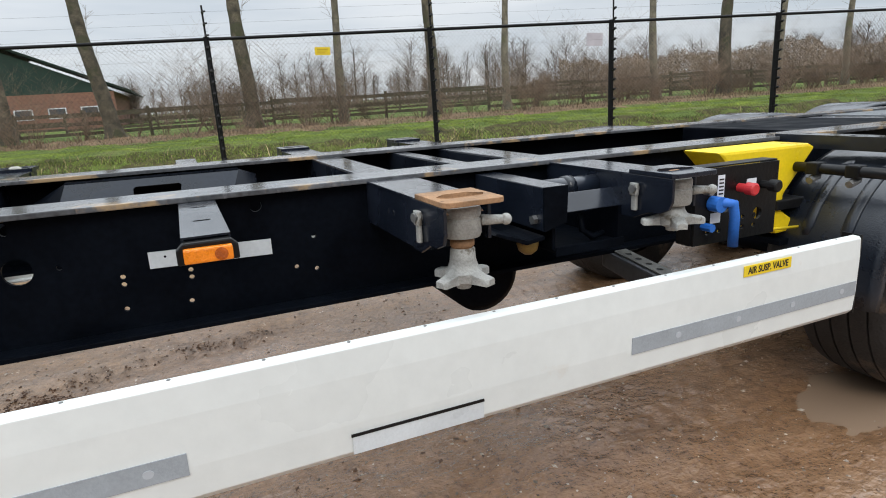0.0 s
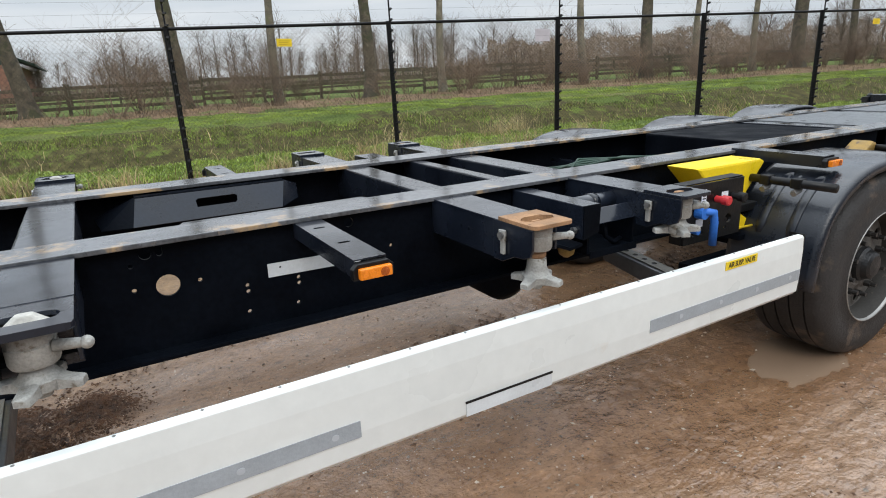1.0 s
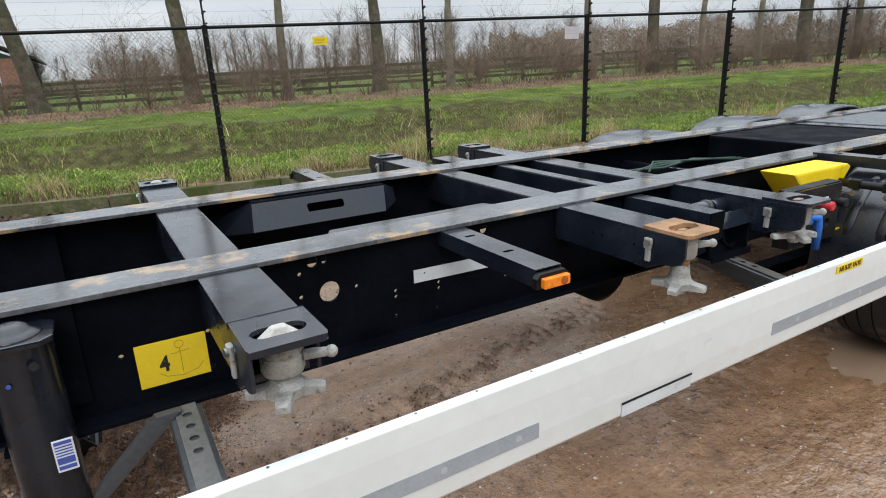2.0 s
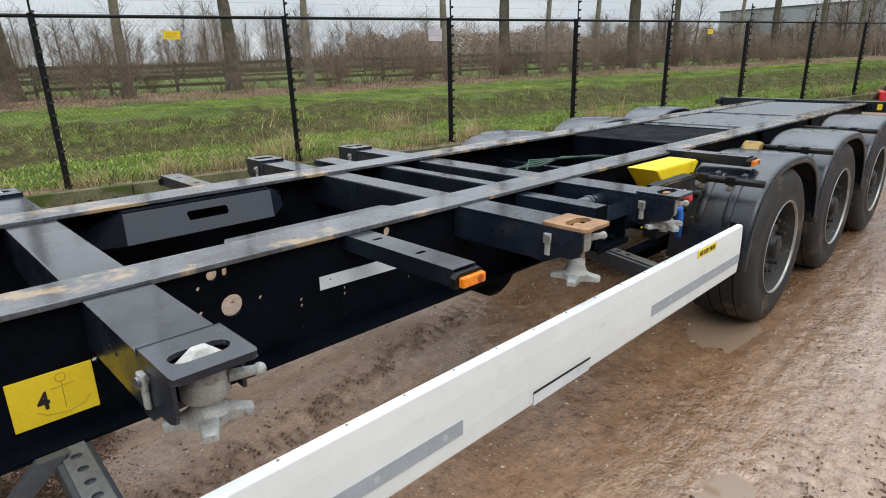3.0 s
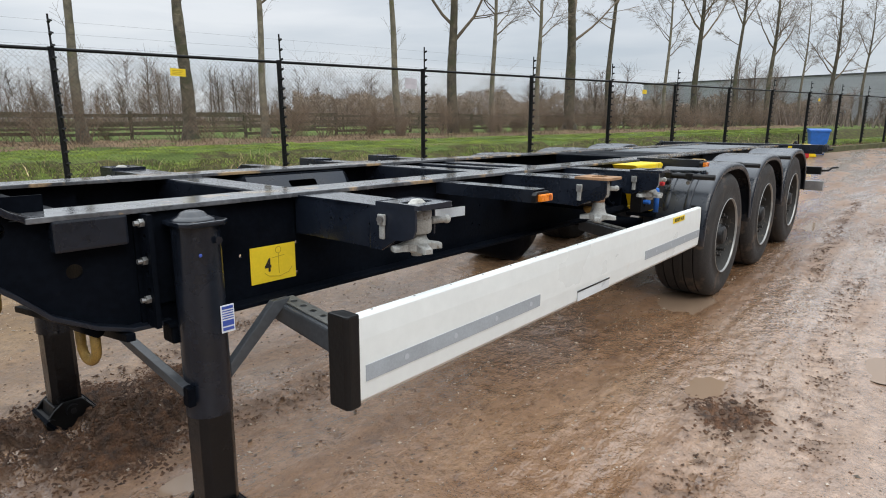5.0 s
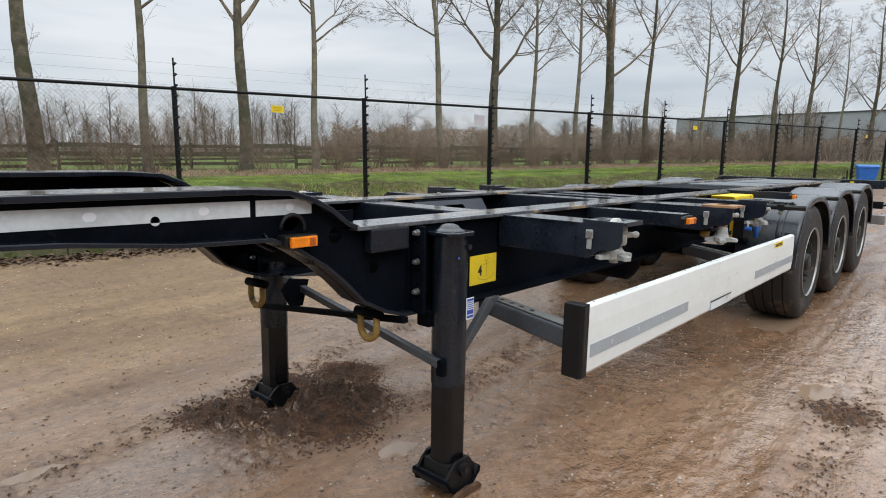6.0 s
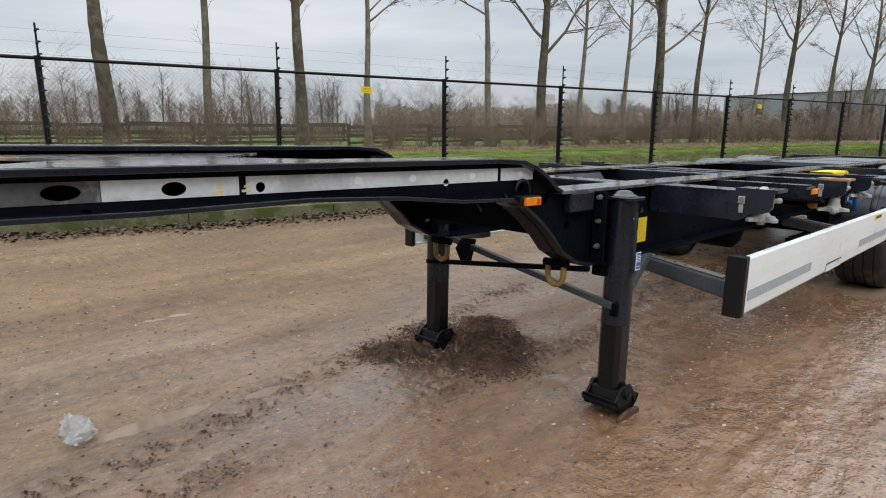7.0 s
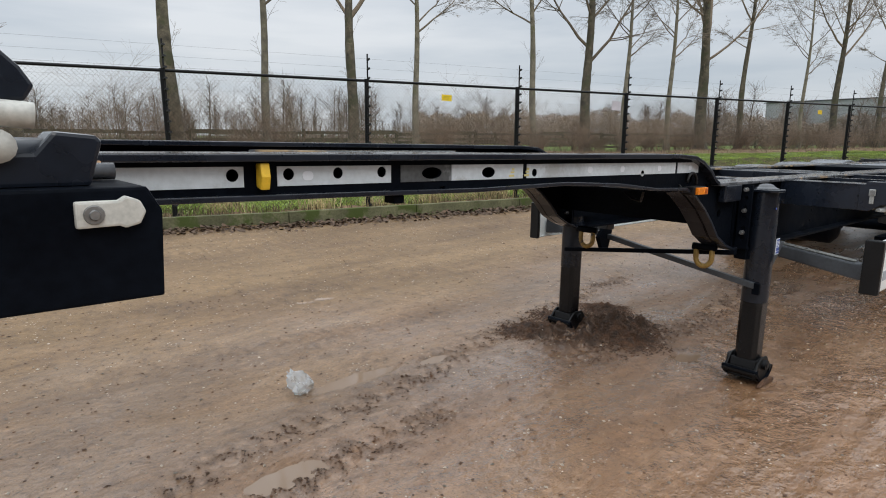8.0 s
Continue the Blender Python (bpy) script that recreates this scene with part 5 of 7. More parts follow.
part("bumper", box(B(), 7.08, 7.17, 1.55, 3.80, 0.44, 0.585), ALU, trailer, "dull aluminium rear bumper", bevel=0.01)
part("lamp_carrier", box(B(), 6.92, 7.02, 1.58, 3.77, 0.69, 0.80), BLACK, trailer, bevel=0.01)
part("tail_lamp", box(B(), 7.02, 7.06, 1.60, 1.92, 0.70, 0.79), RED, trailer, bevel=0.008)
part("crank_handle", sweep(B(), [(6.98, 1.60, 0.74), (6.99, 1.50, 0.75), (7.01, 1.46, 0.79), (7.01, 1.38, 0.80)], 0.014, 8), BLACK, trailer, smooth=True)
for y in (2.15, 3.20):
    part("bumper_bracket", prism(B(), "y", y - 0.03, y + 0.03, [(6.35, 0.735), (6.95, 0.44), (7.08, 0.44), (7.08, 0.585), (6.95, 0.83), (6.35, 0.83)]), PAINT_DULL, trailer, bevel=0.004)


# ---- yard, verge and pasture ----
def fence_y(x):
    return 8.56 - 0.205 * x


def kerb_y(x):
    return fence_y(x) - 0.45 + 0.34 * smooth(-1.5, -6.0, x)


def rough(x, y, seed=0.0):
    """Smooth random heights from 0 to 1 over cells of one metre; works on whole arrays."""
    xi, yi = np.floor(x), np.floor(y)
    fx, fy = x - xi, y - yi
    fx, fy = fx * fx * (3 - 2 * fx), fy * fy * (3 - 2 * fy)

    def at(i, j):
        v = np.sin(i * 127.1 + j * 311.7 + seed * 74.7) * 43758.5453
        return v - np.floor(v)
    low = at(xi, yi) * (1 - fx) + at(xi + 1, yi) * fx
    high = at(xi, yi + 1) * (1 - fx) + at(xi + 1, yi + 1) * fx
    return low * (1 - fy) + high * fy


def bank(d):
    """Height of the land d metres beyond the kerb: verge, ditch, far bank, pasture."""
    z = 0.27 - 0.06 * smooth(0.3, 2.8, d)
    z = z - 0.76 * smooth(3.3, 4.7, d) + 0.95 * smooth(5.6, 9.4, d) + 0.10 * smooth(9.4, 18, d)
    return z


# churned wheel tracks: a line through the yard, half width, depth
TRACKS = [
    ([-9, -5.6, -4.95, -3.66, -3.0, -2.3, -1.6, -0.7, 0.15, 1.0, 4.0], [2.30, 2.60, 2.70, 2.87, 2.83, 2.74, 2.64, 2.79, 3.03, 3.08, 3.3], 0.135, 0.018),
    ([-9, -5.7, -5.3, -4.8, -4.3, -3.75, -2.9, 0.0], [2.5, 2.86, 2.97, 3.11, 3.15, 3.24, 3.50, 4.0], 0.12, 0.018),
    ([-3, -0.77, -0.35, 0.05, 0.5, 0.8, 1.4, 2.2, 3.4, 5.3, 12], [0.9, 0.86, 0.89, 0.80, 0.95, 1.10, 1.05, 0.99, 1.06, 1.15, 1.3], 0.10, 0.020),
    ([-3, -0.3, 1.0, 3.0, 12], [0.45, 0.55, 0.66, 0.70, 0.8], 0.11, 0.014),
    ([-12, -5, 0, 9], [5.1, 4.35, 3.75, 3.2], 0.16, 0.010),
    ([-12, -5, 0, 9], [6.3, 5.6, 4.9, 4.0], 0.18, 0.010),
    ([-12, -5, 0, 9], [8.1, 7.5, 6.7, 5.5], 0.30, 0.012),
]
MOUNDS = [(-2.55, 3.12, 0.36, 0.095), (-2.12, 3.0, 0.32, 0.095), (-1.88, 3.32, 0.24, 0.06), (-2.75, 3.38, 0.22, 0.03), (-2.35, 2.80, 0.26, 0.035), (-2.30, 3.40, 0.26, 0.03), (-0.33, 0.90, 0.22, 0.016)]
PUDDLES = [(1.30, 1.66, 0.24, 0.15), (-2.30, 2.41, 0.085, 0.05), (-4.05, 3.46, 0.22, 0.05), (-0.11, 1.05, 0.13, 0.085), (5.75, 1.42, 0.32, 0.09), (-3.5, 5.05, 0.18, 0.028), (-4.86, 2.82, 0.16, 0.06), (-3.58, 3.40, 0.10, 0.04), (0.85, 0.36, 0.16, 0.09)]


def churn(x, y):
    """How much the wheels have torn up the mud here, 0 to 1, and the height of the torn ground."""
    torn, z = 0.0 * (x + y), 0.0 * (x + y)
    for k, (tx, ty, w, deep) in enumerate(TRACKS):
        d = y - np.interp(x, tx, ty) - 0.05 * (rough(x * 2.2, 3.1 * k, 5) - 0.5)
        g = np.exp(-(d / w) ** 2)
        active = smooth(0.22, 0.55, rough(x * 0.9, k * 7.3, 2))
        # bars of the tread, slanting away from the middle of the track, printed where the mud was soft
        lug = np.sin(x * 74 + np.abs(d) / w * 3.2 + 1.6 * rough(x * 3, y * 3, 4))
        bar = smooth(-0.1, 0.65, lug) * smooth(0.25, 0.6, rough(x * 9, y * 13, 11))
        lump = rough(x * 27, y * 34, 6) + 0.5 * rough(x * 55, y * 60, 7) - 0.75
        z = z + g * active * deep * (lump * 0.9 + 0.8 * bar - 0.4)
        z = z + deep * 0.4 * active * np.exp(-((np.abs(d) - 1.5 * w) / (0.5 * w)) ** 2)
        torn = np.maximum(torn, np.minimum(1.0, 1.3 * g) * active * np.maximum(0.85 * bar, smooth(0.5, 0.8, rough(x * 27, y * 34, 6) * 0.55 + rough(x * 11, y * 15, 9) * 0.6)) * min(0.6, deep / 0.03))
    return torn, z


def yard(x, y):
    n = (rough(x * 0.5, y * 0.5, 0) - 0.5) * 0.03 + (rough(x * 1.9, y * 2.3, 3) - 0.5) * 0.018 + (rough(x * 6.5, y * 7.5, 7) - 0.5) * 0.010
    n = n + (rough(x * 17, y * 23, 8) - 0.5) * 0.0075 + (rough(x * 31, y * 38, 1) - 0.5) * 0.0055
    # fine grooves drawn along the yard by passing wheels
    n = n + (rough(x * 0.8, y * 19 + 1.5 * rough(x * 0.7, y, 2), 12) - 0.5) * 0.010 * smooth(2.2, 1.2, y) * smooth(0.0, 0.6, y)
    z = churn(x, y)[1]
    for mx, my, r, h in MOUNDS:
        q = np.hypot(x - mx, y - my) / r
        z = z + h * np.exp(-q * q * 1.8) * (0.9 * rough(x * 9, y * 9, 2) + 0.9 * rough(x * 22, y * 22, 5) + 0.5 * rough(x * 45, y * 45, 6) - 0.55)
    flat = 1.0
    for px, py, prx, pry in PUDDLES:
        q = np.hypot((x - px) / prx, (y - py) / pry)
        flat = flat * smooth(0.3, 1.9, q)
        z = z - 0.020 * (1 - smooth(0.2, 1.7, q))
    near = np.where(np.abs(x) < 60, 1.0, 0.0)
    return 0.13 * smooth(3.2, 8.3, y + 0.15 * x) + near * (n * (0.3 + 0.7 * flat) + z)


def land(x, y):
    d = y - kerb_y(x)
    lumps = (rough(x * 0.8, y * 0.8, 0) - 0.5) * 0.10 * smooth(0.3, 1.0, d) + (rough(x * 2.4, y * 2.4, 4) - 0.5) * 0.12 * smooth(0.2, 0.6, d)
    return np.where(d < 0.1, yard(x, y), bank(d) + lumps)


def build_ground():
    def graded(fine0, fine1, step, far):
        pts = list(np.arange(fine0, fine1 + 1e-6, step))
        s, v = step, fine1
        while v < far:
            s *= 1.10
            v += s
            pts.append(v)
        s, v = step, fine0
        low = []
        while v > -far:
            s *= 1.10
            v -= s
            low.append(v)
        return low[::-1] + pts
    xs = np.array(graded(-6.0, 3.0, 0.0165, 2500))
    # rows run along the kerb, so that the edge of the yard is a row of its own
    ds = [v for v in graded(-8.6, -4.4, 0.0165, 2500) if v < -0.02] + [0.0]
    s, v = 0.1, 0.12
    while v < 2500:
        ds.append(v)
        s *= 1.04
        v += s
    ds = np.array(ds)
    X, D = np.meshgrid(xs, ds)
    Yk = kerb_y(np.clip(X, -60, 60)) + D
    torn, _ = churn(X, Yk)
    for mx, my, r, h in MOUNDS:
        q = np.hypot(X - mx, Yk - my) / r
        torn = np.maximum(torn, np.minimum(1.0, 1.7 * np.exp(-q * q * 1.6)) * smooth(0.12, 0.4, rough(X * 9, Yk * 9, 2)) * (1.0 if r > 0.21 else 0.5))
    Z = np.where(D < 0.05, yard(X, Yk), land(X, kerb_y(X) + D))
    verts = np.stack([X, Yk, Z], axis=-1).reshape(-1, 3)
    ny, nx = X.shape
    i, j = np.meshgrid(np.arange(nx - 1), np.arange(ny - 1))
    a = (j * nx + i).ravel()
    quads = np.stack([a, a + 1, a + nx + 1, a + nx], axis=-1)
    dd, xx = ds[j].ravel(), xs[i].ravel()
    kinds = np.where(dd < 0.05, 0, 1)
    kinds = np.where((dd > 0.05) & (dd < 0.25 + 0.55 * rough(xx * 2.3, 0 * xx, 4)), 2, kinds)
    kinds = np.where((dd > 13.2 + 1.0 * rough(xx * 0.6, 0 * xx, 9)) & (dd < 19.5 + np.sin(xx * 0.4)), 2, kinds)
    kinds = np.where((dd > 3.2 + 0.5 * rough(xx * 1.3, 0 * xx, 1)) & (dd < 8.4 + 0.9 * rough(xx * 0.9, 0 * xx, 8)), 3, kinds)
    me = bpy.data.meshes.new("ground")
    me.vertices.add(len(verts))
    me.vertices.foreach_set("co", verts.ravel())
    me.loops.add(quads.size)
    me.loops.foreach_set("vertex_index", quads.ravel())
    me.polygons.add(len(quads))
    me.polygons.foreach_set("loop_start", np.arange(0, quads.size, 4))
    me.update(calc_edges=True)
    me.polygons.foreach_set("material_index", kinds.astype(np.int32))
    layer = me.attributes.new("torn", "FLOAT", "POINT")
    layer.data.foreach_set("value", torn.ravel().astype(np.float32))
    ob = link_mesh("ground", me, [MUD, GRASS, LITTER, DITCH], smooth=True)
    tagged(ob, "wet reddish-brown mud yard with gravel, then rough grass", "ground", kind="structure")


build_ground()


def build_puddles():
    for px, py, rx, ry in PUDDLES:
        bm = B()
        rings = [bm.verts.new((px, py, 0))]
        ring = [bm.verts.new((px + rx * 1.7 * math.cos(2 * math.pi * i / 40), py + ry * 1.7 * math.sin(2 * math.pi * i / 40), 0)) for i in range(40)]
        for i in range(40):
            bm.faces.new((rings[0], ring[i], ring[(i + 1) % 40]))
        # the water stands just above the bottom, so that the uneven mud draws its shore
        t = np.linspace(0, 2 * math.pi, 60)
        shore = np.median(yard(px + rx * np.cos(t), py + ry * np.sin(t)))
        for v in bm.verts:
            v.co.z = float(shore) + 0.003
        ob = part("puddle", bm, WATER)
        tagged(ob, "shallow puddle of muddy rain water on the yard", "puddle", group="puddles in the yard")


build_puddles()


def lumps(name, xy, size, mat, label, category, seed, flat=0.7, sink=0.15):
    """Many small irregular lumps lying on the yard, joined."""
    rng = np.random.default_rng(seed)
    xy = xy[xy[:, 1] < kerb_y(xy[:, 0]) - 0.05]
    n = len(xy)
    base = np.array([(1, 0, 0), (-1, 0, 0), (0, 1, 0), (0, -1, 0), (0, 0, 1), (0, 0, -1)], float)
    tri = np.array([(0, 2, 4), (2, 1, 4), (1, 3, 4), (3, 0, 4), (2, 0, 5), (1, 2, 5), (3, 1, 5), (0, 3, 5)])
    r = size[0] * (size[1] / size[0]) ** (rng.random(n) ** 2.2)
    a = rng.random(n) * 6.283
    k = r[:, None] * (0.6 + 0.7 * rng.random((n, 6)))
    long = 1.1 + 0.5 * rng.random(n)
    u, v = base[None, :, 0] * k * long[:, None], base[None, :, 1] * k
    vx = xy[:, :1] + u * np.cos(a)[:, None] - v * np.sin(a)[:, None]
    vy = xy[:, 1:] + u * np.sin(a)[:, None] + v * np.cos(a)[:, None]
    vz = yard(xy[:, 0], xy[:, 1])[:, None] + base[None, :, 2] * k * flat + r[:, None] * sink
    verts = np.stack([vx, vy, vz], axis=-1).reshape(-1, 3)
    faces = (tri[None] + 6 * np.arange(n)[:, None, None]).reshape(-1, 3)
    me = bpy.data.meshes.new(name)
    me.from_pydata(verts.tolist(), [], faces.tolist())
    ob = link_mesh(name, me, mat)
    tagged(ob, label, category, kind="stuff")


def build_clods():
    """Loose earth round the far leg, crumbs along the tracks, stones strewn over the mud."""
    rng = np.random.default_rng(5)
    mounds = np.array(MOUNDS)
    weight = mounds[:, 2] ** 2 * mounds[:, 3] * np.where(mounds[:, 1] < 1.5, 0.5, 1.0)
    pick = rng.choice(len(MOUNDS), 36000, p=weight / weight.sum())
    lumps("earth_clods", mounds[pick, :2] + rng.normal(0, 0.40, (36000, 2)) * mounds[pick, 2:3], (0.003, 0.013), SOIL, "dug-up crumbly brown earth round the landing leg", "earth", 5, 0.8, -0.15)
    # crumbs lie where the wheels have torn the mud
    n = 110000
    x = rng.uniform(-7, 9, n)
    k = rng.integers(0, 4, n)
    w = np.array([t[2] for t in TRACKS])[k]
    y = np.select([k == q for q in range(4)], [np.interp(x, TRACKS[q][0], TRACKS[q][1]) for q in range(4)]) + rng.normal(0, 0.8, n) * w
    keep = churn(x, y)[0] > 0.12 + 0.5 * rng.random(n)
    lumps("mud_clods", np.stack([x, y], -1)[keep][:30000], (0.0022, 0.0085), SOIL, "small mud crumbs thrown up along wheel tracks", "earth", 6, 0.7, 0.2)
    n = 20000
    lumps("mud_crumbs", np.stack([rng.uniform(-7, 8, n), rng.uniform(0, 8, n)], -1), (0.002, 0.011), SOIL, "scattered dark mud crumbs on the yard", "earth", 8, 0.5, 0.1)
    n = 24000
    lumps("gravel", np.stack([rng.uniform(-7.5, 9, n), rng.uniform(-0.2, 9, n)], -1), (0.0025, 0.010), STONE, "pale gravel stones pressed into the mud", "gravel", 7)


build_clods()


def build_kerb():
    for i, x in enumerate(range(-36, 60, 2)):
        x0, x1 = x + 0.006, x + 1.994
        a0, a1 = kerb_y(x0), kerb_y(x1)
        bm = B()
        lo = [(x0, a0, 0.0), (x1, a1, 0.0), (x1, a1 + 0.11, 0.0), (x0, a0 + 0.11, 0.0)]
        v = [bm.verts.new(p) for p in lo] + [bm.verts.new((p[0], p[1], 0.305)) for p in lo]
        for f in ((3, 2, 1, 0), (4, 5, 6, 7), (0, 1, 5, 4), (1, 2, 6, 5), (2, 3, 7, 6), (3, 0, 4, 7)):
            bm.faces.new([v[k] for k in f])
        ob = part("kerb_board", bm, CONCRETE, kerb, bevel=0.008)


kerb = new("kerb")
tagged(kerb, "mossy concrete edging board between yard and verge", "kerb", kind="structure")
build_kerb()


# ---- tufts, leaves ----
def blades(name, xy, height, width, mat, label, category, seed, lean=0.5):
    """Single blades of grass with a bent tip, joined."""
    rng = np.random.default_rng(seed)
    n = len(xy)
    x, y = xy[:, 0], xy[:, 1]
    z = land(x, y)
    h = height[0] + (height[1] - height[0]) * rng.random(n)
    h = h * (0.45 + 1.1 * rough(x * 2.1, y * 2.1, 17))
    a, ba = rng.random(n) * 6.283, rng.random(n) * 6.283
    w = width * (0.6 + 0.8 * rng.random(n))
    dx, dy = np.cos(a) * w, np.sin(a) * w
    b = rng.random(n) * lean * h
    ox, oy = np.cos(ba) * b, np.sin(ba) * b
    v = np.stack([np.stack(q, -1) for q in (
        (x - dx, y - dy, z - 0.02), (x + dx, y + dy, z - 0.02),
        (x + dx * 0.7 + ox * 0.35, y + dy * 0.7 + oy * 0.35, z + h * 0.6), (x - dx * 0.7 + ox * 0.35, y - dy * 0.7 + oy * 0.35, z + h * 0.6),
        (x + ox, y + oy, z + h))], axis=1)
    o = 5 * np.arange(n)
    faces = np.stack([o, o + 1, o + 2, o + 3], -1).tolist() + np.stack([o + 3, o + 2, o + 4], -1).tolist()
    me = bpy.data.meshes.new(name)
    me.from_pydata(v.reshape(-1, 3).tolist(), [], faces)
    ob = link_mesh(name, me, mat)
    tagged(ob, label, category, kind="stuff")
    return ob


def on_verge(count, d0, d1, x0, x1, seed, patchy=0.0, power=1.4):
    rng = np.random.default_rng(seed)
    x = x0 + (x1 - x0) * rng.random(count) ** power
    d = rng.uniform(d0, d1, count)
    keep = rough(x * 1.1, d * 1.4, 21) > patchy * rng.random(count)
    x, d = x[keep], d[keep]
    return np.stack([x, kerb_y(x) + d], -1)


blades("verge_grass", on_verge(80000, 0.5, 3.6, -7, 34, 11, 0.35), (0.025, 0.075), 0.0055, BLADE, "fresh green grass on the verge by the fence", "grass", 11)
blades("verge_weeds", on_verge(50000, 0.4, 3.6, -7, 30, 18, 0.9), (0.03, 0.075), 0.012, WEED, "broad-leaved green weeds among the verge grass", "weeds", 18, lean=1.3)
blades("weeds", on_verge(7000, 0.13, 0.75, -8, 30, 16, 0.6), (0.04, 0.15), 0.006, SEDGE, "brown weeds and withered stalks along the kerb", "weeds", 16, lean=0.9)
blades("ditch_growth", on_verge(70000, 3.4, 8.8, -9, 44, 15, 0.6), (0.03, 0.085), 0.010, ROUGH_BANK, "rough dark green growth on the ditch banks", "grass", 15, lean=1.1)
blades("bank_grass", on_verge(90000, 8.0, 13.4, -9, 50, 12), (0.02, 0.060), 0.008, BLADE, "green grass on top of the ditch bank", "grass", 12)


def tuft_points(count, seed):
    """Clumps of dry grass, mostly at the foot of the fence."""
    rng = np.random.default_rng(seed)
    spots = np.array([(0.6, 0.55), (1.4, 0.7), (1.9, 0.5), (4.6, 0.75), (5.3, 0.6), (5.7, 0.8), (8.6, 0.8), (9.0, 0.6), (9.3, 0.7), (13.0, 0.7), (14.7, 0.9), (18.0, 0.7), (22.0, 0.8), (-1.4, 0.4), (-2.6, 0.6), (2.9, 1.6), (3.3, 0.4), (5.6, 3.2), (6.3, 3.6), (-0.4, 0.5)])
    k = rng.integers(0, len(spots), count)
    x = spots[k, 0] + rng.normal(0, 0.15, count)
    d = np.maximum(0.12, spots[k, 1] + rng.normal(0, 0.13, count))
    return np.stack([x, kerb_y(x) + d], -1)


blades("dry_tufts", tuft_points(3000, 13), (0.12, 0.40), 0.0045, STRAW, "pale dry grass tufts along the fence", "grass", 13, lean=1.1)
blades("ditch_straw", on_verge(2600, 5.6, 8.6, -9, 40, 19, 1.0), (0.08, 0.3), 0.008, STRAW, "withered straw hanging on the ditch bank", "grass", 19, lean=1.3)
blades("withered_grass", on_verge(15000, 13.2, 19.5, -12, 52, 14, 0.7), (0.05, 0.20), 0.009, WITHERED, "withered straw-coloured growth under the trees", "grass", 14, lean=0.8)


def leaf_place(rng):
    x = rng.uniform(-9, 12)
    y = kerb_y(x) - abs(rng.gauss(0, 0.20)) - 0.01
    return x, y


def build_leaves():
    rng = random.Random(21)
    verts, faces = [], []
    places = [leaf_place(rng) for _ in range(6500)]
    heights = yard(np.array([q[0] for q in places]), np.array([q[1] for q in places]))
    for (x, y), z in zip(places, heights.tolist()):
        r, a, t = rng.uniform(0.014, 0.036), rng.random() * 6.283, rng.uniform(-0.7, 0.7)
        o = len(verts)
        h = z + 0.01 + rng.random() * 0.05 * math.exp(-((y - kerb_y(x)) / 0.16) ** 2)
        for k in range(5):
            b = a + 2 * math.pi * k / 5
            verts.append((x + r * math.cos(b), y + r * math.sin(b) * 0.8, h + r * t * math.cos(b - a) + r * 0.2 * rng.random()))
        faces.append(tuple(range(o, o + 5)))
    me = bpy.data.meshes.new("dead_leaves")
    me.from_pydata(verts, [], faces)
    tagged(link_mesh("dead_leaves", me, LEAF), "drift of dead brown leaves along the kerb", "leaves", kind="stuff")


build_leaves()


# ---- security fence ----
POST_X = [-3.34 + 2.79 * k for k in range(-4, 1)] + [-0.55, 2.29, 4.91, 7.66, 10.28, 13.05, 15.88] + [18.67 + 2.9 * k for k in range(10)]
RAIL_Z = 2.225
fence = new("security_fence")
tagged(fence, "black steel and chain-link fence with electric wires", "fence")


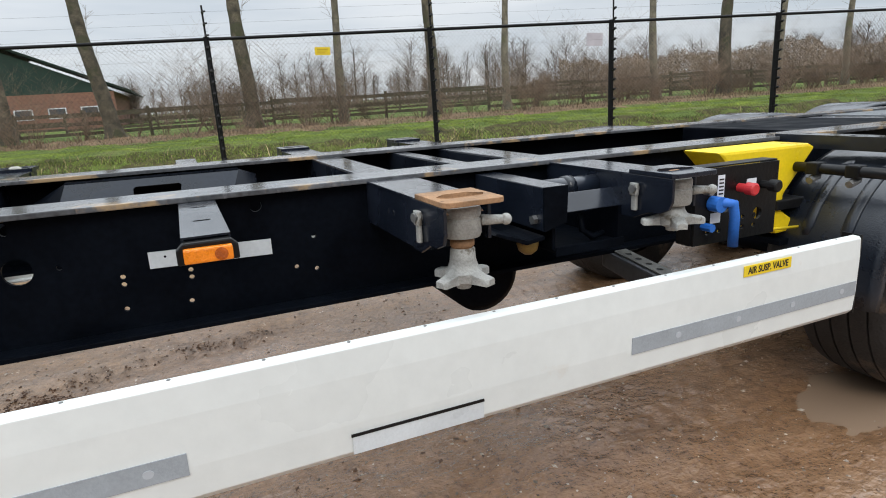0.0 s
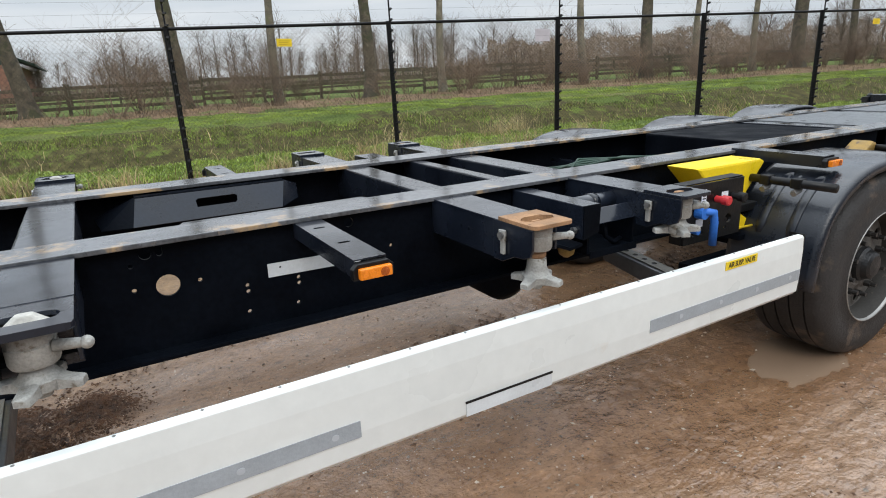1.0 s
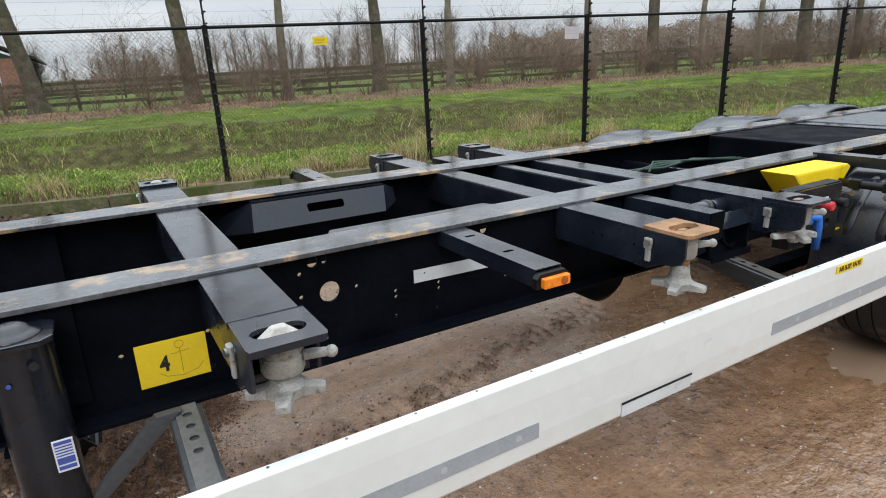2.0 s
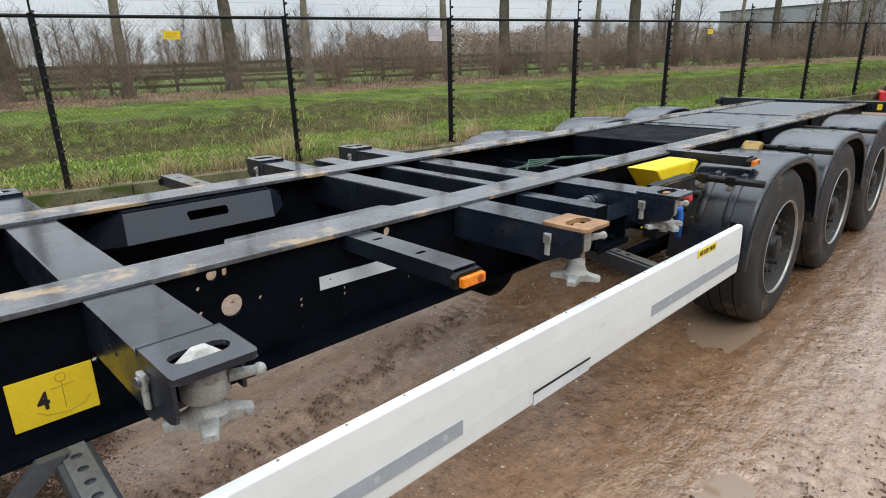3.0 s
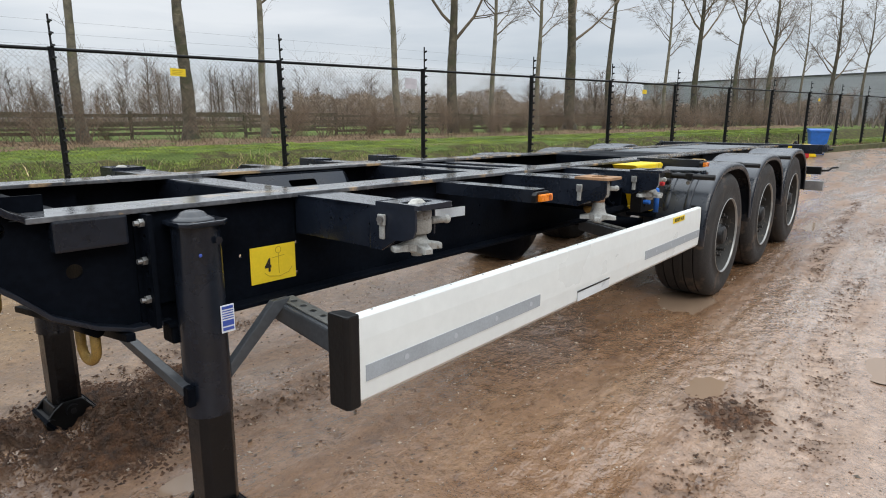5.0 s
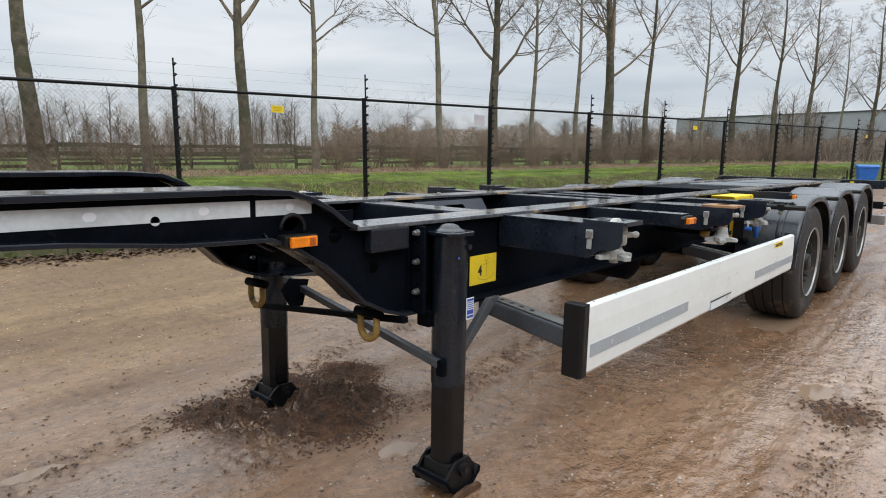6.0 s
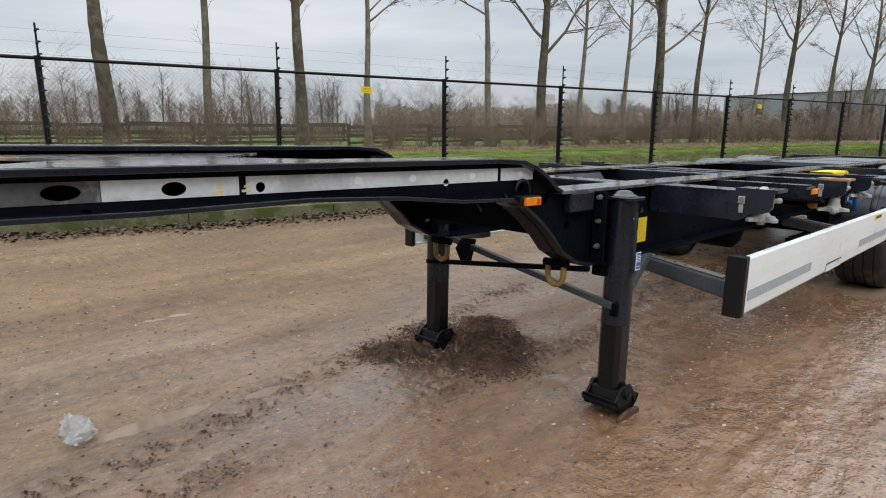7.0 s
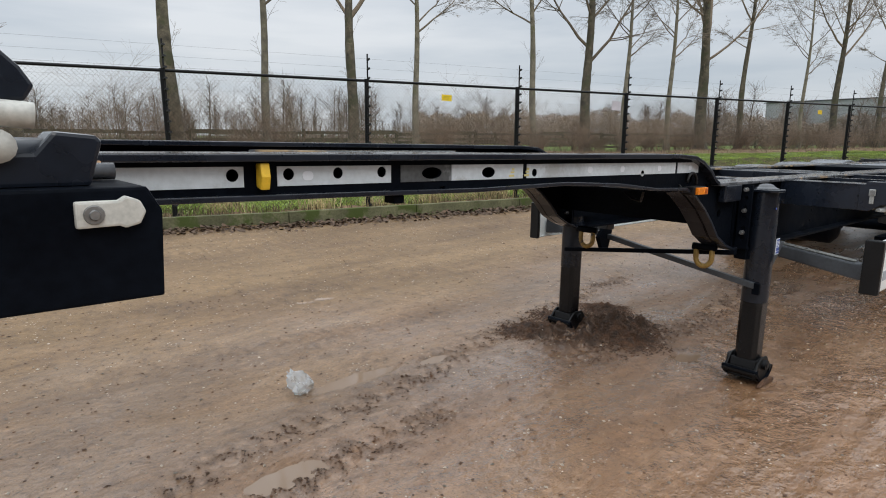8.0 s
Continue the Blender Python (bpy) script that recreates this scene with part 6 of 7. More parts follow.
def build_fence():
    rng = random.Random(4)
    bm = rod(B(), (0, 0, 0), (0, 0, 1.94), 0.034, 12)
    rod(bm, (0, 0, 1.94), (0, 0, 1.975), 0.038, 10)
    me = bpy.data.meshes.new("fence_post")
    bm.to_mesh(me)
    bm.free()
    me.materials.append(POST)
    bm = rod(B(), (0.0, -0.045, 0.1), (0.0, -0.045, 2.50), 0.012, 8)
    for k in range(17):
        z = 0.18 + 0.14 * k
        rod(bm, (0, -0.045, z - 0.012), (0.0, -0.100, z + 0.004), 0.017, 8)
        rod(bm, (0, -0.045, z + 0.008), (0.034, -0.07, z + 0.008), 0.011, 6)
    md = bpy.data.meshes.new("insulator_rod")
    bm.to_mesh(md)
    bm.free()
    md.materials.append(BLACK)
    for k, x in enumerate(POST_X):
        y = fence_y(x)
        z = float(land(x, y)) - 0.05
        ob = new("fence_post", me)
        ob.parent = fence
        ob.matrix_basis = pose(x, y, z, rng.uniform(-0.4, 0.4), rng.uniform(-0.5, 0.5)) @ Matrix.Diagonal((1, 1, (RAIL_Z - z) / 1.95, 1))
        rod_ob = new("insulator_rod", md)
        rod_ob.parent = fence
        rod_ob.matrix_basis = pose(x, y, 0.12, 0, rng.uniform(-0.4, 0.4))
    x0, x1 = POST_X[0], POST_X[-1]
    part("top_rail", sweep(B(), [(x, fence_y(x), RAIL_Z) for x in POST_X], 0.021, 10), POST, fence, smooth=True)
    # chain-link: straight wires in both diagonal directions, slightly apart
    verts, faces = [], []
    ex = 1 / math.hypot(1, 0.205)
    length = (x1 - x0) / ex
    low, top, pitch = 0.22, RAIL_Z - 0.02, 0.058
    run = top - low

    def wire(ax, az, bx, bz, off, r):
        o = len(verts)
        for s, z in ((ax, az), (bx, bz)):
            px, py = x0 + ex * s, fence_y(x0 + ex * s) + off
            verts.extend([(px - r * 0.7, py, z + r), (px + r, py - r, z), (px - r * 0.7, py + r, z - r)])
        faces.extend([(o, o + 1, o + 4, o + 3), (o + 1, o + 2, o + 5, o + 4), (o + 2, o, o + 3, o + 5)])

    n = int((length + run) / pitch)
    for i in range(n):
        s = i * pitch - run
        for lo, hi, off in ((s, s + run, -0.002), (s + run, s, 0.002)):
            a, za, b, zb = lo, low, hi, top
            wire(max(0, min(length, a)), low if 0 <= a <= length else low + (max(0, min(length, a)) - a) / (b - a) * run, max(0, min(length, b)), top if 0 <= b <= length else low + (max(0, min(length, b)) - a) / (b - a) * run, off, 0.0008)
    me = bpy.data.meshes.new("chain_link")
    me.from_pydata(verts, [], faces)
    ob = link_mesh("chain_link", me, WIRE, fence, "fine galvanised chain-link mesh")
    ob["kind"] = "stuff"
    verts, faces = [], []
    for k in range(17):
        z = 0.30 + 0.14 * k
        for one, two in zip(POST_X, POST_X[1:]):
            wire((one - x0) / ex, z, (two - x0) / ex, z, -0.085, 0.0008)
    me = bpy.data.meshes.new("electric_wire")
    me.from_pydata(verts, [], faces)
    ob = link_mesh("electric_wire", me, WIRE, fence, "thin stretched electric wires")
    ob["kind"] = "stuff"


build_fence()


def warning_sign(x, z, color, w=0.20, h=0.10):
    y = fence_y(x) - 0.02
    ob = part("warning_sign", box(B(), -w / 2, w / 2, -0.0015, 0.0015, -h / 2, h / 2), color, bevel=0.0006)
    ob.matrix_basis = pose(x, y, z, 0, 2, -8.5)
    tagged(ob, "small yellow warning sign hung on the fence wires" if color is YELLOW_STICK else "small pale sign hung on the fence mesh", "sign", group="signs on the fence")
    if color is not YELLOW_STICK:
        return
    bm = B()
    for k in range(3):
        box(bm, -w * 0.36, w * (0.36 - 0.1 * k), -0.0028, -0.0017, h * (0.18 - 0.22 * k), h * (0.26 - 0.22 * k))
    part("sign_lettering", bm, INK_DARK_YELLOW, ob)


warning_sign(0.855, 2.014, YELLOW_STICK)
warning_sign(11.65, 2.02, YELLOW_STICK)
warning_sign(22.5, 2.0, YELLOW_STICK)
warning_sign(4.65, 1.99, PALE_SIGN, 0.26, 0.18)


# ---- bare trees and brush ----
class Twigs:
    """Collects tapered limbs into one mesh."""

    def __init__(self):
        self.verts, self.faces = [], []

    def limb(self, pts, radii, n):
        rings = []
        for i, p in enumerate(pts):
            d = (pts[min(i + 1, len(pts) - 1)] - pts[max(i - 1, 0)])
            d = d.normalized() if d.length > 1e-6 else Vector((0, 0, 1))
            a = d.cross(Vector((0.41, 0.77, 0.23))).normalized()
            c = d.cross(a)
            rings.append(len(self.verts))
            for k in range(n):
                t = 2 * math.pi * k / n
                self.verts.append(tuple(p + (a * math.cos(t) + c * math.sin(t)) * radii[i]))
        for one, two in zip(rings, rings[1:]):
            for k in range(n):
                self.faces.append((one + k, one + (k + 1) % n, two + (k + 1) % n, two + k))

    def mesh(self, name):
        me = bpy.data.meshes.new(name)
        me.from_pydata(self.verts, [], self.faces)
        return me


def grow(tw, rng, start, direction, length, radius, depth, sides, spread=0.55, up=0.25, kids=5):
    """A limb that bends and tapers, and its side shoots."""
    steps = 5 if depth > 1 else 3 if depth else 2
    p, d = Vector(start), Vector(direction).normalized()
    pts, radii = [p.copy()], [radius]
    for i in range(steps):
        d = (d + Vector((rng.gauss(0, 0.10), rng.gauss(0, 0.10), rng.gauss(0, 0.06) + up * 0.25))).normalized()
        p = p + d * (length / steps)
        pts.append(p.copy())
        radii.append(max(radius * (1 - 0.85 * (i + 1) / steps), 0.0018))
    tw.limb(pts, radii, sides)
    if depth == 0:
        return
    for k in range(kids):
        f = rng.uniform(0.25, 1.0)
        i = min(int(f * steps), steps - 1)
        q = pts[i].lerp(pts[i + 1], f * steps - i)
        a = rng.random() * 6.283
        side = Vector((math.cos(a), math.sin(a), 0))
        nd = (d * 0.55 + side * spread + Vector((0, 0, up))).normalized()
        grow(tw, rng, q, nd, length * rng.uniform(0.38, 0.62), max(radii[i] * 0.5, 0.002), depth - 1, 4 if depth > 2 else 3, spread, up - (0.22 if 1 < depth < 4 and up < 0.2 else 0.0), kids)


def shoot(tw, rng, start, direction, length, radius, level, up, droop=0.0):
    """A limb that sweeps upwards, carries side shoots and ends in fine, slightly hanging twigs."""
    steps = (3, 3, 4, 7)[level]
    p, d = Vector(start), Vector(direction).normalized()
    pts, radii = [p.copy()], [radius]
    for i in range(steps):
        bend = up * (0.5 + 0.5 * i / steps) - droop * (i / steps)
        d = (d + Vector((rng.gauss(0, 0.11), rng.gauss(0, 0.11), rng.gauss(0, 0.05) + bend))).normalized()
        p = p + d * (length / steps)
        pts.append(p.copy())
        radii.append(max(radius * (1 - 0.86 * (i + 1) / steps), 0.0048))
    tw.limb(pts, radii, (3, 3, 4, 6)[level])
    if level == 0:
        return
    for k in range((0, 5, 6, 9)[level]):
        f = rng.uniform(0.22 if level == 3 else 0.12, 0.98)
        i = min(int(f * steps), steps - 1)
        q = pts[i].lerp(pts[i + 1], f * steps - i)
        along = (pts[i + 1] - pts[i]).normalized()
        a = rng.random() * 6.283
        side = Vector((math.cos(a), math.sin(a), rng.uniform(-0.35, 0.35)))
        side = (side - along * side.dot(along)).normalized()
        nd = along * rng.uniform(0.5, 0.95) + side * rng.uniform(0.55, 0.9)
        part_length = length * rng.uniform(0.30, 0.54) * (1.15 - 0.45 * f)
        shoot(tw, rng, q, nd, part_length, max(radii[i] * rng.uniform(0.38, 0.55), 0.0062), level - 1, (0.08, 0.05, 0.12)[level - 1], 0.26 if level < 3 else 0.07)


def tree_meshes(seed, height, girth, fork, limbs, bark, lean=0.0, sway=0.10):
    """Trunk and crown of a bare poplar. limbs: height, bearing, length, slope from upright and thickness of the main limbs that are known."""
    rng = random.Random(seed)
    trunk, crown = Twigs(), Twigs()
    n = 20
    pts, radii = [], []
    lx, ly = lean * 0.72 + rng.gauss(0, 0.008), -lean * 0.69 + rng.gauss(0, 0.008)
    wob = rng.random() * 6
    for i in range(n + 1):
        z = height * i / n
        f = i / n
        wx, wy = sway * math.sin(z * 0.55 + wob) * min(1, f * 5), sway * math.cos(z * 0.47 + wob) * min(1, f * 5)
        pts.append(Vector((lx * z + wx, ly * z + wy, z - 0.15)))
        radii.append(max(girth * (1.0 - 0.93 * f ** 0.85) * (1.55 if i == 0 else 1.0), 0.012))
    fine_pts, fine_r = [], []
    for i in range(n):
        for k in range(3):
            f = k / 3
            fine_pts.append(pts[i].lerp(pts[i + 1], f))
            r = radii[i] * (1 - f) + radii[i + 1] * f
            if i == 0:
                r = girth * (1.0 + 0.55 * (1 - f) ** 2.2)
            fine_r.append(r * (1 + rng.uniform(-0.05, 0.05)))
    trunk.limb(fine_pts + [pts[-1]], fine_r + [radii[-1]], 12)

    def at(z):
        f = min(max((z + 0.15) / height * n, 0), n - 0.01)
        i = int(f)
        return pts[i].lerp(pts[i + 1], f - i), radii[i] * (1 - f + i) + radii[i + 1] * (f - i)
    for z, bearing, length, slope, thick in limbs:
        p, r = at(z)
        a, b = radians(bearing), radians(slope)
        shoot(crown, rng, p, (math.cos(a) * math.sin(b), math.sin(a) * math.sin(b), math.cos(b)), length, r * thick, 3, 0.09)
    count = 15
    low = fork + 0.8
    for k in range(count):
        z = low + (height * 0.96 - low) * (k / count) ** 0.95 + rng.uniform(-0.4, 0.4)
        p, r = at(z)
        a = k * 2.4 + rng.uniform(-0.8, 0.8)
        b = radians(rng.uniform(32, 62))
        shoot(crown, rng, p, (math.cos(a) * math.sin(b), math.sin(a) * math.sin(b), math.cos(b)), rng.uniform(2.6, 5.0) * (1.15 - 0.6 * k / count), r * rng.uniform(0.30, 0.5), 3, 0.10)
    # thin water shoots along the bare stem
    for k in range(6):
        p, r = at(rng.uniform(1.5, fork))
        a = rng.random() * 6.3
        shoot(crown, rng, p + Vector((math.cos(a), math.sin(a), 0)) * r * 0.8, (math.cos(a) * 0.6, math.sin(a) * 0.6, 1.0), rng.uniform(0.5, 1.3), 0.010, 1, 0.12)
    a, b = trunk.mesh("trunk"), crown.mesh("crown")
    a.materials.append(bark)
    b.materials.append(TWIG)
    for p in a.polygons:
        p.use_smooth = True
    return a, b


RIGHT, LEFT = -44, 136      # bearings along the row, towards its two ends
TREE_KINDS = {
    "bent": tree_meshes(31, 19.0, 0.33, 7.0, [(7.4, LEFT, 4.5, 50, 0.5), (8.2, RIGHT, 4.5, 40, 0.5)], BARK, 0.04, 0.12),
    "forked": tree_meshes(32, 19.0, 0.31, 6.6, [(6.5, LEFT - 20, 5.0, 48, 0.45), (6.4, RIGHT + 15, 5.5, 38, 0.62), (9.0, LEFT, 4.0, 40, 0.4)], BARK, 0.0, 0.12),
    "slim": tree_meshes(33, 17.0, 0.20, 6.0, [(6.1, RIGHT, 3.6, 50, 0.45), (7.6, LEFT + 30, 3.0, 55, 0.4)], BARK_PALE, 0.0, 0.12),
    "slim_swept": tree_meshes(34, 17.0, 0.22, 6.3, [(6.8, LEFT, 4.2, 62, 0.4), (7.3, RIGHT, 3.4, 35, 0.4)], BARK_PALE, -0.06, 0.14),
    "armed": tree_meshes(35, 20.0, 0.34, 6.2, [(6.0, LEFT, 6.5, 46, 0.42), (5.1, RIGHT, 6.5, 50, 0.45), (7.6, RIGHT + 20, 4.5, 38, 0.4)], BARK, -0.01, 0.14),
    "twin": tree_meshes(36, 20.0, 0.42, 6.8, [(6.9, RIGHT + 10, 9.0, 14, 0.72), (5.8, RIGHT, 6.0, 50, 0.36), (8.6, LEFT, 4.5, 60, 0.35)], BARK, -0.01, 0.12),
    "vee": tree_meshes(37, 19.0, 0.25, 8.6, [(9.2, LEFT, 6.0, 36, 0.6), (9.0, RIGHT, 6.0, 36, 0.6), (7.4, LEFT - 30, 3.0, 60, 0.3)], BARK, 0.01, 0.14),
    "broad": tree_meshes(38, 20.0, 0.33, 7.6, [(8.2, LEFT, 6.5, 45, 0.5), (7.4, RIGHT, 6.0, 42, 0.5), (9.2, RIGHT - 20, 5.0, 35, 0.45)], BARK, 0.0, 0.12),
}


def tree(x, y, kind, size=1.0, lean=0.0):
    root = new("tree")
    root.matrix_basis = pose(x, y, float(land(x, y)), 0, lean, 0) @ Matrix.Diagonal((size, size, size, 1))
    for name, me in zip(("trunk", "crown"), TREE_KINDS[kind]):
        ob = new(name, me)
        ob.parent = root
    labels = {"bent": "stout bare poplar with a bent mossy trunk", "twin": "bare poplar whose trunk divides into two stems", "slim": "slim bare young poplar with pale bark", "slim_swept": "slim bare poplar with pale bark, leaning slightly"}
    tagged(root, labels.get(kind, "tall bare poplar with forking limbs and mossy bark"), "tree", group="trees behind the ditch")


# one row along the far bank, stout and slim stems by turns
ROW = [(-14.6, "broad"), (-10.8, "slim"), (-7.0, "forked"), (-3.3, "bent"), (1.98, "bent"), (5.71, "slim"), (9.71, "forked"), (13.16, "slim"), (20.95, "slim_swept"), (24.85, "armed"), (28.13, "slim"), (32.44, "slim"), (36.04, "twin"), (40.52, "vee"), (48.92, "slim"), (54.13, "broad"), (62.33, "vee"), (70.5, "broad"), (80.0, "slim"), (91.0, "armed"), (104.0, "vee")]
for k, (x, kind) in enumerate(ROW):
    tree(x, 26.9 - 0.16 * x, kind, 1.0 + 0.05 * math.sin(k * 1.7), (0, 0, 0, -7, -3, 0, 0, 0, 0, 1, 1, 0, 0, 1, 0, 0, 0, 1, 0, 0, 1)[k])


def bush_mesh(seed, height, stems, name="shrub"):
    rng = random.Random(seed)
    tw = Twigs()
    for k in range(stems):
        a, r = rng.random() * 6.283, rng.random() * 0.28
        p = Vector((math.cos(a) * r, math.sin(a) * r, -0.1))
        d = Vector((math.cos(a) * 0.45, math.sin(a) * 0.45, 1.0)) + Vector((rng.gauss(0, 0.2), rng.gauss(0, 0.2), 0))
        grow(tw, rng, p, d, height * rng.uniform(0.4, 0.78), 0.014, 2, 4, 0.8, 0.22, 7)
    me = tw.mesh(name)
    me.materials.append(BRUSH)
    return me


BUSHES = [bush_mesh(51, 2.2, 11), bush_mesh(52, 3.2, 12), bush_mesh(53, 1.5, 15), bush_mesh(54, 3.7, 13)]
# the large fans of stems that stand out of the strip, then the scrub between them
BUSH_PLACES = [(-0.6, 24.6, 3), (0.3, 25.3, 1), (4.0, 25.0, 1), (4.9, 24.4, 0), (8.6, 24.2, 1), (14.8, 22.6, 3), (16.0, 22.4, 1), (17.6, 23.0, 3), (19.6, 22.2, 1), (22.6, 21.6, 1), (26.4, 21.4, 3), (30.3, 20.6, 1)]


def shrub(x, y, kind, turn, size):
    ob = new("shrub", BUSHES[kind])
    ob.matrix_basis = pose(x, y, float(land(x, y)), 0, 0, turn) @ Matrix.Diagonal((size, size, size, 1))
    tagged(ob, "tall bare shrub, a fan of brown stems beyond the ditch" if kind == 3 else "bare brown shrub in the strip beyond the ditch", "shrub", group="shrubs beyond the ditch")


def build_brush():
    rng = random.Random(61)
    for x, y, kind in BUSH_PLACES:
        shrub(x, y, kind, rng.uniform(0, 360), 1.0)
    for k in range(160):
        x = -14 + 84 * (k / 160) ** 1.05 + rng.uniform(-0.7, 0.7)
        y = 26.0 - 0.16 * x + rng.uniform(-2.2, 2.6)
        if x < 12 and rng.random() < 0.35:
            continue
        shrub(x, y, rng.choice((0, 0, 1, 2, 2, 2)), rng.uniform(0, 360), rng.uniform(0.6, 1.15))


build_brush()


# ---- paddock fence, woodland, buildings ----
def build_paddock():
    for row, (c, count) in enumerate(((28.4, 50), (41.0, 50))):
        pad = new("paddock_fence")
        tagged(pad, "weathered dark wooden post-and-rail paddock fence", "fence", group="paddock fences")
        post = bpy.data.meshes.new("post")
        bm = box(B(), -0.06, 0.06, -0.06, 0.06, -0.1, 1.22)
        bm.to_mesh(post)
        bm.free()
        post.materials.append(WOOD)
        rail = bpy.data.meshes.new("rail")
        bm = box(B(), -1.24, 1.24, -0.10, -0.065, -0.065, 0.065)
        bm.to_mesh(rail)
        bm.free()
        rail.materials.append(WOOD)
        for k in range(count):
            x = -22 + 2.5 * k
            y = c - 0.16 * x
            z = float(land(x, y))
            ob = new("post", post)
            ob.parent = pad
            ob.matrix_basis = pose(x, y, z, 0, (k * 37 % 5 - 2) * 0.6, -9.1)
            for j in range(3):
                ob = new("rail", rail)
                ob.parent = pad
                ob.matrix_basis = pose(x + 1.25, y - 0.20, z + 0.27 + 0.39 * j, 0, (k * 53 % 7 - 3) * 0.2, -9.1)


build_paddock()


def build_woods():
    """Far bare woodland, too far to tell tree from tree: stems and a haze of thin twigs."""
    rng = np.random.default_rng(71)

    def slivers(name, p, q, w0, w1, mat, label, category):
        """Thin tapered strips from p to q."""
        n = len(p)
        d = q - p
        side = np.stack([d[:, 1] + rng.normal(0, 0.3, n), -d[:, 0] + rng.normal(0, 0.3, n), rng.normal(0, 0.2, n)], -1)
        side /= np.linalg.norm(side, axis=1)[:, None] + 1e-9
        v = np.stack([p - side * w0[:, None], p + side * w0[:, None], q + side * w1[:, None], q - side * w1[:, None]], 1)
        me = bpy.data.meshes.new(name)
        me.from_pydata(v.reshape(-1, 3).tolist(), [], (np.arange(n)[:, None] * 4 + np.arange(4)).tolist())
        tagged(link_mesh(name, me, mat), label, category, kind="stuff")

    n, m = 620, 130
    a = np.radians(rng.uniform(-35, 112, n))
    dist = rng.uniform(75, 150, n)
    h = rng.uniform(3.0, 7.0, n) * (0.75 + 0.6 * rough(a * 9, 0 * a, 3)) * (1.0 + 0.35 * smooth(0.75, 0.3, a))
    foot = np.stack([-2 + dist * np.sin(a), dist * np.cos(a), 0 * a], -1)
    lean = rng.normal(0, 0.06, (n, 2)) * h[:, None]
    top = foot + np.concatenate([lean, h[:, None] * 0.93], 1)
    f = np.clip(rng.beta(2.2, 1.4, (n, m)), 0.10, 0.97)
    root = foot[:, None] + (top - foot)[:, None] * f[..., None]
    b = rng.random((n, m)) * 6.283
    reach = h[:, None] * (0.10 + 0.42 * rng.random((n, m))) * (1.20 - 0.75 * f)
    tip = root + np.stack([np.cos(b) * reach, np.sin(b) * reach, reach * rng.uniform(0.15, 1.0, (n, m))], -1)
    # side shoots from the middles of the twigs
    mid = root + (tip - root) * rng.uniform(0.3, 0.8, (n, m, 1))
    off = np.stack([rng.normal(0, 0.5, (n, m)), rng.normal(0, 0.5, (n, m)), rng.uniform(0.2, 1.0, (n, m))], -1) * reach[..., None] * 0.6
    p = np.concatenate([foot, root.reshape(-1, 3), mid.reshape(-1, 3)])
    q = np.concatenate([top, tip.reshape(-1, 3), (mid + off).reshape(-1, 3)])
    w0 = np.concatenate([0.014 * h + 0.02, np.full(n * m, 0.022), np.full(n * m, 0.014)])
    w1 = np.concatenate([np.full(n, 0.02), np.full(n * m, 0.009), np.full(n * m, 0.007)])
    slivers("far_woodland", p, q, w0, w1, FAR_WOOD, "far belt of bare brown winter woodland beyond the pasture", "woodland")
    # undergrowth: dense low stems that close the belt near the ground
    n = 16000
    a = np.radians(rng.uniform(-35, 112, n))
    dist = rng.uniform(66, 120, n)
    h = rng.uniform(0.8, 2.6, n) * (0.6 + 0.9 * rough(a * 25, 0 * a, 6))
    foot = np.stack([-2 + dist * np.sin(a), dist * np.cos(a), 0 * a], -1)
    tip = foot + np.stack([rng.normal(0, 0.25, n) * h, rng.normal(0, 0.25, n) * h, h], -1)
    slivers("undergrowth", foot, tip, np.full(n, 0.075), np.full(n, 0.02), FAR_WOOD, "dense brown undergrowth at the foot of the far woodland", "undergrowth")


build_woods()


def build_hedge():
    """A dense brown hedge far behind the paddocks, built of countless leafy twigs."""
    rng = np.random.default_rng(77)
    n = 95000
    a = np.radians(rng.uniform(36, 84, n))
    dist = rng.uniform(70, 84, n) + 30 * smooth(0.9, 1.4, a)
    top = 3.0 + 1.2 * rough(a * 30, 0 * a, 2) + 0.8 * rough(a * 90, 0 * a, 5)
    z = top * rng.random(n) ** 0.8
    p = np.stack([-3 + dist * np.sin(a), dist * np.cos(a), z], -1)
    r = rng.uniform(0.05, 0.15, (n, 1))
    u, w = rng.normal(0, 1, (n, 3)), rng.normal(0, 1, (n, 3))
    u, w = u / np.linalg.norm(u, axis=1)[:, None] * r, w / np.linalg.norm(w, axis=1)[:, None] * r
    v = np.stack([p - u, p + w, p + u * 1.3], 1)
    me = bpy.data.meshes.new("hedge")
    me.from_pydata(v.reshape(-1, 3).tolist(), [], (np.arange(n)[:, None] * 3 + np.arange(3)).tolist())
    tagged(link_mesh("hedge", me, HEDGE), "dense brown winter hedge far behind the paddocks", "hedge", kind="stuff")


build_hedge()


def build_warehouse():
    root = new("warehouse")
    tagged(root, "long grey metal-clad warehouse far behind the trees", "building")
    root.matrix_basis = pose(137, 56, 0, 0, 0, -101.5)
    part("wall", box(B(), 0, 64, 0, 40, 0, 8.8), CLAD, root)
    part("roof", prism(B(), "x", -0.3, 64.3, [(-0.3, 8.805), (40.3, 8.805), (40.3, 9.0), (20, 9.4), (-0.3, 9.0)]), GREY_PAINT, root)
    bm = B()
    for k in range(18):
        box(bm, 0.05, 63.95, -0.07, -0.002, 0.3 + 0.48 * k, 0.46 + 0.48 * k)
    ob = part("cladding_rib", bm, CLAD, root)
    ob["kind"] = "stuff"


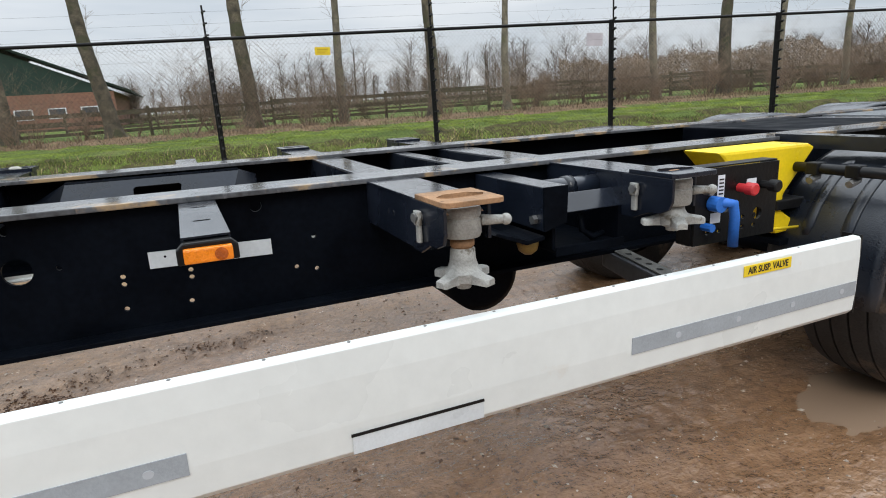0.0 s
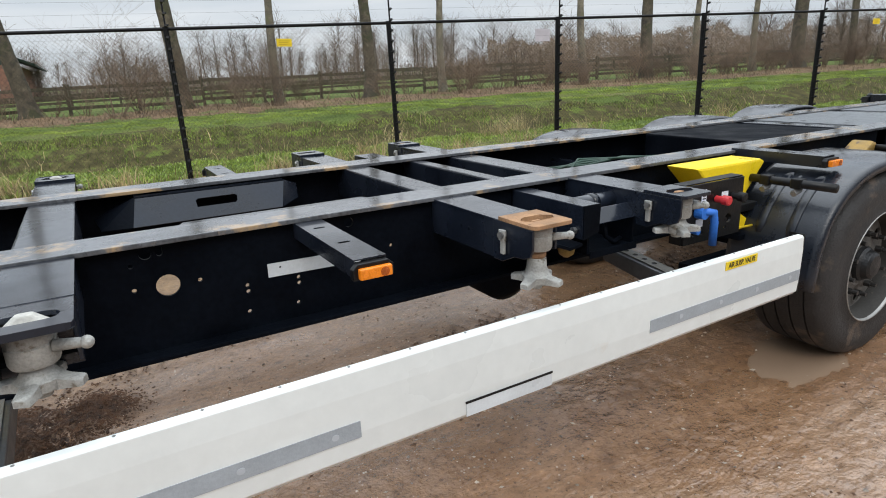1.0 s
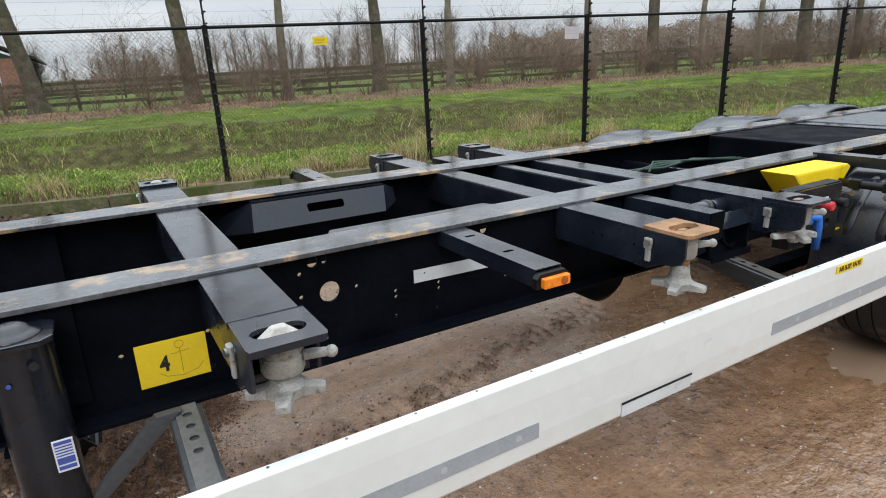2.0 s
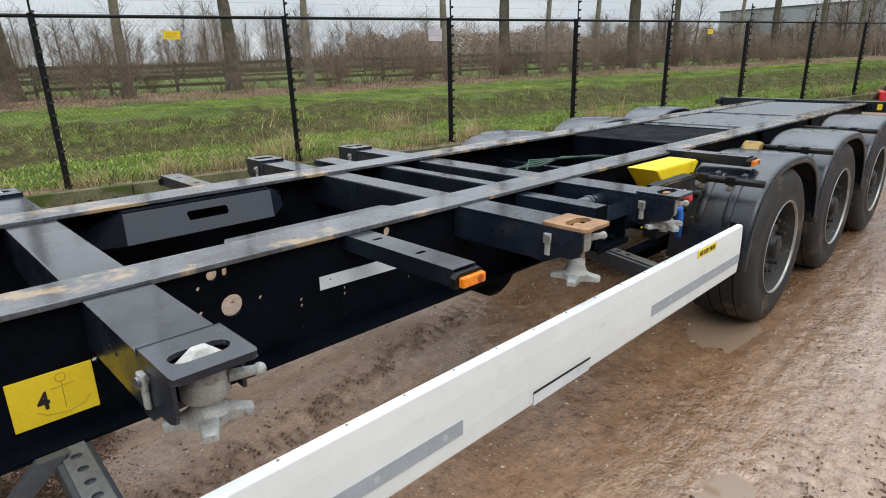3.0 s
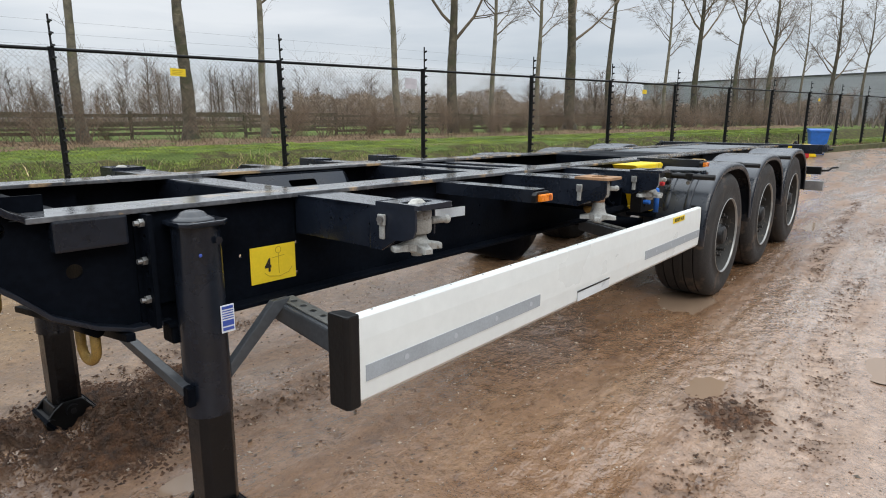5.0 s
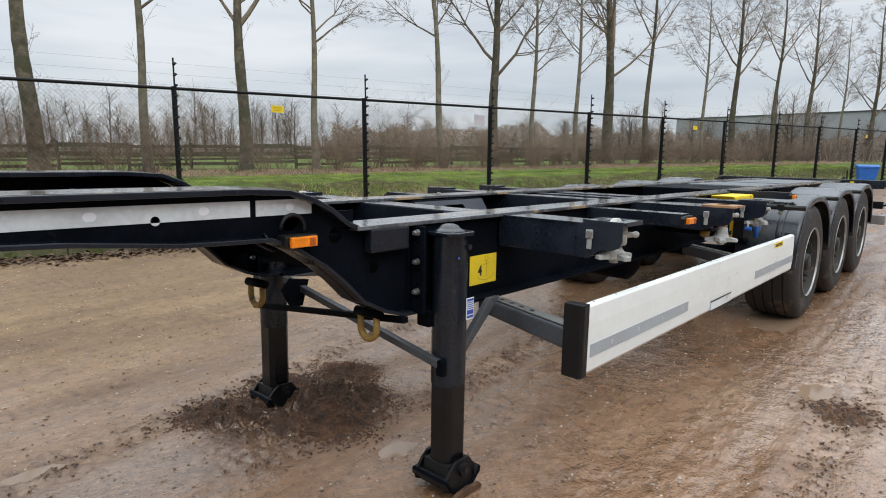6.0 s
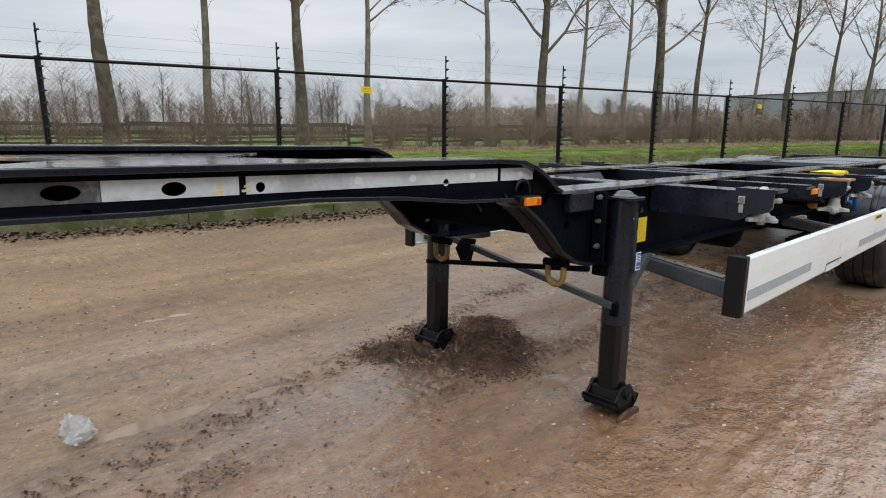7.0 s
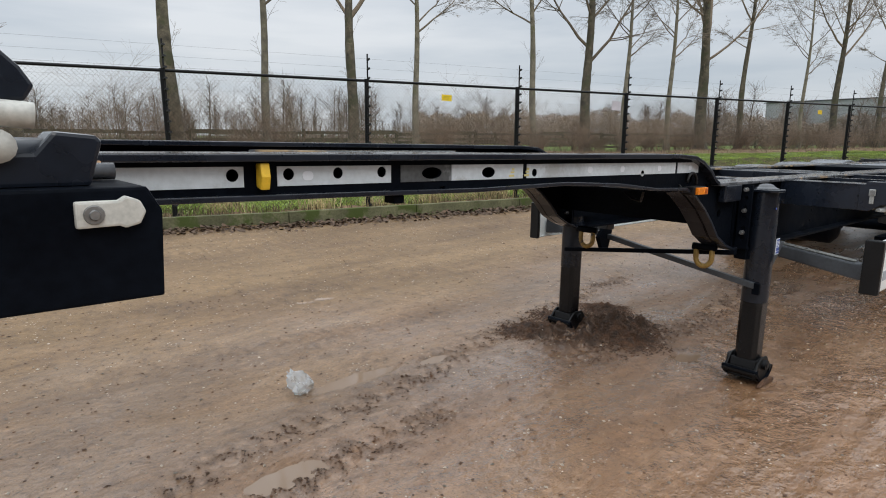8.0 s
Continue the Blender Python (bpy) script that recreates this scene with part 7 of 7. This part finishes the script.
def build_barn():
    root = new("barn")
    tagged(root, "low brick barn with a dark green gable and roof", "building")
    root.matrix_basis = pose(-2.4, 62, 0)
    part("wall", box(B(), -22.6, -3.2, 0, 24, 0, 3.6), BRICK_WALL, root)
    part("gable", prism(B(), "y", 0.0, 0.25, [(-22.6, 3.6), (-3.2, 3.6), (-13.0, 8.0)]), GABLE_GREEN, root, "dark green clad gable")
    part("roof", prism(B(), "y", -0.5, 24.5, [(-24.2, 3.35), (-13.0, 8.35), (-1.8, 3.4), (-1.8, 3.6), (-13.0, 8.55), (-24.2, 3.55)]), ROOF_GREEN, root)
    for x in (-19.5, -15.5, -11.0, -8.5, -6.0):
        win = part("window", box(B(), x, x + 1.4, -0.05, 0.05, 1.5, 2.4), LABEL_WHITE, root)
        part("pane", box(B(), x + 0.1, x + 1.3, -0.07, -0.052, 1.58, 2.32), GREY_PAINT, win)


build_warehouse()
build_barn()


# ---- unseen plain wall, added behind the camera to close the yard and darken reflections ----
ob = part("wall_south", box(B(), -90, 90, -14.3, -14.0, 0, 5.5), POST)
tagged(ob, "plain dark unseen wall added behind the camera to darken reflections", "wall", kind="structure")


# ---- small things in the yard ----
def wheelie_bin(x, y):
    root = new("wheelie_bin")
    root.matrix_basis = pose(x, y, float(land(x, y)), 0, 0, 200) @ Matrix.Diagonal((0.85, 0.85, 0.85, 1))
    tagged(root, "blue plastic wheelie bin standing by the kerb", "bin")
    bm = B()
    lo, hi = (0.21, 0.24), (0.28, 0.35)
    v = [bm.verts.new((sx * lo[0], sy * lo[1], 0.04)) for sx, sy in ((-1, -1), (1, -1), (1, 1), (-1, 1))] + [bm.verts.new((sx * hi[0], sy * hi[1], 0.96)) for sx, sy in ((-1, -1), (1, -1), (1, 1), (-1, 1))]
    for f in ((3, 2, 1, 0), (4, 5, 6, 7), (0, 1, 5, 4), (1, 2, 6, 5), (2, 3, 7, 6), (3, 0, 4, 7)):
        bm.faces.new([v[k] for k in f])
    part("body", bm, BLUE, root, bevel=0.03)
    part("rim", box(B(), -0.30, 0.30, -0.37, 0.37, 0.93, 0.98), BLUE, root, bevel=0.015)
    part("lid", prism(B(), "y", -0.38, 0.38, [(-0.31, 0.982), (0.31, 0.982), (0.31, 1.0), (0.1, 1.045), (-0.31, 1.06)]), BLUE, root, bevel=0.015)
    for s in (-1, 1):
        part("wheel", rod(B(), (-0.22, s * 0.26, 0.10), (-0.22, s * 0.31, 0.10), 0.10, 18), BLACK, root)


wheelie_bin(20.8, 3.58)


def toolbox(x, y):
    root = new("drain_cover_stand")
    root.matrix_basis = pose(x, y, float(land(x, y)), 0, 0, 15)
    tagged(root, "red low container holding black hoses beside the kerb", "container")
    part("tray", box(B(), -0.55, 0.55, -0.3, 0.3, 0.0, 0.26), RED, root, bevel=0.03)
    bm = B()
    for k in range(6):
        sweep(bm, [(-0.4 + 0.13 * k, -0.1, 0.26), (-0.3 + 0.1 * k, 0.05, 0.42 + 0.04 * (k % 3)), (-0.2 + 0.13 * k, 0.15, 0.28)], 0.035, 6)
    part("hoses", bm, BLACK, root, smooth=True)
    part("handle", rod(B(), (-0.25, 0, 0.3), (-0.42, 0.05, 0.75), 0.02, 8), BLACK, root)


toolbox(19.3, 3.92)
ob = part("yellow_block", prism(B(), "x", -0.12, 0.12, [(-0.30, 0), (0.30, 0), (0.12, 0.42), (-0.08, 0.42)]), YELLOW, bevel=0.02)
ob.matrix_basis = pose(19.9, 3.74, float(land(19.9, 3.74)), 0, 0, 30)
tagged(ob, "yellow wheel-stop block lying by the kerb", "block")


def crushed_bottle(x, y):
    """A crumpled plastic bottle, squashed so that it stands on its side in sharp folds."""
    bm = B()
    prof = [(0.0, 0.020), (0.004, 0.052), (0.030, 0.060), (0.055, 0.050), (0.080, 0.058), (0.105, 0.050), (0.125, 0.044), (0.140, 0.026), (0.152, 0.020), (0.165, 0.019)]
    lathe(bm, (0, 0, 0), "z", prof, 16)
    for v in bm.verts:
        k = noise.noise((v.co.x * 34, v.co.y * 34, v.co.z * 26))
        f = noise.noise((v.co.x * 70 + 5, v.co.y * 70, v.co.z * 60))
        v.co.x *= 1.15 + 0.6 * k + 0.3 * f
        v.co.y *= 0.75 + 0.5 * k
        v.co.z *= 0.9 + 0.25 * f
    ob = part("crushed_bottle", bm, CLEAR)
    ob.matrix_basis = pose(x, y, float(yard(x, y)) + 0.028, -62, 0, 12)
    tagged(ob, "crushed clear plastic bottle lying on the mud", "bottle")


crushed_bottle(-4.42, 3.46)
